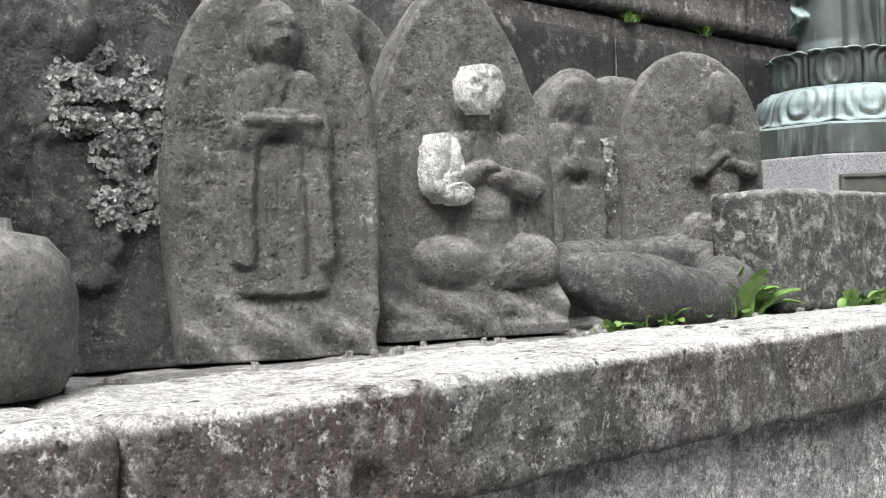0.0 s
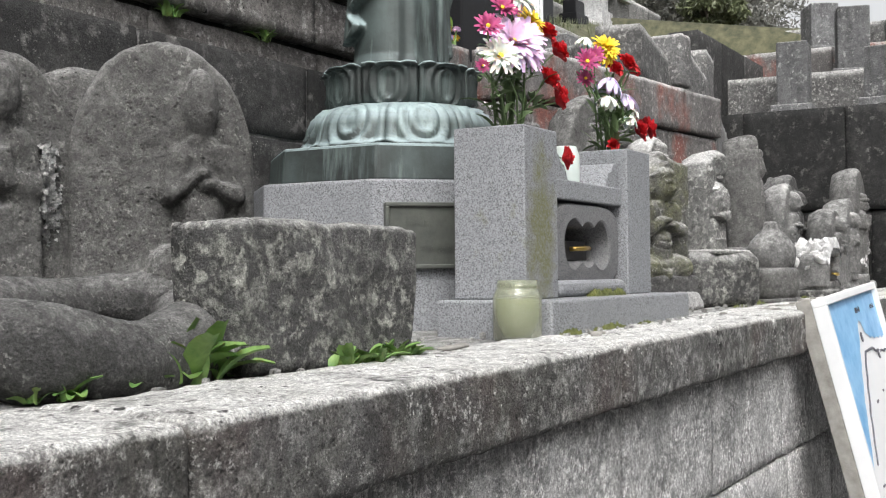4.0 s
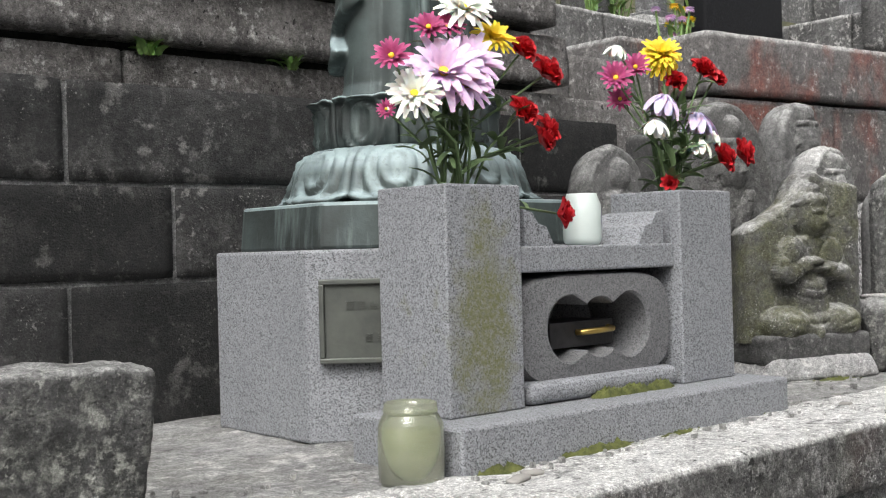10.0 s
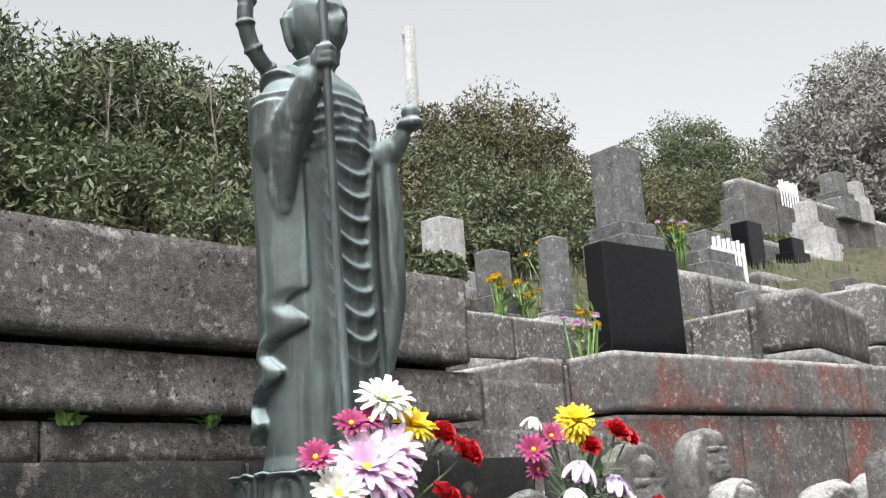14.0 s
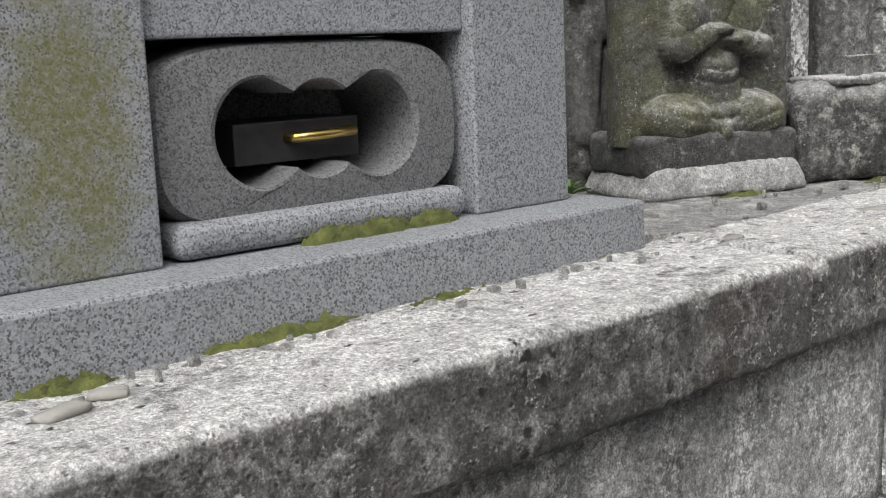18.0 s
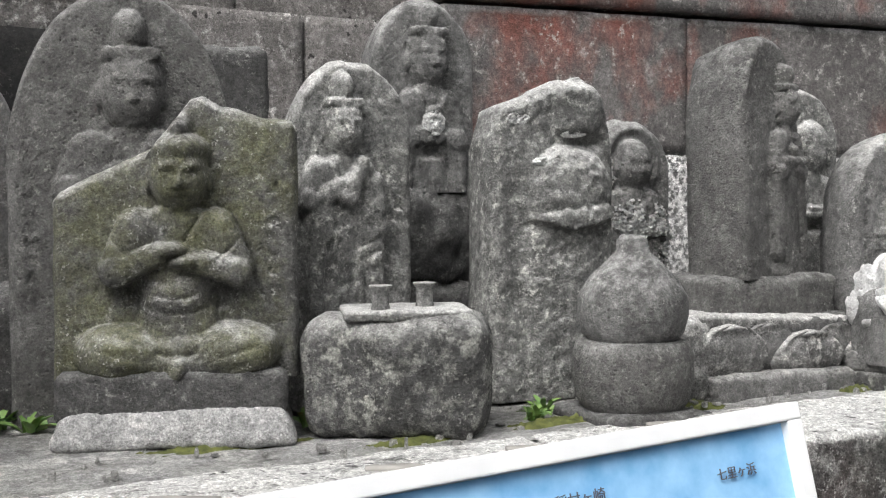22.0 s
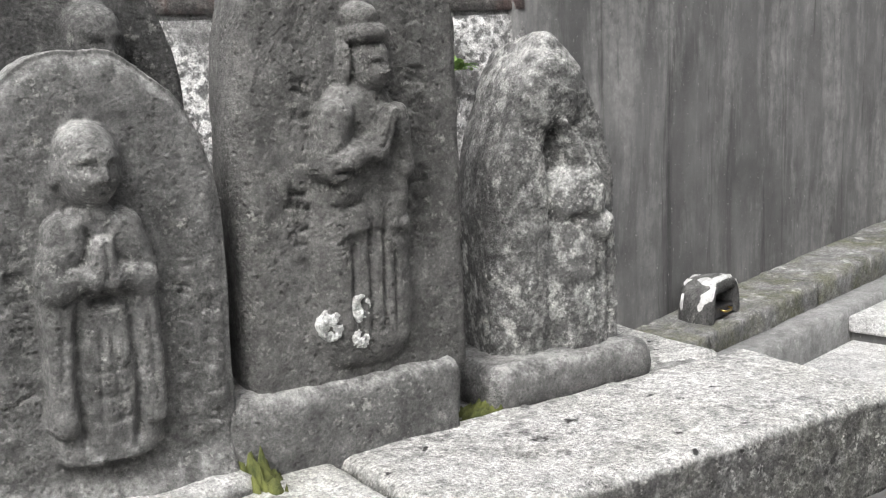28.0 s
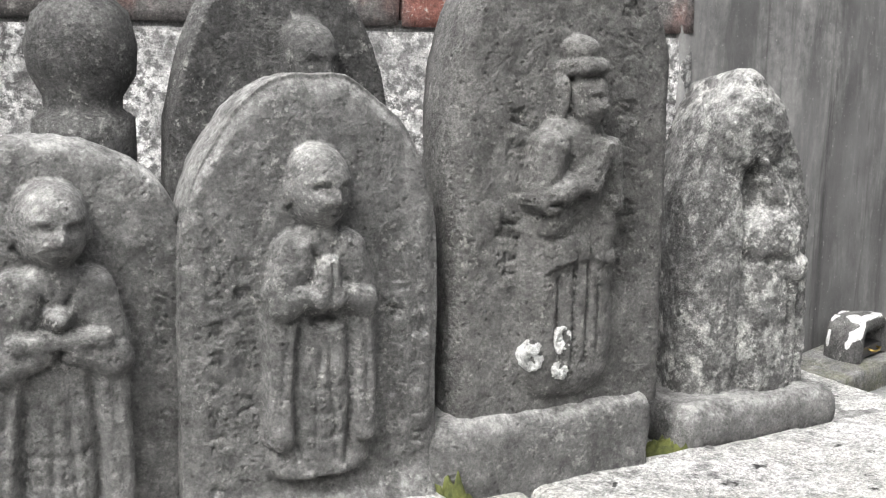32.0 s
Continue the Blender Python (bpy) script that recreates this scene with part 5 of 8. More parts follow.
def base_block(x, y, z, size, material, label, seed, yaw=0):
    ob = boulder("stone_pedestal", size, material, None, "", step=0.014, round_=0.02, amp=0.009, scale=11, seed=seed)
    ob.matrix_world = at(x, y, z, yaw)
    return tagged(ob, label, "pedestal")


base_block(3.53, 0.22, 1.19, (0.275, 0.2, 0.105), STONE, "rough stone base with pale worn edges under a deity stone", 90)
base_block(3.85, 0.24, 1.2, (0.255, 0.2, 0.06), STONE, "low speckled stone base under the eroded statue", 91)
base_block(3.27, 0.2, 1.185, (0.27, 0.22, 0.045), STONE_PALE, "low stone base under the praying monk", 92)

# broken slab
dark = boulder("stone_block", (0.17, 0.16, 0.2), STONE_DARK, None, "", step=0.02, round_=0.02, amp=0.008, seed=94)
dark.matrix_world = at(1.66, 1.05, 1.68)
tagged(dark, "small dark squared stone on the rear wall ledge", "stone block")

# ---- the bronze figure on its granite base ----
AX, AY = 0.385, 0.75


def prism(sides, r0, r1, z0, z1, bevel=0.006, turn=22.5):
    bm = bmesh.new()
    bmesh.ops.create_cone(bm, cap_ends=True, segments=sides, radius1=r0, radius2=r1, depth=z1 - z0, matrix=Matrix.Translation((0, 0, (z0 + z1) / 2)) @ pose(0, 0, 0, 0, 0, turn))
    bmesh.ops.bevel(bm, geom=bm.edges[:], offset=bevel, segments=2, affect="EDGES", profile=0.5)
    return bm


base = empty("statue_base", pose(AX, AY, 1.18), "eight-sided grey granite base with a bronze plaque", "statue base")
part("body", prism(8, 0.42, 0.42, 0.0, 0.36), GRANITE, base)
face_r = 0.42 * math.cos(math.pi / 8)
plaque = part("plaque", block(-0.135, 0.075, -0.006, 0.012, 0.15, 0.305, 0.004), PLAQUE, base, "dull bronze plaque with a raised rim and faint characters")
plaque.matrix_local = pose(0, 0, 0, 0, 0, -45) @ pose(0, -face_r - 0.006, 0)
for x0, x1, z0, z1 in ((-0.135, 0.075, 0.295, 0.305), (-0.135, 0.075, 0.15, 0.16), (-0.135, -0.125, 0.16, 0.295), (0.065, 0.075, 0.16, 0.295)):
    part("rim", block(x0, x1, -0.014, -0.0065, z0, z1, 0.002), PLAQUE, plaque)
rnd = random.Random(5)
for row, n, x in ((0.25, 3, -0.085), (0.19, 5, -0.05)):
    for k in range(n):
        for j in range(4):
            part("character_stroke", block(x + 0.022 * k, x + 0.022 * k + rnd.uniform(0.008, 0.016), -0.0085, -0.0065, row + 0.004 * j, row + 0.004 * j + 0.002, 0), PLAQUE, plaque)

lotus = empty("bronze_statue_stand", pose(AX, AY, 1.54) @ Matrix.Diagonal((1, 1, 0.91, 1)), "verdigris bronze stand of lotus petals on an octagonal plinth", "statue stand")
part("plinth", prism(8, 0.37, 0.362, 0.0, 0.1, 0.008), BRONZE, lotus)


def petal_ring(count, prof, turn=0.0, lift=0.006):
    """Overlapping lobed petals round the axis along a (radius, height) profile, each with a raised rim and a ribbed middle."""
    rs, zs = [q[0] for q in prof], [q[1] for q in prof]
    verts, faces = [], []
    for k in range(count):
        a0 = 2 * math.pi * (k + turn) / count
        half = math.pi / count * 1.04
        nu, nv = 22, 16
        b = len(verts)
        for i in range(nu + 1):
            u = -1 + 2 * i / nu
            for j in range(nv + 1):
                v = j / nv * (1 - 0.13 * abs(u) ** 3)
                at_ = v * (len(prof) - 1)
                r, z = np.interp(at_, range(len(prof)), rs), np.interp(at_, range(len(prof)), zs)
                rim = math.exp(-(((abs(u) - 0.86) / 0.08) ** 2)) + math.exp(-(((v - 0.96) / 0.05) ** 2))
                lobe = math.exp(-(((math.hypot(u / 0.6, (v - 0.5) / 0.46) - 1) / 0.1) ** 2)) + 0.7 * math.exp(-(((math.hypot(u / 0.3, (v - 0.48) / 0.28) - 1) / 0.18) ** 2))
                r += lift * (1 - u * u) + 0.011 * rim + 0.016 * lobe - 0.012 * max(0.0, abs(u) - 0.93) * 14
                a = a0 + u * half
                verts.append((r * math.cos(a), r * math.sin(a), z))
        for i in range(nu):
            for j in range(nv):
                p = b + i * (nv + 1) + j
                faces.append((p, p + nv + 1, p + nv + 2, p + 1))
    return verts, faces


v, f = lathe([(0.18, 0.214), (0.198, 0.217), (0.202, 0.223), (0.197, 0.23), (0.18, 0.232)], 64)
mesh_ob("collar", v, f, BRONZE, lotus)
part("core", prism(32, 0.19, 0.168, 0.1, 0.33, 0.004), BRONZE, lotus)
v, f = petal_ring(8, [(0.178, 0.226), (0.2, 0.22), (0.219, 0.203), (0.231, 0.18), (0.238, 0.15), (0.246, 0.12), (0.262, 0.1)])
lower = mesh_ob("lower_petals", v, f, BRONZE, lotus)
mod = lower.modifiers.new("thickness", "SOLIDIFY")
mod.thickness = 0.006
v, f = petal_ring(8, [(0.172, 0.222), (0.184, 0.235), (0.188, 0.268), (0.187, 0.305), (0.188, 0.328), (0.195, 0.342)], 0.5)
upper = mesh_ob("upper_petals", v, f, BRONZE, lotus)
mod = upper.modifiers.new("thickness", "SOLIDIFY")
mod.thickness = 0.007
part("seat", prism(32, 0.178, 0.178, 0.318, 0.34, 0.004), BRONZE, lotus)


def sheet(rows, thick):
    """A hanging fold of cloth: rows of points from top to bottom, made solid."""
    n, m = len(rows), len(rows[0])
    front = [Vector(q) for row in rows for q in row]
    back = [q + Vector((0, thick, 0)) for q in front]
    faces = []
    for i in range(n - 1):
        for j in range(m - 1):
            a = i * m + j
            faces += [(a, a + 1, a + m + 1, a + m), (n * m + a, n * m + a + m, n * m + a + m + 1, n * m + a + 1)]
    edge = [j for j in range(m)] + [i * m + m - 1 for i in range(1, n)] + [(n - 1) * m + j for j in range(m - 2, -1, -1)] + [i * m for i in range(n - 2, 0, -1)]
    faces += [(edge[k], n * m + edge[k], n * m + edge[(k + 1) % len(edge)], edge[(k + 1) % len(edge)]) for k in range(len(edge))]
    return front + back, faces


def ball(cx, cy, cz, rx, ry, rz, n=20):
    v, f = lathe([(max(0.001, math.sin(p)), -math.cos(p)) for p in np.linspace(0.02, math.pi - 0.02, n)], n + 4)
    return [(cx + x * rx, cy + y * ry, cz + z * rz) for x, y, z in v], f


def robe_figure():
    """A standing robed monk of cast bronze with a staff, a jewel and a halo; pieces overlap and are cast into one skin."""
    keys = [(0.0, 0.16, 0.125), (0.04, 0.15, 0.12), (0.2, 0.142, 0.112), (0.5, 0.142, 0.108), (0.7, 0.15, 0.108), (0.8, 0.158, 0.106), (0.86, 0.155, 0.1), (0.9, 0.13, 0.088), (0.93, 0.09, 0.07), (0.955, 0.05, 0.05), (1.0, 0.046, 0.05)]
    n, m = 120, 150
    hs = np.linspace(0, 0.98, m)
    rx, ry = (np.interp(hs, [k[0] for k in keys], [k[c] for k in keys]) for c in (1, 2))
    verts, faces = [], []
    for h, a, b in zip(hs, rx, ry):
        for j in range(n):
            t = 2 * math.pi * j / n
            front = (t - 1.5 * math.pi + math.pi) % (2 * math.pi) - math.pi - 0.12
            fall = math.exp(-((front / 0.7) ** 4)) * min(1, max(0, (h - 0.2) / 0.1)) * min(1, max(0, (0.72 - h) / 0.04))
            swag = (0.5 + 0.5 * math.cos(2 * math.pi * (h - 0.16 * front * front) / 0.056)) ** 4
            pleat = 0.004 * math.cos(front * 16) * min(1, max(0, (0.24 - h) / 0.08)) * (abs(front) < 1.2)
            chest = 0.007 * math.exp(-(((h - 0.745) / 0.012) ** 2)) * (abs(front) < 0.7)
            lapel = 0.008 * math.exp(-(((abs(front) - (h - 0.76) * 3.6) / 0.09) ** 2)) * (0.74 < h < 0.93)
            ruffle = 0.006 * (0.5 + 0.5 * math.cos(2 * math.pi * (h + 0.05 * front * front) / 0.03)) ** 3 * (0.72 < h < 0.88) * (abs(front) < 0.75)
            out = 0.012 * swag * fall + pleat + chest + lapel + ruffle
            verts.append(((a + out) * math.cos(t), (b + out) * math.sin(t), h))
    for i in range(m - 1):
        faces += [(i * n + j, i * n + (j + 1) % n, (i + 1) * n + (j + 1) % n, (i + 1) * n + j) for j in range(n)]
    faces += [tuple(range(n))[::-1], tuple((m - 1) * n + j for j in range(n))]
    pieces = [(verts, faces)]

    def drape(edge, zs, wide, lift, ripple):
        """A fall of cloth lying on the body from angle edge(z) over wide radians, along heights zs."""
        rows = []
        for z in zs:
            a, b = np.interp(z, [k[0] for k in keys], [k[1] for k in keys]), np.interp(z, [k[0] for k in keys], [k[2] for k in keys])
            row = []
            for u in np.linspace(0, 1, 22):
                t = edge(z) + wide(z) * u
                o = lift(z) + ripple * math.sin(u * 9 + z * 5) * u
                row.append(((a + o) * math.cos(t), (b + o) * math.sin(t), z))
            rows.append(row)
        inner = [[(q[0] * 0.86, q[1] * 0.86, q[2]) for q in row] for row in rows]
        w = len(rows[0])
        v = [q for row in rows for q in row] + [q for row in inner for q in row]
        o = len(rows) * w
        f = []
        for i in range(len(rows) - 1):
            for j in range(w - 1):
                k = i * w + j
                f += [(k, k + 1, k + w + 1, k + w), (o + k, o + k + w, o + k + w + 1, o + k + 1)]
            f += [(i * w, i * w + w, o + i * w + w, o + i * w), (i * w + w - 1, o + i * w + w - 1, o + i * w + 2 * w - 1, i * w + 2 * w - 1)]
        last = (len(rows) - 1) * w
        f += [(j, o + j, o + j + 1, j + 1) for j in range(w - 1)] + [(last + j, last + j + 1, o + last + j + 1, o + last + j) for j in range(w - 1)]
        return v, f

    # long mantle over the right side, its inner edge falling in zigzag folds
    zig = lambda z: 0.0 if z > 0.4 else (0.4 - z) * 4.3 + 0.3 * math.sin(2 * math.pi * (0.4 - z) / 0.108)
    pieces.append(drape(lambda z: math.pi * 0.7, np.linspace(0.07, 0.86, 90), lambda z: max(0.12, 1.7 - zig(z)), lambda z: 0.018 + 0.06 * max(0, 0.3 - z), 0.008))
    pieces.append(drape(lambda z: -1.05 + 0.15 * math.sin(z * 9), np.linspace(0.05, 0.84, 40), lambda z: 1.5, lambda z: 0.016, 0.006))
    # right arm: sloping shoulder, elbow at the side, forearm up to the staff, wide sleeve hanging to a point
    pieces.append(tube([(-0.05, 0.01, 0.92), (-0.09, 0.005, 0.89), (-0.118, -0.005, 0.82), (-0.125, -0.02, 0.74), (-0.12, -0.035, 0.68)], [0.05, 0.062, 0.066, 0.066, 0.056], 20))
    pieces.append(tube([(-0.125, -0.035, 0.72), (-0.14, -0.09, 0.79), (-0.135, -0.135, 0.86), (-0.122, -0.155, 0.89)], [0.052, 0.044, 0.032, 0.02], 16))
    for k in range(9):
        q = k / 8
        x, y, z = -0.128 - 0.012 * math.sin(q * 3.1), -0.03 - 0.1 * q, 0.72 + 0.13 * q
        drop = 0.13 * (1 - q) + 0.05
        pieces.append(tube([(x, y, z), (x - 0.006, y + 0.012 * q, z - drop * 0.5), (x - 0.004, y + 0.03 * q, z - drop)], [0.036, 0.038 - 0.008 * q, 0.022], 12))
    # left arm: held forward, its long sleeve falling nearly to the hem in close folds
    pieces.append(tube([(0.05, 0.01, 0.92), (0.09, 0.0, 0.885), (0.118, -0.01, 0.81), (0.125, -0.04, 0.735), (0.135, -0.09, 0.74), (0.145, -0.13, 0.765)], [0.05, 0.06, 0.056, 0.052, 0.042, 0.028], 20))
    for k in range(5):
        q = k / 4
        x, y, z1, r = 0.118 + 0.018 * q, -0.005 - 0.1 * q, 0.1 + 0.09 * q * q, 0.038 - 0.01 * q
        pieces.append(tube([(x, y, 0.74), (x + 0.008, y, 0.58), (x + 0.006 + 0.006 * math.sin(k * 2.0), y + 0.01, 0.4), (x - 0.004, y + 0.02, z1 + 0.1), (x - 0.016, y + 0.026, z1)], [r * 0.8, r, r, r * 0.9, r * 0.35], 14))
    # hands, jewel, staff, head
    pieces.append(ball(-0.121, -0.165, 0.905, 0.027, 0.027, 0.036))
    for z in (0.89, 0.907, 0.924):
        pieces.append(tube([(-0.145, -0.17, z), (-0.122, -0.192, z + 0.004), (-0.098, -0.176, z + 0.008)], 0.0105, 8))
    pieces.append(tube([(0.145, -0.13, 0.765), (0.15, -0.155, 0.795)], [0.025, 0.02], 12))
    pieces.append(ball(0.152, -0.172, 0.81, 0.028, 0.038, 0.017))
    pieces.append(ball(0.154, -0.174, 0.838, 0.023, 0.023, 0.025))
    pieces.append(tube([(-0.098, -0.172, 0.0), (-0.115, -0.176, 0.6), (-0.122, -0.178, 0.9), (-0.134, -0.178, 1.32)], 0.011, 10))
    v, f = ball(0, -0.02, 1.07, 0.074, 0.086, 0.1, 28)
    q = []
    for x, y, z in v:
        zz = z - 1.07
        x *= 1 - 0.18 * max(0.0, -zz / 0.1)
        if y < -0.02:
            y -= 0.02 * math.exp(-((x / 0.013) ** 2) - ((zz + 0.012) / 0.026) ** 2) + 0.009 * math.exp(-((x / 0.022) ** 2) - ((zz + 0.05) / 0.01) ** 2)
            for e in (-1, 1):
                y += 0.012 * math.exp(-(((x - e * 0.03) / 0.02) ** 2) - ((zz - 0.004) / 0.013) ** 2)
                y -= 0.005 * math.exp(-(((x - e * 0.03) / 0.03) ** 2) - ((zz - 0.03) / 0.008) ** 2)
        q.append((x, y, z))
    pieces.append((q, f))
    for e in (-1, 1):
        pieces.append(tube([(e * 0.072, -0.005, 1.095), (e * 0.08, -0.002, 1.07), (e * 0.078, -0.006, 1.02), (e * 0.07, -0.01, 0.99)], [0.012, 0.017, 0.012, 0.009], 10))
    ring = [(0.142 * math.cos(t), 0.075, 1.09 + 0.142 * math.sin(t)) for t in np.linspace(0, 2 * math.pi, 49)]
    pieces.append(tube(ring, [0.021] * 49, 10))
    for k in range(14):
        t = 2 * math.pi * (k + 0.3) / 14
        pieces.append(tube([(0.142 * math.cos(t + d), 0.075, 1.09 + 0.142 * math.sin(t + d)) for d in (-0.05, 0, 0.05)], [0.021, 0.028, 0.021], 10))
    pieces.append(tube([(0, 0.05, 0.92), (0, 0.075, 0.955)], 0.02, 8))
    return joined(pieces)


v, f = robe_figure()
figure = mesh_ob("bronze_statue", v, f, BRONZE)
mod = figure.modifiers.new("skin", "REMESH")
mod.mode, mod.voxel_size, mod.use_smooth_shade = "VOXEL", 0.0045, True
mod = figure.modifiers.new("soften", "SMOOTH")
mod.factor, mod.iterations = 0.5, 2
figure.matrix_world = pose(AX, AY, 1.85, 0, 0, 3) @ Matrix.Scale(0.98, 4)
tagged(figure, "tall green bronze monk statue with staff, jewel and halo ring", "statue")

# ---- the granite incense altar ----
altar = empty("incense_altar", pose(0, 0.2, 1.2), "grey granite incense altar with two square vases and a lobed burner", "altar")
part("base_slab", block(-0.055, 0.838, -0.088, 0.19, -0.03, 0.06, 0.005), GRANITE, altar)
for x, m, name in ((0.0, GRANITE_MOSS, "mossy granite vase pillar"), (0.612, GRANITE, "granite vase pillar")):
    bm = block(x, x + 0.172, 0, 0.175, 0.06, 0.44, 0.004)
    top = [fc for fc in bm.faces if fc.normal.z > 0.9 and fc.calc_area() > 0.01]
    inset = bmesh.ops.inset_region(bm, faces=top, thickness=0.04)
    for v in top[0].verts:
        v.co.z -= 0.06
    part("vase_pillar", bm, m, altar, name)
part("shelf", block(0.1725, 0.6115, 0.015, 0.185, 0.29, 0.336, 0.004), GRANITE, altar)
for x, flip in ((0.2, 1), (0.585, -1)):
    v = [(x + flip * dx, yy, z) for dx, z in ((0, 0.336), (0, 0.4), (0.02, 0.395), (0.035, 0.375), (0.055, 0.37), (0.075, 0.336)) for yy in (0.02, 0.16)]
    f = [(0, 2, 4, 6, 8, 10), (11, 9, 7, 5, 3, 1)] + [(2 * k, 2 * k + 1, 2 * k + 3, 2 * k + 2) for k in range(5)]
    mesh_ob("bracket", v, f, GRANITE, altar, smooth=False)


def lobed_burner():
    """A rounded stone front with three joined round openings through it."""
    cx, cz, step, big, mid = 0.392, 0.186, 0.078, 0.06, 0.054
    xi = (step * step - big * big + mid * mid) / (2 * step)
    zi = math.sqrt(mid * mid - xi * xi)
    a1, a0 = math.atan2(zi, xi - step), math.atan2(zi, xi)
    inner = []
    for k in range(44):
        a = a1 - 2 * a1 * k / 44
        inner.append((step + big * math.cos(a), big * math.sin(a)))
    for k in range(22):
        a = -a0 - (math.pi - 2 * a0) * k / 22
        inner.append((mid * math.cos(a), mid * math.sin(a)))
    inner += [(-x, -z) for x, z in inner]
    n = len(inner)
    outer = []
    for x, z in inner:
        a = math.atan2(z / 0.075, x / 0.15)
        c, s = math.cos(a), math.sin(a)
        outer.append((0.216 * math.copysign(abs(c) ** 0.45, c), 0.1 * math.copysign(abs(s) ** 0.5, s)))
    verts, faces = [], []
    for loop, k, y in ((outer, 1.0, 0.165), (outer, 1.0, 0.05), (outer, 0.985, 0.034), (outer, 0.95, 0.022), (inner, 1.05, 0.018), (inner, 1.0, 0.022), (inner, 0.99, 0.165)):
        verts += [(cx + x * k, y, cz + z * k) for x, z in loop]
    for r in range(6):
        faces += [(r * n + j, r * n + (j + 1) % n, (r + 1) * n + (j + 1) % n, (r + 1) * n + j) for j in range(n)]
    return verts, faces


v, f = lobed_burner()
mesh_ob("burner_front", v, f, GRANITE_DARK, altar, "granite front with a three-lobed opening", smooth=False)
part("burner_back", block(0.1725, 0.6115, 0.17, 0.188, 0.06, 0.289, 0), STEEL, altar)
part("foot_bar", block(0.19, 0.6, 0.0, 0.1, 0.061, 0.1, 0.016, 3), GRANITE, altar)
tray = part("ash_tray", block(0.30, 0.475, 0.06, 0.165, 0.148, 0.195, 0.002), STEEL, altar, "dark sheet metal ash drawer")
v, f = tube([(0.37, 0.058, 0.175), (0.372, 0.045, 0.176), (0.415, 0.04, 0.177), (0.456, 0.045, 0.178), (0.458, 0.058, 0.18)], 0.006, 10)
mesh_ob("handle", v, f, BRASS, tray, "brass bar handle")

# things on and about the altar
jar = empty("glass_jar", pose(-0.112, 0.165, 1.18), "cloudy glass jar half full of greenish water", "jar")
v, f = lathe([(0.045, 0), (0.05, 0.006), (0.051, 0.05), (0.05, 0.09), (0.044, 0.104), (0.04, 0.108), (0.041, 0.124), (0.038, 0.124), (0.037, 0.108), (0.046, 0.088), (0.047, 0.008)], 36)
mesh_ob("glass", v, f, GLASS, jar)
v, f = lathe([(0.044, 0.009), (0.0455, 0.05), (0.0455, 0.086)], 30)
mesh_ob("water", v, f, ALGAE, jar, "murky green water")
v, f = lathe([(0.0415, 0.108), (0.0425, 0.112), (0.0415, 0.116)], 30)
mesh_ob("rim_thread", v, f, GLASS, jar)

can = empty("drink_can", pose(0.44, 0.3, 1.536) @ Matrix.Scale(1.15, 4), "squat pale green can with a violet mark on the altar", "can")
v, f = lathe([(0.026, 0), (0.031, 0.006), (0.032, 0.012), (0.032, 0.066), (0.026, 0.082), (0.025, 0.086), (0.022, 0.086), (0.022, 0.083)], 32)
mesh_ob("can_body", v, f, CAN_WHITE, can)
v, f = lathe([(0.022, 0.082), (0.005, 0.0825)], 24)
mesh_ob("lid", v, f, STEEL, can)
grid = []
for i in range(9):
    for j in range(9):
        u, w = -1 + i / 4, -1 + j / 4
        a, z = radians(-40) + u * 0.38, 0.042 + w * 0.018 * math.sqrt(max(0.0, 1 - u * u * 0.9))
        grid.append((0.0325 * math.cos(a), 0.0325 * math.sin(a), z))
mesh_ob("label_mark", grid, [(i * 9 + j, (i + 1) * 9 + j, (i + 1) * 9 + j + 1, i * 9 + j + 1) for i in range(8) for j in range(8)], VIOLET, can, "violet oval mark")


def carved_block(name, x, y, z, size, material, label, category, seed, yaw=0, step=0.016, round_=0.02, amp=0.008):
    ob = boulder(name, size, material, None, "", step=step, round_=round_, amp=amp, seed=seed)
    ob.matrix_world = at(x, y, z, yaw)
    return tagged(ob, label, category)


trough = carved_block("stone_trough", -0.772, 0.21, 1.175, (0.475, 0.13, 0.225), STONE_DARKISH, "squat dark stone trough block speckled with lichen", "stone block", 101, -2, 0.01, 0.014, 0.009)
for v in trough.data.vertices:
    v.co.x *= 0.86 + 0.14 * min(1.0, v.co.z / 0.2)
loop = [(0.235 * math.cos(a) * (1 + 0.05 * math.sin(3 * a)), 0.115 * math.sin(a), 0.055 + 0.034 * math.sin(a) + 0.012 * math.sin(2 * a + 1)) for a in np.linspace(0, 2 * math.pi, 73)]
v, f = tube(loop, [0.048 - 0.012 * math.sin(a) + 0.006 * math.sin(5 * a) for a in np.linspace(0, 2 * math.pi, 73)], 30)
p = np.array([tuple(q) for q in v])
p += (0.009 * lumps(p, 20, 5) + 0.005 * lumps(p, 70, 6))[:, None] * np.array((0.6, 0.6, 1))
coil = mesh_ob("stone_ring", p, f, STONE_DARK)
coil.matrix_world = at(-1.155, 0.33, 1.2, 3)
tagged(coil, "worn dark stone ring lying behind the weeds", "stone ring")
v, f = lathe([(0.03, 0), (0.1, 0.004), (0.115, 0.03), (0.118, 0.1), (0.11, 0.14), (0.09, 0.165), (0.06, 0.172), (0.058, 0.185), (0.035, 0.186)], 40)
pot = mesh_ob("stone_pot", v, f, STONE_WARM)
pot.matrix_world = at(-2.4, 0.17, 1.172) @ Matrix.Diagonal((1, 1, 0.92, 1))
tagged(pot, "smooth brown rounded stone jar at the end of the row", "stone jar")

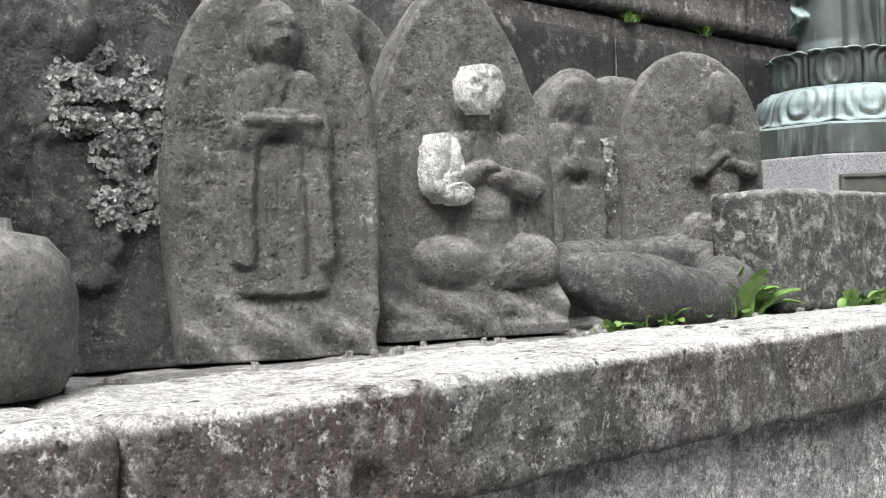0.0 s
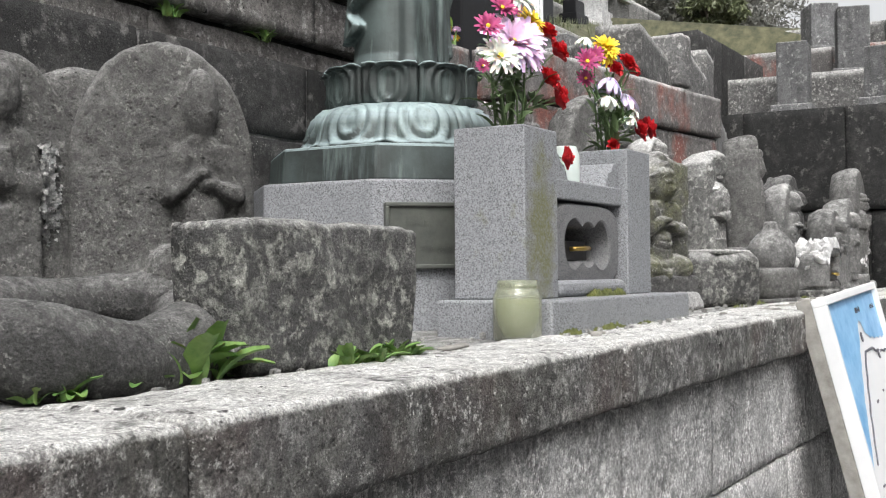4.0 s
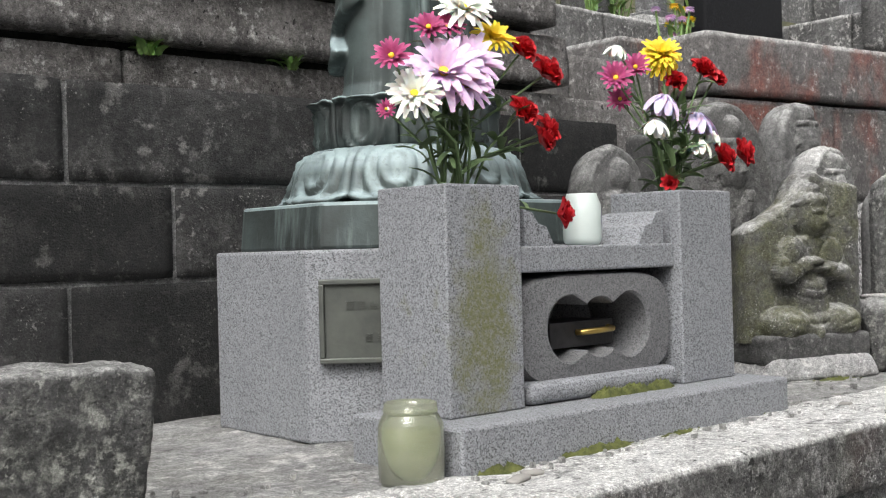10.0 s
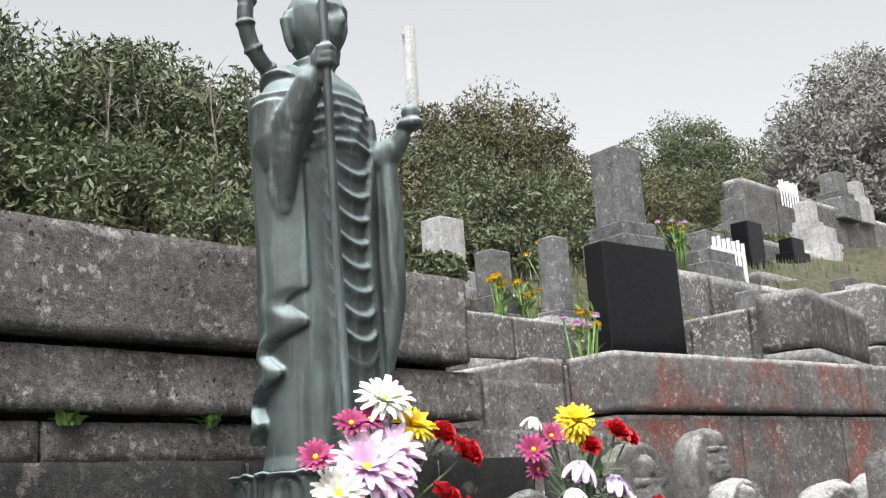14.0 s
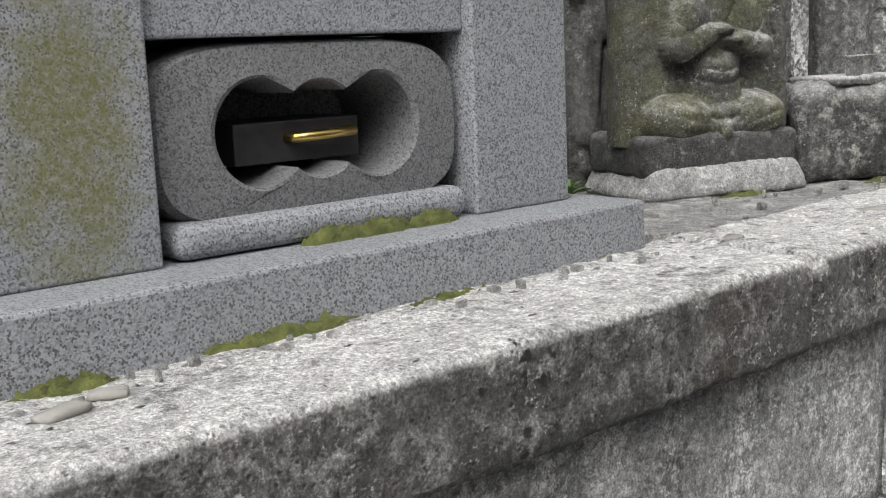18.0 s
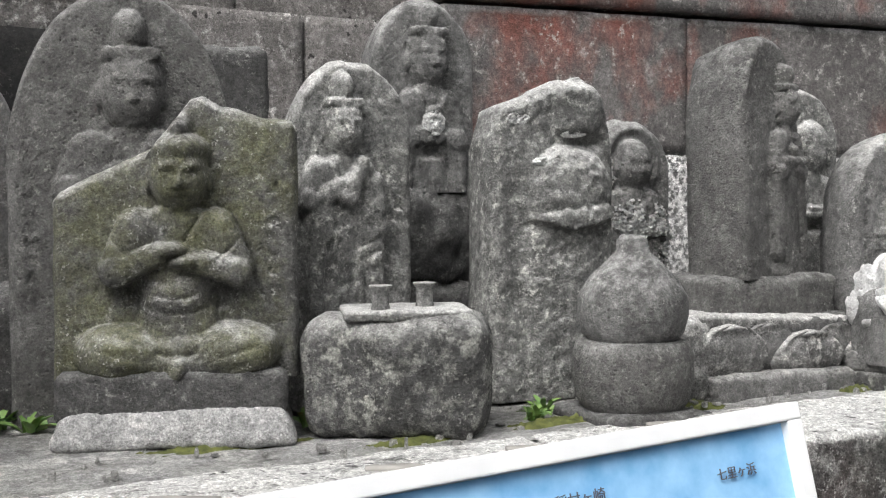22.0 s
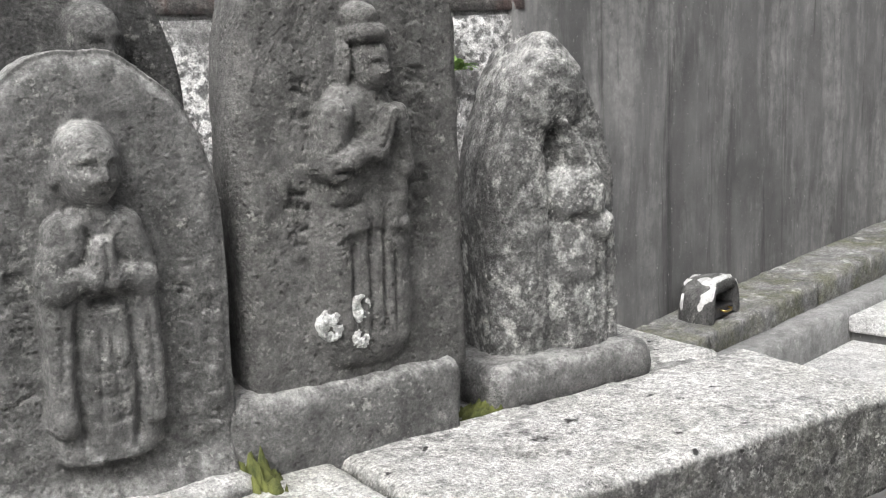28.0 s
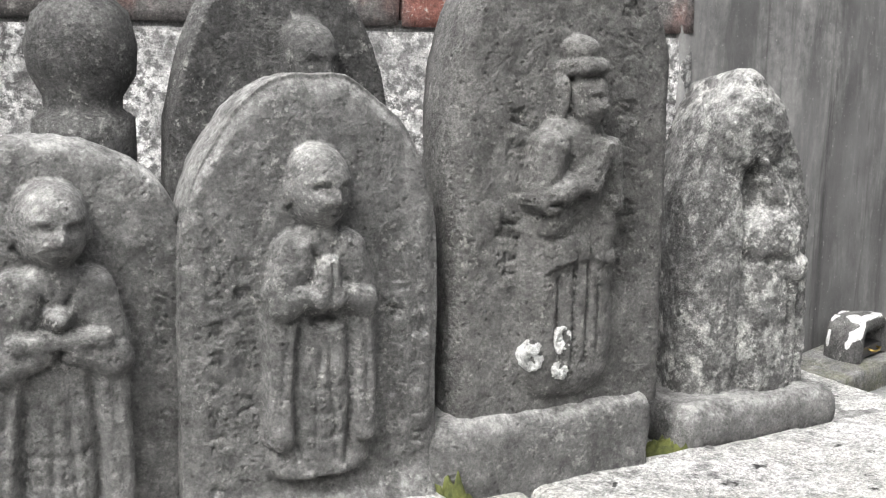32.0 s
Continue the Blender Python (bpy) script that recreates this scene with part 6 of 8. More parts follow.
# plinths and offerings right of the altar
lot2 = empty("lotus_plinth", pose(1.396, 0.44, 1.2, 0, 0, -18), "mossy stone lotus plinth bedded in pale mortar", "plinth")
p, f = rough_box((0.32, 0.2, 0.065), 0.008, 0.02, 0.008, 16, 110)
p[:, :2] *= 1 + (0.17 * np.clip(1 - p[:, 2] / 0.065, 0, 1) + 0.02 * lumps(p, 22, 19))[:, None]
part("mortar_bed", welded(p, f), MORTAR, lot2, "rough pale mortar bed", True).location = (0, -0.0, -0.012)
part("petal_block", welded(*rough_box((0.34, 0.19, 0.075), 0.009, 0.016, 0.006, 12, 111)), STONE_DARK, lot2, "", True).location = (0, 0, 0.03)
LOT2 = lot2

off = carved_block("offering_stone", 1.712, 0.305, 1.185, (0.285, 0.18, 0.195), STONE_DARKISH, "chunky rounded offering stone crusted with lichen", "stone block", 112, -33, 0.011, 0.045, 0.014)
slab = carved_block("offering_slab", 1.722, 0.3, 1.372, (0.2, 0.15, 0.018), STONE_PALE, "thin flat stone slab on the offering stone", "stone slab", 113, -20, 0.012, 0.006, 0.003)
for x, y in ((1.666, 0.268), (1.754, 0.292)):
    v, f = lathe([(0.014, 0), (0.015, 0.003), (0.013, 0.01), (0.0135, 0.03), (0.018, 0.036), (0.018, 0.039), (0.011, 0.039), (0.011, 0.02)], 24)
    cup = mesh_ob("offering_cup", v, f, STONE_PALE)
    cup.matrix_world = at(x, y, 1.388)
    tagged(cup, "small grey ceramic cup with a flat rim", "cup", "cups on the offering stone")

onion = empty("stupa_finial", pose(2.096, 0.205, 1.185), "onion-shaped stone stupa top on a round drum", "stone finial")
prof = [(0.082, -0.03), (0.086, -0.005), (0.09, 0.0), (0.1, 0.012), (0.108, 0.05), (0.108, 0.085), (0.1, 0.108), (0.08, 0.112)]
part("plate", welded(*rough_box((0.2, 0.2, 0.03), 0.02, 0.015, 0.008, 9, 121)), STONE_DARK, onion, "", True)
v, f = lathe([(r * 0.93, z + 0.03) for r, z in prof], 48)
p = np.array(v); p += (0.004 * lumps(p, 20, 6))[:, None]
mesh_ob("drum", p, f, STONE_WARM, onion)
prof = [(0.072, -0.008), (0.09, 0.014), (0.099, 0.045), (0.097, 0.075), (0.078, 0.104), (0.048, 0.132), (0.03, 0.15), (0.026, 0.168), (0.021, 0.175), (0.004, 0.177)]
v, f = lathe([(r * 0.93, z + 0.138) for r, z in prof], 48)
p = np.array(v); p += (0.004 * lumps(p, 20, 7))[:, None]
mesh_ob("bulb", p, f, STONE, onion)

onion2 = empty("stupa_finial", pose(3.13, 0.46, 1.19) @ Matrix.Diagonal((0.82, 0.82, 0.945, 1)), "dark worn stupa finial in the rear row", "stone finial")
v, f = lathe([(0.08, 0), (0.08, 0.3), (0.05, 0.31), (0.064, 0.33), (0.068, 0.37), (0.066, 0.415), (0.05, 0.425), (0.052, 0.44), (0.07, 0.465), (0.073, 0.5), (0.06, 0.535), (0.03, 0.56), (0.016, 0.582), (0.004, 0.585)], 32)
p = np.array(v); p += (0.006 * lumps(p, 15, 8))[:, None]
mesh_ob("shaft", p, f, STONE_DARK, onion2)

lp = empty("lotus_plinth", pose(2.5, 0.35, 1.195, 0, 0, -4), "broad stone lotus plinth with two rows of carved petals", "plinth")
part("upper_block", welded(*rough_box((0.31, 0.22, 0.1), 0.012, 0.02, 0.01, 10, 130)), STONE_WARM, lp, "", True).location = (0.035, 0.085, 0.115)
part("lower_block", welded(*rough_box((0.4, 0.3, 0.06), 0.012, 0.014, 0.01, 12, 131)), STONE, lp, "", True).location = (0.015, 0.03, -0.014)
part("middle_block", welded(*rough_box((0.4, 0.27, 0.11), 0.012, 0.022, 0.008, 10, 132)), STONE_DARK, lp, "", True).location = (0.005, 0.045, 0.03)
p, f = rough_box((0.41, 0.25, 0.026), 0.009, 0.01, 0.007, 16, 133)
p[:, 2] -= 0.05 * p[:, 0]
part("top_slab", welded(p, f), STONE_BLOOM, lp, "pale worn rim", True).location = (0.008, 0.04, 0.118)
chip = boulder("loose_stone", (0.1, 0.13, 0.165), STONE_BLOOM, None, "", step=0.009, round_=0.03, amp=0.016, scale=14, seed=134)
chip.matrix_world = at(2.275, 0.33, 1.185, 20)
tagged(chip, "rough pale-topped stone wedged beside a lotus plinth", "rock")


def carved_petal(parent, x, y, z, w, h, bulge, lean, material, seed):
    """One thick lotus petal, round-tipped, with a raised rim, bulging out of its block."""
    nu, nv, verts, faces = 20, 14, [], []
    for i in range(nu + 1):
        for j in range(nv + 1):
            u, v = -1 + 2 * i / nu, j / nv
            half = w / 2 * (0.8 + 0.2 * math.sin(v * 2.6)) * math.sqrt(max(0.0, 1 - max(0.0, (v - 0.1) / 0.9) ** 2.2))
            rise = math.sqrt(max(0.0, 1 - u * u)) * math.sin(min(1, v * 1.25 + 0.15) * math.pi / 2) * (1 - 0.25 * v)
            rim = 0.4 * math.exp(-(((abs(u) - 0.8) / 0.08) ** 2)) + 0.35 * math.exp(-(((v - 0.93) / 0.06) ** 2))
            verts.append((u * half, 0.014 - bulge * (rise + rim * rise) - lean * v, h * v + 0.002 * noise.noise((u * 4, v * 4, seed))))
    for i in range(nu):
        for j in range(nv):
            k = i * (nv + 1) + j
            faces.append((k, k + nv + 1, k + nv + 2, k + 1))
    ob = mesh_ob("lotus_petal", verts, faces, material, parent)
    ob.location = (x, y, z)
    return ob


for k in range(3):
    carved_petal(LOT2, -0.11 + 0.11 * k, -0.09, 0.034, 0.115, 0.068, 0.012, 0.008, STONE_DARK, 20 + k)
for k, (x, w, z, h) in enumerate(((-0.13, 0.2, 0.042, 0.094), (0.05, 0.2, 0.038, 0.08), (0.185, 0.12, 0.042, 0.066))):
    carved_petal(lp, x, -0.098, z, w, h, 0.042, -0.01, STONE_BLOOM, k)
for k, (x, w, z, h) in enumerate(((-0.04, 0.17, 0.055, 0.08), (0.128, 0.16, 0.055, 0.074), (-0.205, 0.1, 0.055, 0.074))):
    carved_petal(lp, x, -0.096, z, w, h, 0.024, -0.006, STONE, 5 + k)

# the crusted censer, and its small twin by the steps


def censer(m, scale, label, crust=True, bend=0.42):
    """A squat domed stone censer with a squared opening and an ash drawer, lime crust over its crown."""
    root = empty("incense_censer", m @ Matrix.Scale(scale, 4), label, "censer")
    n, tall = 64, 0.165 if crust else 0.18
    angles = np.linspace(0, math.pi, n)
    arch = lambda r, s, e, g: [(r * math.copysign(abs(math.cos(a)) ** e, math.cos(a)), s * math.sin(a) ** g) for a in angles]
    outer = [(x, z + 0.012) for x, z in arch(0.132, tall, bend, 0.72)]
    inner = [(x - 0.004, min(z + 0.036, 0.136 - 0.004 * abs(math.sin(x * 110)))) for x, z in arch(0.083, 0.115, 0.2, 0.3)]
    verts, faces = [], []
    shrunk = lambda loop, kx, kz: [(x * kx, 0.012 + (z - 0.012) * kz) for x, z in loop]
    between = [((a[0] * 0.35 + b[0] * 0.65), (a[1] * 0.35 + b[1] * 0.65)) for a, b in zip(outer, inner)]
    for loop, y in ((shrunk(outer, 0.72, 0.84), 0.16), (shrunk(outer, 0.9, 0.95), 0.13), (outer, 0.07), (outer, 0.024), (shrunk(outer, 0.985, 0.985), 0.008), (shrunk(outer, 0.93, 0.94), 0.0), (between, 0.002), (inner, 0.006), (inner, 0.14)):
        verts += [(x, y, z) for x, z in loop]
    for r in range(8):
        faces += [(r * n + j, r * n + j + 1, (r + 1) * n + j + 1, (r + 1) * n + j) for j in range(n - 1)]
    faces += [tuple(range(n))[::-1], tuple(range(8 * n, 9 * n))]
    p = np.array(verts)
    p += (0.004 * lumps(p, 16, 9) + 0.0025 * lumps(p, 55, 10))[:, None]
    mesh_ob("shell", p, faces, STONE if crust else STONE_DARK, root)
    part("foot", welded(*rough_box((0.25, 0.15, 0.04), 0.009, 0.014, 0.009, 20, 141)), STONE, root, "", True).location = (0, 0.08, -0.006 if crust else -0.026)
    if crust:
        part("base_slab", welded(*rough_box((0.275, 0.175, 0.046), 0.011, 0.016, 0.01, 20, 142)), STONE_DARKISH, root, "rough grey stone base", True).location = (0.008, 0.088, -0.046)
    tr = part("ash_tray", block(-0.084, 0.076, 0.008, 0.12, 0.037, 0.077, 0.002), STEEL, root, "dark sheet metal ash drawer")
    hv, hf = tube([(-0.034, 0.008, 0.063), (-0.036, -0.006, 0.061), (-0.018, -0.01, 0.057), (0.018, -0.01, 0.057), (0.036, -0.006, 0.061), (0.034, 0.008, 0.063)], 0.0045, 10)
    mesh_ob("handle", hv, hf, BRASS, tr, "brass bar handle")
    # thick lime crust lying over the crown in smooth lumps, worn through in places
    na, ny, cv, shown = 120, 52, [], []
    for i in range(na + 1):
        a = math.pi * (0.04 + 0.92 * i / na)
        bx, bz = 0.132 * math.copysign(abs(math.cos(a)) ** bend, math.cos(a)), tall * math.sin(a) ** 0.72
        for j in range(ny + 1):
            y = -0.004 + 0.15 * j / ny
            big = noise.noise((a * 2.3, y * 15, 2.0))
            mid = noise.noise((a * 5.5, y * 34, 4.0))
            if crust:
                cover = (bz / tall - 0.72) * 5.0 + 1.1 * big + 0.9 * mid + 0.35
                worn = min(1.0, max(0.0, (noise.noise((a * 4.2, y * 24, 9.0)) - 0.14) * 4.5)) * (y < 0.075)
            else:
                cover, worn = 2.4 * big + 1.2 * mid - 0.2 - (1.0 if j < 3 else 0.0), 0.0
            k = min(1.0, max(0.0, 0.5 + cover)) * (1 - worn)
            k = k * k * (3 - 2 * k)
            thick = (0.02 + 0.024 * mid + 0.016 * big + 0.014 * math.exp(-(((a - 1.5) / 0.5) ** 2))) if crust else 0.008
            thick += 0.007 * noise.noise((a * 15, y * 85, 6.0)) if crust else 0.0
            t = k * max(0.004, thick) * min(1.0, 0.25 + (j / 5) ** 0.6) - 0.004
            shown.append(t > -0.001)
            nx, nz = math.cos(a) * 0.9, math.sin(a)
            lip = 0.014 * max(0.0, 1 - j / 4) ** 2
            slim = 1 - max(0.0, y - 0.03) ** 1.5 * 4.2
            cv.append(((bx + nx * t) * slim, y + 0.004 * mid, bz * (1 - max(0.0, y - 0.05) * 0.7) + 0.012 + nz * t - lip))
    cf = [(i * (ny + 1) + j, i * (ny + 1) + j + 1, (i + 1) * (ny + 1) + j + 1, (i + 1) * (ny + 1) + j) for i in range(na) for j in range(ny)]
    cf = [q for q in cf if any(shown[k] for k in q)]
    mesh_ob("lime_crust", cv, cf, LIME, root, "flaking white lime crust")
    if crust:
        boulder("lime_lump", (0.036, 0.045, 0.05), LIME, root, "white lime lump", step=0.006, round_=0.016, amp=0.006, scale=26, seed=156).matrix_basis = pose(0.138, 0.04, 0.112)
    return root


censer(pose(2.755, 0.105, 1.238, 0, 0, 0), 1.0, "stone incense censer crusted with white lime, brass-handled drawer")
censer(wall_pose @ pose(0.76, -0.15, 0.893, 0, 0, 4), 0.66, "small black and white stone censer on the ledge by the steps", False, 0.6)


# ---- the map board leaning on the wall ----
board = empty("map_board", pose(1.29, -0.135, 1.207, -14, -2.6, 0), "framed blue and white map board leaning on the wall", "sign")
W, H = 0.79, 1.0
part("panel", block(0, W, -0.012, 0.0, -H, 0, 0), MAP_WHITE, board, "white printed map sheet")
for x0, x1, z0, z1 in ((-0.026, W + 0.026, 0.0, 0.024), (-0.026, 0.0, -H, 0.0), (W, W + 0.026, -H, 0.0)):
    part("frame_bar", block(x0, x1, -0.03, 0.012, z0, z1, 0.003), WHITE_PAINT, board)
part("side_board", block(-0.028, 0.0, 0.0125, 0.055, -H, 0.03, 0.002), OLD_WOOD, board, "weathered wooden edge")
keys_x, keys_z = [0.0, 0.1, 0.2, 0.28, 0.34, 0.385, 0.41, 0.437, 0.46, 0.49, 0.53, 0.64, 0.8], [-0.62, -0.46, -0.32, -0.23, -0.17, -0.125, -0.09, -0.078, -0.095, -0.125, -0.145, -0.16, -0.17]
coast = [(W * k / 60, float(np.interp(W * k / 60, keys_x, keys_z)) + 0.004 * math.sin(k * 1.3)) for k in range(61)]
bm = bmesh.new()
upper, lower = [bm.verts.new((x, -0.0145, -0.002)) for x, z in coast], [bm.verts.new((x, -0.0145, z)) for x, z in coast]
for k in range(len(coast) - 1):
    bm.faces.new((lower[k], lower[k + 1], upper[k + 1], upper[k]))
part("sea_print", bm, MAP_BLUE, board, "faded blue printed sea")
v, f = tube([(x + 0.03, -0.0135, min(z - 0.05, -0.185)) for x, z in coast[8:56]], 0.004, 4)
mesh_ob("road_line", v, f, INK, board)


def writing(text, x, z, size, parent, material):
    c = bpy.data.curves.new("writing", "FONT")
    c.body, c.size, c.align_x = text, size, "LEFT"
    c.extrude = 0.0006
    c.materials.append(material)
    ob = new("writing", c)
    ob.parent = parent
    ob.matrix_local = pose(x, -0.0185, z, 90)
    return ob


writing("稲村ヶ崎", 0.405, -0.055, 0.019, board, INK)
writing("七里ヶ浜", 0.66, -0.06, 0.017, board, INK)
for x, z in ((0.42, -0.136), (0.62, -0.214)):
    v, f = lathe([(0.0165, 0), (0.0165, 0.002)], 24)
    ob = mesh_ob("parking_mark", v, f, INK, board, smooth=False)
    ob.matrix_local = pose(x, -0.0135, z, 90)
    writing("P", x - 0.007, z - 0.009, 0.027, board, MAP_WHITE)
rnd = random.Random(9)
for k in range(26):
    x, z = rnd.uniform(0.05, W - 0.08), rnd.uniform(-0.95, -0.3)
    part("print_bar", block(x, x + rnd.uniform(0.012, 0.035), -0.0138, -0.0125, z, z + 0.007, 0), INK, board)


# ---- flowers in the altar vases ----
def petal(length, width, droop, base=0.15, curl=0.0):
    """One thin petal along +x, rising then drooping; two strips of quads."""
    verts, faces, n = [], [], 5
    for i in range(n + 1):
        v = i / n
        half = width / 2 * (base + (1 - base) * math.sin(math.pi * min(1.0, 0.12 + 0.83 * v)) ** 0.7)
        x, z = length * v, length * (0.45 * v - droop * v * v)
        verts += [(x, -half, z + curl * half), (x, 0, z), (x, half, z + curl * half)]
    for i in range(n):
        a = 3 * i
        faces += [(a, a + 1, a + 4, a + 3), (a + 1, a + 2, a + 5, a + 4)]
    return verts, faces


def ring_of(count, length, width, droop, rise, seed, curl=0.3):
    rnd, pieces = random.Random(seed), []
    for k in range(count):
        v, f = petal(length * rnd.uniform(0.85, 1.1), width, droop + rnd.uniform(-0.08, 0.08), 0.2, curl)
        m = pose(0, 0, 0, 0, 0, 360 * (k + rnd.uniform(-0.2, 0.2)) / count) @ pose(0.003, 0, 0, 0, -rise + rnd.uniform(-8, 8), 0)
        pieces.append(([m @ Vector(q) for q in v], f))
    return joined(pieces)


def bloom(kind, r, seed):
    if kind == "daisy":
        return joined([ring_of(17, r, r * 0.24, 0.5, 6, seed), ring_of(15, r * 0.9, r * 0.24, 0.42, 24, seed + 1), ring_of(11, r * 0.7, r * 0.22, 0.3, 45, seed + 2)])
    if kind == "pompon":
        return joined([ring_of(20, r, r * 0.3, 0.75, a, seed + a, 0.5) for a in (-10, 12, 32, 52)] + [ring_of(10, r * 0.8, r * 0.3, 0.6, 72, seed + 9, 0.5)])
    if kind == "carnation":
        return joined([ring_of(9, r, r * 0.75, 0.25, a, seed + a, 0.9) for a in (8, 30, 52, 72)])
    if kind == "aster":
        return joined([ring_of(15, r, r * 0.26, 0.3, 12, seed), ring_of(13, r * 0.85, r * 0.26, 0.25, 34, seed + 1)])
    return joined([ring_of(10, r, r * 0.4, 0.3, -58, seed, 0.4), ring_of(8, r * 0.9, r * 0.4, 0.2, -75, seed + 1, 0.4)])


def leaf_blade(length, width, droop, seed):
    v, f = petal(length, width, droop, 0.1, 0.35)
    return [(x, y + 0.01 * length * math.sin(x * 90 + seed), z) for x, y, z in v], f


def bouquet(x, y, z, flowers, label, seed):
    """flowers: colour, kind, radius, dx, dy, dz, with the vase mouth at the origin."""
    rnd = random.Random(seed)
    root = empty("flower_bouquet", pose(x, y, z), label, "flowers", "bouquets in the altar vases")
    stems, leaves = [], []
    for k, (colour, kind, r, dx, dy, dz) in enumerate(flowers):
        head = Vector((dx, dy, dz))
        way = (head - Vector((0, 0, -0.05))).normalized()
        bx, by = rnd.uniform(-0.03, 0.03), rnd.uniform(-0.03, 0.03)
        mid = Vector((dx * 0.35 + bx, dy * 0.35 + by, dz * 0.5))
        stems.append(tube([(bx, by, -0.055), mid, head - way * r * 0.1], [0.0028, 0.0026, 0.0022], 5))
        for j in range(4):
            t = rnd.uniform(0.15, 0.9)
            p = mid.lerp(head, max(0.0, 2 * t - 1)) if t > 0.5 else Vector((bx, by, 0.0)).lerp(mid, 2 * t)
            v, f = leaf_blade(rnd.uniform(0.03, 0.065), rnd.uniform(0.010, 0.02), 0.5, seed + j)
            m = Matrix.Translation(p) @ pose(0, 0, 0, rnd.uniform(-20, 20), rnd.uniform(-50, 10), rnd.uniform(0, 360))
            leaves.append(([m @ Vector(q) for q in v], f))
        v, f = bloom(kind, r, seed * 50 + k)
        face_way = Vector((way.x * 0.8 - 0.35, way.y * 0.8 - 0.6, way.z * 0.55)) if kind != "drooping" else Vector((0.1, -0.2, 1))
        turn = face_way.to_track_quat("Z", "Y").to_matrix().to_4x4()
        head_ob = mesh_ob("bloom", v, f, PETAL[colour], root, colour + " bloom")
        head_ob.matrix_local = Matrix.Translation(head) @ turn
        if kind in ("daisy", "aster"):
            v, f = ball(0, 0, 0.006, r * 0.16, r * 0.16, r * 0.12, 8)
            mesh_ob("flower_centre", v, f, PETAL["yellow"], head_ob, "yellow centre")
    for k in range(30):
        v, f = leaf_blade(rnd.uniform(0.04, 0.09), rnd.uniform(0.008, 0.018), rnd.uniform(0.2, 0.7), k)
        m = Matrix.Translation((rnd.gauss(0, 0.03), rnd.gauss(0, 0.03), rnd.uniform(0.0, 0.16))) @ pose(0, 0, 0, rnd.uniform(-30, 30), rnd.uniform(-75, 0), rnd.uniform(0, 360))
        leaves.append(([m @ Vector(q) for q in v], f))
    mesh_ob("greenery", *joined(stems), LEAF_DARK, root)
    mesh_ob("foliage", *joined(leaves), LEAF_DARK, root)
    return root

# blooms: colour, kind, radius, and place above the vase mouth
FLOWERS_A = (
    ("white", "daisy", 0.055, 0.035, -0.01, 0.305), ("magenta", "aster", 0.03, -0.052, -0.02, 0.262), ("magenta", "aster", 0.032, -0.14, -0.03, 0.205), ("magenta", "aster", 0.028, 0.0, -0.01, 0.27),
    ("pink", "daisy", 0.075, -0.035, -0.035, 0.185), ("pink", "daisy", 0.07, 0.03, -0.02, 0.21), ("pink", "daisy", 0.05, 0.0, -0.05, 0.165), ("white", "daisy", 0.048, -0.103, -0.04, 0.145), ("yellow", "daisy", 0.042, 0.105, -0.01, 0.262),
    ("red", "carnation", 0.03, 0.162, -0.02, 0.241), ("red", "carnation", 0.034, 0.22, -0.02, 0.206), ("red", "carnation", 0.032, 0.146, -0.03, 0.128), ("red", "carnation", 0.026, 0.187, -0.04, 0.083), ("red", "carnation", 0.03, 0.205, -0.03, 0.1), ("magenta", "aster", 0.016, -0.145, -0.02, 0.12), ("red", "carnation", 0.028, 0.24, -0.03, -0.045),
)
FLOWERS_B = (
    ("yellow", "pompon", 0.042, -0.019, 0.0, 0.275), ("white", "drooping", 0.032, -0.165, -0.01, 0.285), ("magenta", "aster", 0.034, -0.185, -0.02, 0.217), ("magenta", "aster", 0.03, -0.113, -0.01, 0.245), ("magenta", "aster", 0.026, -0.15, 0.0, 0.18),
    ("red", "carnation", 0.032, 0.106, -0.01, 0.253), ("red", "carnation", 0.026, 0.145, -0.01, 0.24), ("red", "carnation", 0.026, -0.001, -0.02, 0.22), ("lilac", "drooping", 0.055, -0.047, -0.03, 0.195), ("lilac", "drooping", 0.055, 0.064, -0.03, 0.165), ("white", "drooping", 0.04, -0.09, -0.04, 0.14),
    ("white", "drooping", 0.042, 0.052, -0.04, 0.11), ("white", "drooping", 0.035, 0.11, -0.03, 0.13), ("red", "carnation", 0.034, 0.132, -0.03, 0.07), ("red", "carnation", 0.034, 0.2, -0.03, 0.083), ("red", "carnation", 0.018, -0.04, -0.03, 0.016),
)
WEEDS = (
    (-1.06, 0.19, 0.115, 15, 1), (-1.0, 0.2, 0.08, 9, 2), (-1.27, 0.18, 0.05, 7, 3), (-1.31, 0.2, 0.04, 6, 4), (-1.16, 0.19, 0.05, 6, 16), (-0.78, 0.125, 0.05, 8, 5), (-0.72, 0.12, 0.05, 8, 6), (-0.64, 0.13, 0.055, 9, 7), (-0.59, 0.125, 0.045, 7, 8),
    (1.93, 0.25, 0.04, 8, 9), (1.96, 0.28, 0.03, 7, 10), (1.15, 0.62, 0.06, 7, 11), (1.2, 0.58, 0.05, 6, 12), (1.6, 0.4, 0.05, 8, 13), (-1.42, 0.17, 0.04, 5, 14), (2.0, 0.33, 0.03, 6, 15),
)
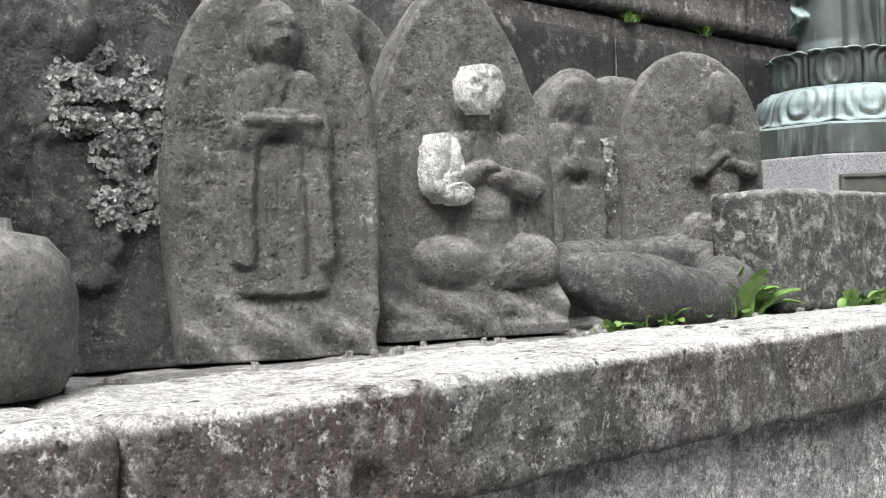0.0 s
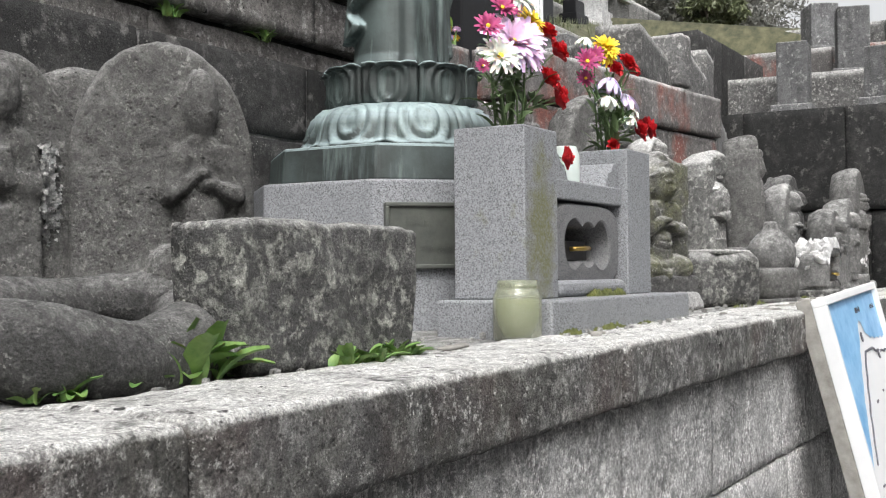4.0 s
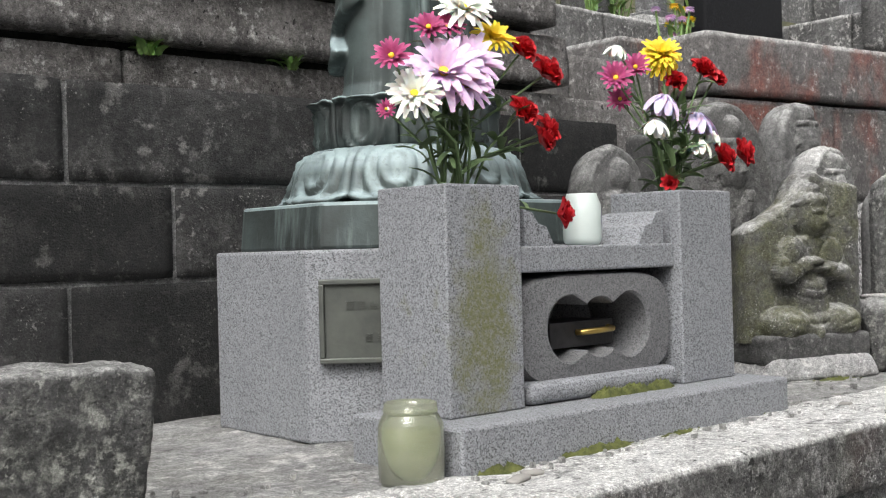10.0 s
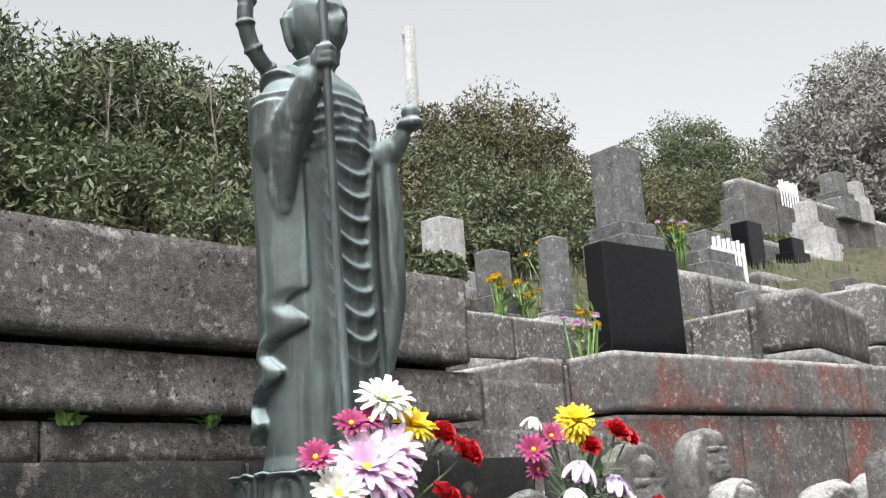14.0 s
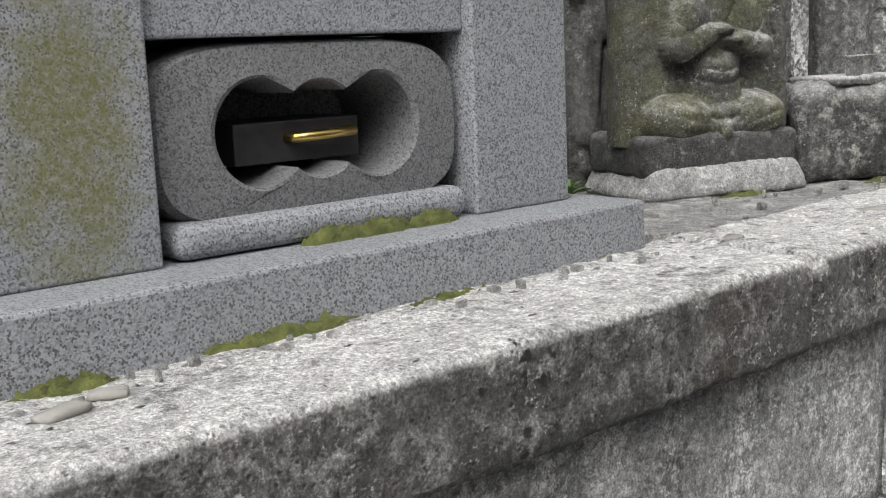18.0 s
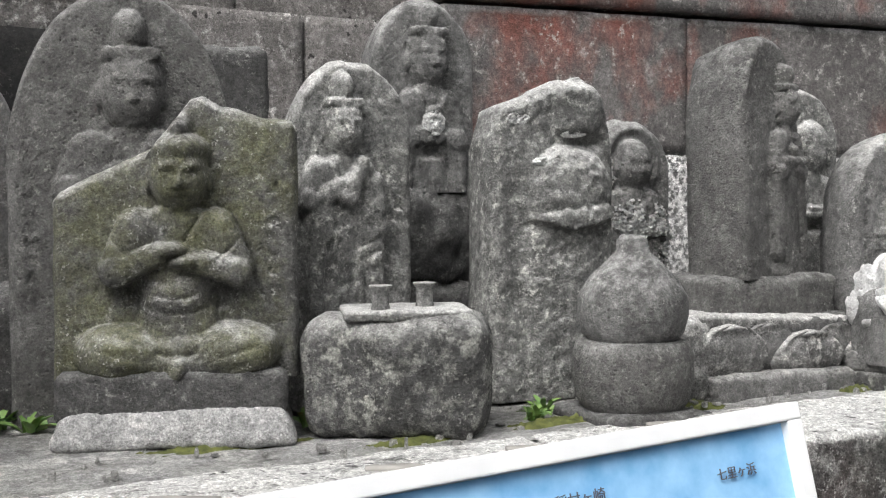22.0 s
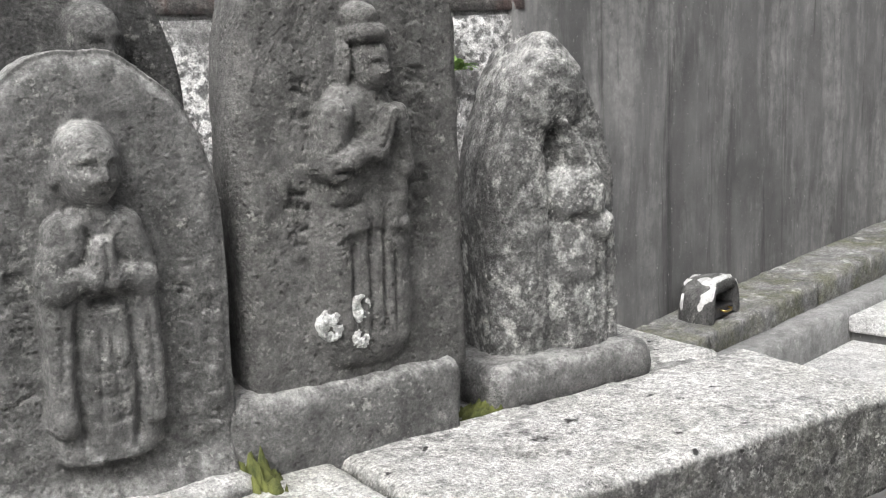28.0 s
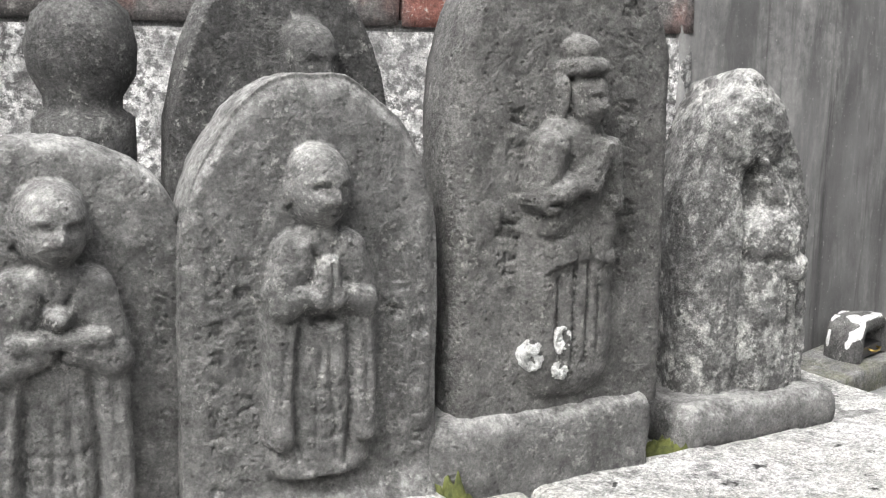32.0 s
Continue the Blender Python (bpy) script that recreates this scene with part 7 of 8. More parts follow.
MOSSES = ((3.73, 0.16, 0.1, 0.06, 0.02), (3.41, 0.17, 0.06, 0.2, 0.06), (3.3, 0.1, 0.16, 0.035, 0.012), (3.9, 0.16, 0.14, 0.05, 0.014), (3.06, 0.12, 0.2, 0.06, 0.018), (2.62, 0.2, 0.12, 0.05, 0.012), (1.96, 0.22, 0.2, 0.07, 0.012), (2.24, 0.23, 0.16, 0.05, 0.01), (0.26, 0.108, 0.24, 0.05, 0.022), (0.02, 0.105, 0.14, 0.045, 0.02), (0.47, 0.102, 0.18, 0.035, 0.016), (0.78, 0.125, 0.16, 0.055, 0.018), (1.45, 0.33, 0.3, 0.06, 0.01), (1.7, 0.21, 0.2, 0.05, 0.01), (3.0, 0.13, 0.12, 0.05, 0.012))
STICKS = ((-0.44, 0.13, 0.11, 8), (-0.02, 0.03, 0.05, 22), (0.03, 0.05, 0.035, -30), (0.95, 0.05, 0.03, 15), (1.287, 0.01, 0.09, -30), (1.575, 0.03, 0.08, -25), (1.797, 0.04, 0.08, -18), (2.07, 0.08, 0.07, -20), (2.3, 0.1, 0.06, 12))
FERN = (4.34, 1.1, 1.58)


bouquet(0.086, 0.288, 1.64, FLOWERS_A, "mixed bouquet of pink, white and red chrysanthemums and carnations", 3)
bouquet(0.698, 0.288, 1.64, FLOWERS_B, "wilting bouquet with yellow pompon, lilac and red flowers", 4)


# ---- weeds, moss, lichen ----
def weed(x, y, z, r, n, seed, label, mat_=LEAF, up=35):
    rnd, pieces = random.Random(seed), []
    root = empty("weed", pose(x, y, z), label, "weed", "weeds along the coping")
    for k in range(2 * n):
        inner = k % 2
        v, f = petal(r * rnd.uniform(0.55, 1.05) * (0.75 if inner else 1), r * rnd.uniform(0.26, 0.36), rnd.uniform(0.3, 0.65), 0.3, 0.5)
        m = pose(rnd.gauss(0, r * 0.18), rnd.gauss(0, r * 0.12), 0, 0, 0, 180 * k / n + rnd.uniform(-25, 25)) @ pose(0.004, 0, 0, rnd.uniform(-15, 15), -rnd.uniform(up - 25, up + 15) - 28 * inner, 0)
        leaf = mesh_ob("leaf", [m @ Vector(q) for q in v], f, mat_, root)
    return root


for x, y, r, n, seed in WEEDS:
    weed(x, y, bed(x) + 0.0, r, n, seed, "fresh green broad-leaved weed sprouting by the coping")


def moss_pad(x, y, z, w, d, h, seed):
    rnd = random.Random(seed)
    n, verts, faces = 22, [], []
    for i in range(n + 1):
        for j in range(n + 1):
            u, v = -1 + 2 * i / n, -1 + 2 * j / n
            e = max(0.0, 1 - (u * u + v * v) * (1.1 + 0.7 * noise.noise((u * 2.2, v * 2.2, seed)) + 0.5 * noise.noise((u * 6, v * 6, seed))))
            verts.append((u * w / 2, v * d / 2, (h + 0.008) * e**0.6 * (0.75 + 0.6 * noise.noise((u * 7, v * 7, seed))) - 0.009))
    faces = [(i * (n + 1) + j, (i + 1) * (n + 1) + j, (i + 1) * (n + 1) + j + 1, i * (n + 1) + j + 1) for i in range(n) for j in range(n)]
    ob = mesh_ob("moss", verts, faces, MOSS)
    ob.matrix_world = pose(x, y, z)
    return tagged(ob, "low cushion of olive green moss", "moss", kind="stuff")


for k, (x, y, w, d, h) in enumerate(MOSSES):
    moss_pad(x, y, bed(x) - 0.001, w, d, h, k)


def crust(name, point, w, h, seed, material, thick=0.014, label=""):
    """A lobed patch of crust lichen facing -y."""
    n, verts, faces = 40, [], []
    for i in range(13):
        t = i / 12
        for j in range(n):
            a = 2 * math.pi * j / n
            edge = 1 + 0.16 * noise.noise((math.cos(a) * 1.6, math.sin(a) * 1.6, seed)) + 0.08 * noise.noise((math.cos(a) * 6, math.sin(a) * 6, seed))
            r = math.sin(t * math.pi / 2) * edge
            q = (w / 2 * r * math.cos(a), 0, h / 2 * r * math.sin(a))
            y = -thick * (math.cos(t * math.pi / 2) ** 0.35) + 0.006 * noise.noise((q[0] * 90, q[2] * 90, seed)) * (t < 0.95) + 0.004 * noise.noise((q[0] * 260, q[2] * 260, seed))
            verts.append((q[0], y + (0.02 if t > 0.99 else 0), q[2]))
    faces = [(i * n + j, i * n + (j + 1) % n, (i + 1) * n + (j + 1) % n, (i + 1) * n + j) for i in range(12) for j in range(n)]
    ob = mesh_ob(name, verts, faces, material)
    ob.matrix_world = Matrix.Translation(point)
    return tagged(ob, label or "thick white crust of lichen on a statue", "lichen", kind="stuff")


def scales(point, w, h, count, seed, surface, label="ragged grey leafy lichen clinging to a statue", size=0.0042):
    """Leafy lichen: many small curled lobes over a patch of a carved stone (local x, z)."""
    rnd, pieces = random.Random(seed), []
    for k in range(int(count * 1.5)):
        u, v = rnd.gauss(0, 0.42), rnd.gauss(0, 0.42)
        if u * u + v * v > 1 or noise.noise((u * 3, v * 3, seed)) < -0.12:
            continue
        p = surface(point[0] + u * w / 2, point[1] + v * h / 2, rnd.uniform(0.0, 0.008))
        r = size * rnd.uniform(0.5, 1.3)
        m = Matrix.Translation(p) @ pose(0, 0, 0, rnd.uniform(-45, 45) + 90, rnd.uniform(-50, 50), rnd.uniform(-45, 45))
        ring = [(r * math.cos(a) * rnd.uniform(0.45, 1.3), r * math.sin(a) * rnd.uniform(0.45, 1.3), 0.9 * r * rnd.uniform(-0.3, 1.0)) for a in np.linspace(0, 2 * math.pi, 8)[:-1]]
        v_ = [m @ Vector((0, 0, 0)), *[m @ Vector(q) for q in ring]]
        pieces.append((v_, [(0, 1 + j, 1 + (j + 1) % 7) for j in range(7)]))
    ob = mesh_ob("lichen", *joined(pieces), LICHEN_GREY, smooth=False)
    return tagged(ob, label, "lichen", kind="stuff")


crust("lichen", on_s2(0.018, 0.366, -0.008), 0.082, 0.078, 1.0, LICHEN, 0.018)
crust("lichen", on_s2(-0.048, 0.25, 0.0), 0.07, 0.1, 5.0, LICHEN, 0.018)
crust("lichen", on_s2(-0.03, 0.212, 0.002), 0.05, 0.035, 7.0, LICHEN, 0.014)
crust("lichen", on_rd(-0.05, 0.074, -0.003), 0.026, 0.034, 2.0, LICHEN, 0.005)
crust("lichen", on_rd(-0.018, 0.088, -0.003), 0.022, 0.03, 3.0, LICHEN, 0.005)
crust("lichen", on_rd(-0.02, 0.056, -0.003), 0.02, 0.022, 4.0, LICHEN, 0.005)
crust("lichen", on_r4(0.0, 0.14, -0.004), 0.045, 0.05, 12.0, LICHEN, 0.008, "white bloom of lichen on a statue's joined palms")
for k, (x, z, w, h) in enumerate(((-0.08, 0.5, 0.05, 0.022), (-0.03, 0.425, 0.05, 0.016), (0.03, 0.475, 0.05, 0.012))):
    crust("lichen", on_r5(x, z, -0.003), w, h, 20.0 + k, LICHEN, 0.005, "white crust of lichen along a broken stone edge")
scales((0.02, 0.33), 0.17, 0.14, 2200, 11, on_l1)
scales((0.06, 0.255), 0.15, 0.11, 1900, 12, on_l1)
scales((0.04, 0.2), 0.11, 0.06, 900, 13, on_l1)
scales((0.0, 0.27), 0.22, 0.18, 3200, 14, on_r6)
scales((0.04, 0.14), 0.14, 0.2, 2200, 15, on_r6)
scales((-0.08, 0.4), 0.06, 0.12, 700, 16, on_r6)
scales((0.05, 0.27), 0.05, 0.16, 900, 17, on_s2b)


# ---- graves on the terraces above ----
def headstone(x, y, z, w, d, h, material, label, base=True, yaw=0, cap=0.0):
    root = empty("headstone", pose(x, y, z, 0, 0, yaw), label, "headstone", "graves on the terraces")
    b = 0.12 if base else 0.0
    if base:
        part("plinth", block(-w * 0.68, w * 0.68, -d * 0.68, d * 0.68, 0.0, b - 0.001, 0.01), material, root)
        part("footing", block(-w * 0.82, w * 0.82, -d * 0.82, d * 0.82, -0.35, -0.001, 0.014), material, root)
    bm = block(-w / 2, w / 2, -d / 2, d / 2, b, b + h, 0.012)
    if cap:
        for v in bm.verts:
            if v.co.z > b + h - 0.03 and abs(v.co.x) > w * 0.2:
                v.co.z -= cap
    part("shaft", bm, material, root)
    return root


headstone(4.51, 2.7, 2.328, 0.68, 0.16, 0.84, BLACK, "polished black granite grave tablet on the terrace", True, -6)
GRAVES = (
    (6.62, 4.2, 3.93, 0.3, 0.3, 0.72, GRAVE, 0.05, -8), (4.43, 4.2, 3.3, 0.24, 0.2, 0.4, GRAVE_PALE, 0.02, 0), (4.64, 3.4, 2.9, 0.16, 0.14, 0.5, GRAVE, 0, 0),
    (4.48, 3.8, 3.05, 0.2, 0.16, 0.36, GRAVE, 0.04, 0), (9.48, 4.6, 4.05, 0.45, 0.3, 0.6, BLACK, 0, 0), (7.9, 4.2, 3.85, 0.5, 0.4, 0.36, GRAVE, 0.08, 0),
    (10.44, 4.6, 4.25, 0.4, 0.25, 0.24, BLACK, 0, 0), (12.1, 5.0, 4.65, 0.45, 0.35, 0.3, GRAVE_PALE, 0, 0), (16.2, 6.6, 6.35, 0.55, 0.45, 0.55, GRAVE, 0.05, 0),
    (16.95, 6.6, 6.4, 0.4, 0.35, 0.45, GRAVE_PALE, 0.05, 0), (6.65, 3.02, 2.85, 0.45, 0.2, 0.3, GRAVE, 0.0, 0), 
    (13.0, 5.6, 5.2, 0.4, 0.3, 0.4, GRAVE_PALE, 0, 0), (11.4, 5.8, 5.0, 0.35, 0.3, 0.45, GRAVE, 0, 0),
    (9.0, 3.4, 3.3, 0.4, 0.3, 0.4, GRAVE, 0, 0), (8.2, 2.9, 3.1, 0.35, 0.3, 0.36, GRAVE_PALE, 0, 0), (10.8, 3.4, 3.5, 0.5, 0.4, 0.5, GRAVE, 0.05, 0),
)
GRAVES = tuple((x, y, z, w * k, d * k, h * k, m, cap * k, yaw) for x, y, z, w, d, h, m, cap, yaw in GRAVES for k in ((0.68,) if x > 7 else (1.0,)))
for x, y, z, w, d, h, material, cap, yaw in GRAVES:
    headstone(x, y, z, w, d, h, material, {"headstone_granite": "weathered grey granite headstone on a plinth", "pale_headstone": "pale granite headstone among the graves"}.get(material.name, "dark polished headstone among the graves"), True, yaw, cap)

plots = wall_root("wall_plots", "stepped stone kerbs and low walls of the upper grave plots")
for k, (x0, x1, y, z0, z1, material) in enumerate(((5.5, 9.6, 3.35, 3.0, 3.47, WALL_PLOT), (6.2, 9.5, 2.62, 2.4, 3.02, WALL_RED), (4.3, 5.0, 3.2, 2.3, 2.95, WALL_PLOT), (2.7, 3.3, 2.5, 2.2, 2.5, WALL_PLOT), (8.5, 13.5, 4.0, 3.4, 3.85, WALL_PLOT), (10.0, 14.5, 4.9, 4.0, 4.6, WALL_PLOT), (13.0, 19.0, 6.5, 5.4, 6.2, WALL_PLOT), (8.4, 11.0, 2.45, 2.6, 3.6, WALL_DARK), (11.0, 15.5, 2.75, 3.1, 3.75, WALL_PLOT), (3.4, 5.4, 4.05, 2.9, 3.3, WALL_PLOT))):
    course(plots, "wall_block", material, x0, x1, y, z0, z1, 0.3, (1.0, 1.3, 0.8), 200 + k, 0.008, step=0.09)

fence = empty("grave_fence", pose(8.08, 4.05, 3.8), "white painted paling fence beside a grave", "fence")
for k in range(7):
    part("paling", block(-0.255 + 0.085 * k, -0.222 + 0.085 * k, -0.012, 0.012, -0.1, 0.3 + 0.02 * (k % 2), 0.003), WHITE_PAINT, fence)
part("rail", block(-0.28, 0.33, 0.0125, 0.03, 0.18, 0.22, 0.003), WHITE_PAINT, fence)
fence2 = copy_thing(fence, pose(14.4, 6.5, 6.05))


def posy(x, y, z, colour, seed, h=0.3):
    rnd = random.Random(seed)
    root = empty("grave_flowers", pose(x, y, z), "small bunch of %s flowers standing at a grave" % colour, "flowers", "flowers at the graves")
    stems = []
    for k in range(7):
        p = (rnd.gauss(0, 0.06), rnd.gauss(0, 0.05), h * rnd.uniform(0.6, 1.05))
        stems.append(tube([(0, 0, -0.2), p], 0.006, 4))
        ob = mesh_ob("bloom", *bloom("pompon", 0.024, seed + k), PETAL[colour], root)
        ob.location = p
    for k in range(24):
        v, f = leaf_blade(0.09, 0.025, 0.4, k)
        m = Matrix.Translation((rnd.gauss(0, 0.03), rnd.gauss(0, 0.03), h * rnd.uniform(0.0, 0.8))) @ pose(0, 0, 0, 0, rnd.uniform(-70, -10), rnd.uniform(0, 360))
        stems.append(([m @ Vector(q) for q in v], f))
    mesh_ob("greenery", *joined(stems), LEAF, root)


posy(3.86, 2.6, 2.34, "yellow", 31, 0.6)
posy(3.72, 2.56, 2.34, "pink", 32, 0.42)
posy(4.3, 3.6, 3.0, "yellow", 33, 0.25)
posy(4.55, 3.6, 3.0, "yellow", 34, 0.25)
posy(5.3, 4.0, 3.5, "yellow", 35, 0.2)
posy(7.3, 4.1, 3.9, "pink", 36, 0.28)
posy(7.36, 4.08, 3.9, "yellow", 38, 0.24)
posy(0.62, 1.7, 2.4, "yellow", 37, 0.2)


# ---- trees and the far hill ----
def tree(x, y, z, height, rx, rz, leaves, material, label, seed, leaf=0.04, clumps=170, trunk=0.09):
    rnd = np.random.RandomState(seed)
    root = empty("tree", pose(x, y, z), label, "tree", "trees on the hill")
    top = height - rz
    pieces = [tube([(0, 0, -0.5), (0.1, 0, top * 0.5), (0.0, 0.1, top), (0.15, 0, height * 0.9)], [trunk, trunk * 0.8, trunk * 0.55, trunk * 0.15], 8)]
    c = rnd.normal(size=(clumps, 3))
    c = c / np.linalg.norm(c, axis=1, keepdims=True) * (rnd.uniform(0.25, 1.0, (clumps, 1)) ** 0.5) * (rx, rx, rz)
    c[:, 2] += top
    for k in range(0, clumps, 4):
        a = Vector((0.05, 0.05, top * rnd.uniform(0.3, 0.9)))
        b = Vector(c[k])
        pieces.append(tube([a, a.lerp(b, 0.5) + Vector((0, 0, 0.15)), b], [trunk * 0.35, trunk * 0.22, trunk * 0.06], 5))
    mesh_ob("trunk", *joined(pieces), BARK, root)
    per = leaves // clumps
    size = rnd.uniform(0.5, 1.2, clumps)[:, None] * rx * 0.2
    out = rnd.normal(size=(clumps * per, 3))
    out = out / np.linalg.norm(out, axis=1, keepdims=True) * rnd.uniform(0.1, 1, (clumps * per, 1)) ** 0.5
    p = np.repeat(c, per, 0) + out * np.repeat(size, per, 0) * 1.35 * (1, 1, 0.75)
    n = len(p)
    a, b = rnd.normal(size=(n, 3)), rnd.normal(size=(n, 3))
    a /= np.linalg.norm(a, axis=1, keepdims=True)
    b -= (a * b).sum(1, keepdims=True) * a
    b /= np.linalg.norm(b, axis=1, keepdims=True)
    s = leaf * rnd.uniform(0.5, 1.2, (n, 1))
    v = np.stack([p - a * s, p + b * s * 0.32, p + a * s, p - b * s * 0.32], 1).reshape(-1, 3)
    mesh_ob("crown", v, [tuple(range(4 * k, 4 * k + 4)) for k in range(n)], material, root, smooth=False)
    return root


# the farthest tree here also has haze mixed into its leaf colour
TREES = (
    (4.2, 8.0, 2.2, 1.3, 1.0, 48000, FOLIAGE), (2.5, 8.0, 2.1, 1.4, 1.0, 48000, FOLIAGE), (5.5, 8.6, 1.7, 0.8, 0.7, 14000, FOLIAGE_BROWN), (0.8, 8.6, 2.1, 1.5, 1.0, 36000, FOLIAGE), (3.4, 6.6, 1.1, 1.1, 0.55, 14000, FOLIAGE),
    (10.6, 9.2, 2.45, 1.45, 1.1, 48000, FOLIAGE_BROWN), (9.3, 8.8, 1.8, 0.9, 0.85, 14000, FOLIAGE), (12.0, 9.0, 1.7, 0.9, 0.8, 12000, FOLIAGE_BROWN), (8.2, 7.0, 1.2, 1.0, 0.6, 12000, FOLIAGE), (10.2, 7.6, 1.2, 1.0, 0.6, 12000, FOLIAGE), (12.5, 8.0, 1.2, 1.0, 0.6, 12000, FOLIAGE_BROWN), (6.6, 7.4, 1.2, 0.9, 0.6, 12000, FOLIAGE_BROWN),
    (16.3, 9.4, 2.7, 1.4, 1.25, 36000, FOLIAGE), (15.2, 9.0, 1.7, 0.9, 0.8, 10000, FOLIAGE), (18.6, 11.0, 2.0, 1.3, 0.9, 10000, FOLIAGE_HAZED),
)
TREES = tuple((x, y, h * (0.95 if x < 6 else 0.91), rx, rz * 0.95, n, m) for x, y, h, rx, rz, n, m in TREES)
for k, (x, y, h, rx, rz, count, material) in enumerate(TREES):
    tree(x, y, hill(x, y) - 0.1, h, rx, rz, count, material, "leafy evergreen tree on the slope behind the graves" if material is FOLIAGE else "browning broad-leaved tree on the slope behind the graves", 300 + k)
# distant pines; their haze is leaf colour, no mist is modelled
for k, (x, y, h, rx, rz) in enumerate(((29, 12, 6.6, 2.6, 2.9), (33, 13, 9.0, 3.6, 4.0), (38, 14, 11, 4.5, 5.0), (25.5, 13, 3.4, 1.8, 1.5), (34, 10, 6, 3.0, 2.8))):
    tree(x, y, hill(x, y) - 0.5, h, rx, rz, 34000, FOLIAGE_HAZED, "tall distant pine with haze painted into its pale leaf colour", 400 + k, 0.1, 150, 0.2)

twigs = random.Random(55)
for k in range(13):
    x, y = 0.6 + 0.34 * k + twigs.uniform(-0.15, 0.15), twigs.uniform(6.2, 7.2)
    root = empty("sapling", pose(x, y, hill(x, y) - 0.1), "slender grey-barked sapling with thin bare twigs", "sapling", "saplings on the slope")
    tall_, lean = twigs.uniform(1.1, 1.75), twigs.uniform(-0.12, 0.12)
    stem = [(lean * t + 0.03 * math.sin(7 * t + k), 0.02 * math.sin(9 * t), tall_ * t) for t in np.linspace(0, 1, 9)]
    mesh_ob("trunk", *tube(stem, [0.022 * (1 - 0.75 * t) for t in np.linspace(0, 1, 9)], 6), BARK_PALE, root)
    for q in range(12):
        a = Vector(stem[twigs.randrange(3, 9)])
        d_ = Vector((twigs.uniform(-0.3, 0.3), twigs.uniform(-0.2, 0.2), twigs.uniform(0.1, 0.35)))
        mesh_ob("twig", *tube([a, a + d_ * 0.5 + Vector((0, 0, 0.03)), a + d_], [0.006, 0.005, 0.002], 4), BARK_PALE, root)

bush = empty("clipped_shrub", pose(4.02, 3.9, 3.2), "small dark clipped shrub beside a pale stone", "shrub")
tr = np.random.RandomState(7)
p = tr.normal(size=(1800, 3))
p = p / np.linalg.norm(p, axis=1, keepdims=True) * tr.uniform(0.6, 1, (1800, 1)) * (0.22, 0.22, 0.14) + (0, 0, 0.12)
a, b = tr.normal(size=(1800, 3)) * 0.012, tr.normal(size=(1800, 3)) * 0.012
mesh_ob("crown", np.stack([p - a, p + b, p + a, p - b], 1).reshape(-1, 3), [tuple(range(4 * k, 4 * k + 4)) for k in range(1800)], FOLIAGE, bush, smooth=False)
v, f = tube([(0, 0, -0.3), (0, 0, 0.1)], 0.02, 6)
mesh_ob("stem", v, f, BARK, bush)
tree(14.6, 4.2, hill(14.6, 4.2) - 0.1, 0.95, 0.5, 0.32, 6000, FOLIAGE, "round clipped pine shrub among the graves", 450, 0.07, 70, 0.05)

# utility pole beyond the trees
pole = empty("utility_pole", pose(12.1, 12.0, 4.3), "thin pale concrete utility pole beyond the trees", "pole")
v, f = tube([(0, 0, 0), (0, 0, 5.9)], [0.15, 0.11], 12)
mesh_ob("shaft", v, f, GRAVE_PALE, pole)
for z, s in ((5.5, 1), (5.7, -1), (5.82, 1)):
    v, f = tube([(0, 0, z), (0.14 * s, 0, z), (0.14 * s, 0, z + 0.1)], [0.02, 0.02, 0.03], 8)
    mesh_ob("insulator", v, f, GRAVE_PALE, pole)

# small things on the coping
for k, (x, y, ln, yaw) in enumerate(STICKS):
    p, f = rough_box((ln, 0.022, 0.008), 0.008, 0.003, 0.002, 30, 500 + k)
    ob = part("wood_scrap", welded(p, f), OLD_WOOD, None, "", True)
    ob.matrix_world = pose(x, y, 1.187 + 0.0072 * x, 0, 0, yaw)
    tagged(ob, "weathered splinter of wood lying on the coping", "wood scrap", "wood scraps on the coping")
rnd = random.Random(77)
pieces = []
for k in range(320):
    x, y = rnd.uniform(-2.4, 4.0), 0.13 + abs(rnd.gauss(0, 0.12))
    if -0.08 < x < 0.86 and 0.1 < y < 0.42:
        y = rnd.uniform(0.05, 0.1)
    v, f = rough_box([rnd.uniform(0.004, 0.018) for _ in range(3)], 0.01, 0.004, 0.002, 60, k % 9)
    pieces.append((v + np.array((x, y, bed(x) - 0.003)), f))
grit = mesh_ob("gravel", *joined(pieces), EARTH)
tagged(grit, "scattered small stones and crumbs of mortar", "gravel", kind="stuff")

fern = weed(*FERN, 0.05, 9, 88, "small yellow-green fern growing from the rear wall", LEAF, 20)
weed(0.03, 1.24, 2.0, 0.06, 7, 89, "rank green weed rooted on the wall ledge", LEAF, 40)
weed(0.42, 1.24, 2.0, 0.05, 6, 90, "rank green weed rooted on the wall ledge", LEAF, 40)

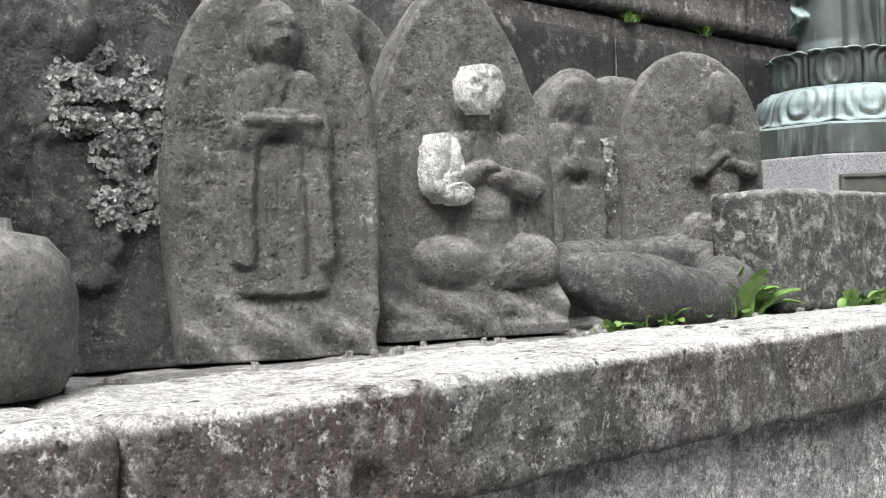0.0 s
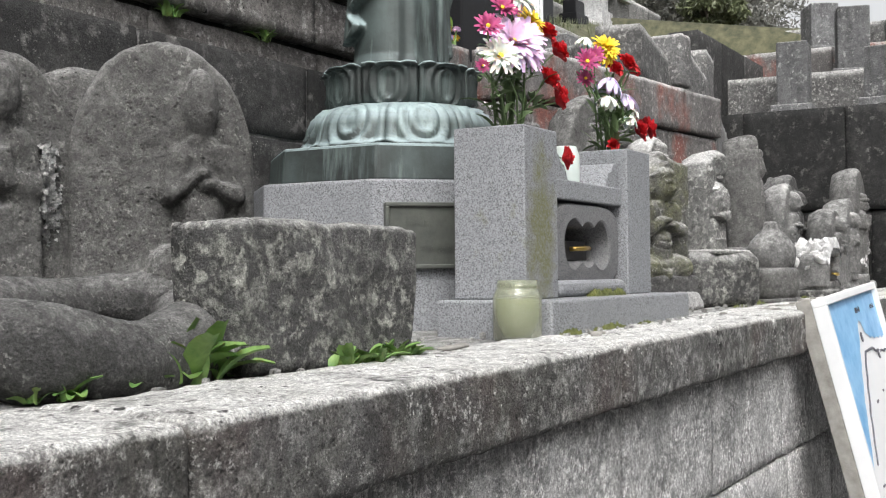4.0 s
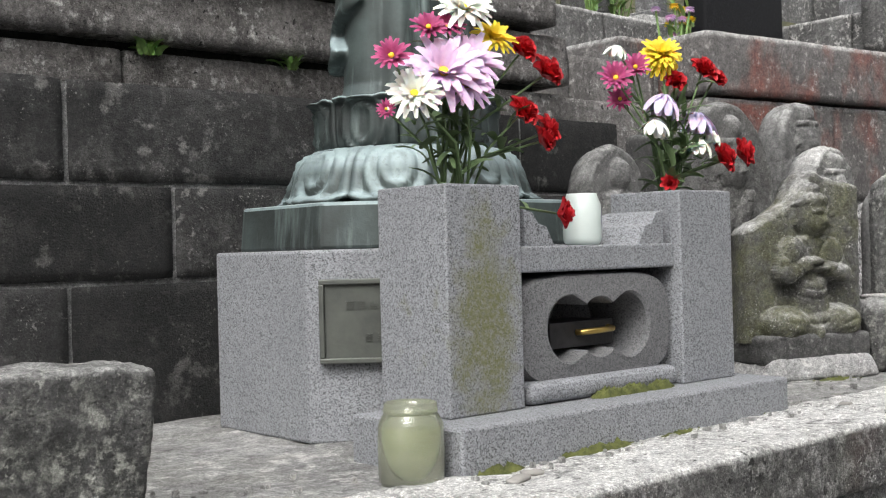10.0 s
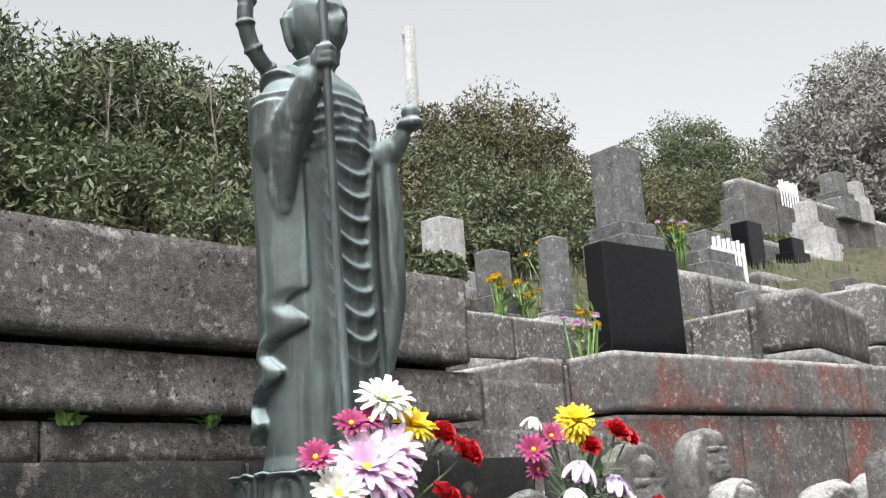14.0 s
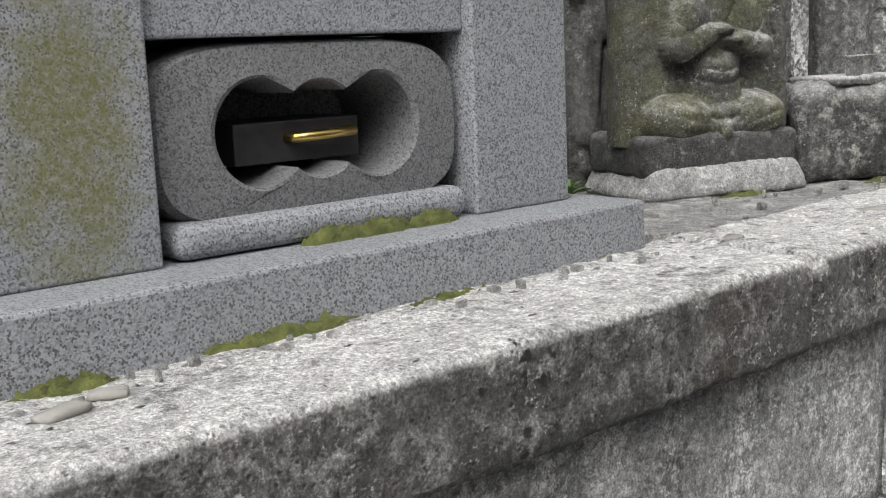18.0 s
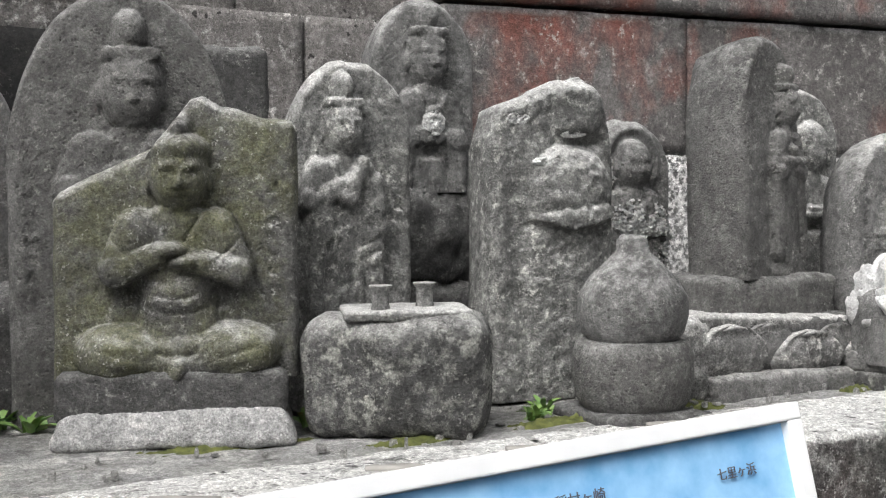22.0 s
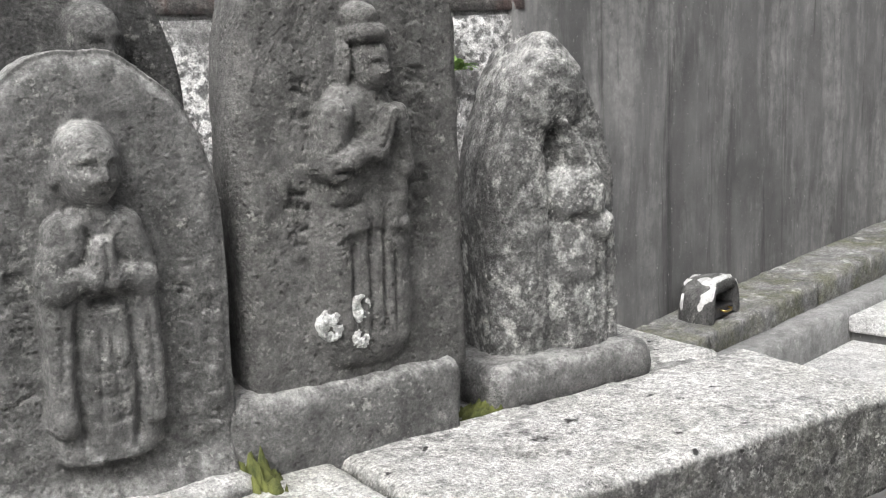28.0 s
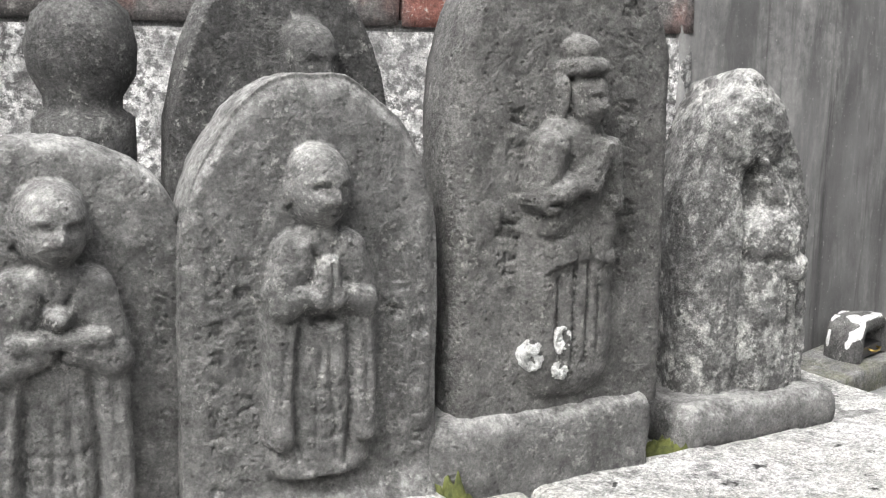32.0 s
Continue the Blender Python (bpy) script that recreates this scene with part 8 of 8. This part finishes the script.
for x, w in ((0.38, 0.09), (0.45, 0.11), (0.53, 0.09)):
    moss_pad(x, 0.196, 1.263, w, 0.03, 0.018, 60)
for k, (x, y, z, w, h, m, cap) in enumerate(((8.9, 0.9, 2.75, 0.3, 0.5, GRAVE, 0.03), (9.0, 1.7, 2.75, 0.35, 0.6, GRAVE, 0.0), (10.2, 0.2, 3.25, 0.35, 0.6, GRAVE_PALE, 0.0), (10.3, 1.4, 3.25, 0.4, 0.7, GRAVE, 0.05), (11.6, -0.6, 3.75, 0.45, 0.7, GRAVE_PALE, 0.0), (11.7, 0.8, 3.75, 0.5, 0.8, GRAVE, 0.0), (11.6, 2.0, 3.75, 0.4, 0.55, GRAVE, 0.04))):
    headstone(x, y, z, w, w * 0.8, h, m, "weathered grey granite headstone on a plinth" if m is GRAVE else "pale granite headstone among the graves", True, 5 * k, cap)

rnd = random.Random(91)
for k, (x, y, h, r) in enumerate(((4.1, 4.7, 0.55, 0.35), (5.0, 4.9, 0.6, 0.45), (5.7, 4.6, 0.5, 0.4), (6.0, 5.4, 0.7, 0.5), (7.3, 5.0, 0.5, 0.4), (8.7, 5.0, 0.5, 0.4), (9.9, 5.4, 0.45, 0.4), (11.0, 5.2, 0.4, 0.35), (3.2, 5.2, 0.6, 0.5))):
    tree(x, y, hill(x, y) - 0.1, h, r, h * 0.42, 5000, FOLIAGE, "low leafy shrub growing between the graves", 700 + k, 0.03, 40, 0.02)
blades, tips = [], np.random.RandomState(12)
for k in range(9000):
    x, y = tips.uniform(2.4, 11.0), tips.uniform(2.3, 6.5)
    if (x < 6.3 and y < 3.4) or y < 2.3 + 0.2 * (x - 4.4):
        continue
    z, a, g = hill(x, y) - 0.03, tips.uniform(0, 6.28), tips.uniform(0.05, 0.16)
    c, s = 0.006 * math.cos(a), 0.006 * math.sin(a)
    blades.append(([(x - c, y - s, z), (x + c, y + s, z), (x + s * 6, y - c * 6, z + g)], [(0, 1, 2)]))
lawn = mesh_ob("grass", *joined(blades), FOLIAGE, smooth=False)
tagged(lawn, "rough grass tufts between the graves", "grass", kind="stuff")
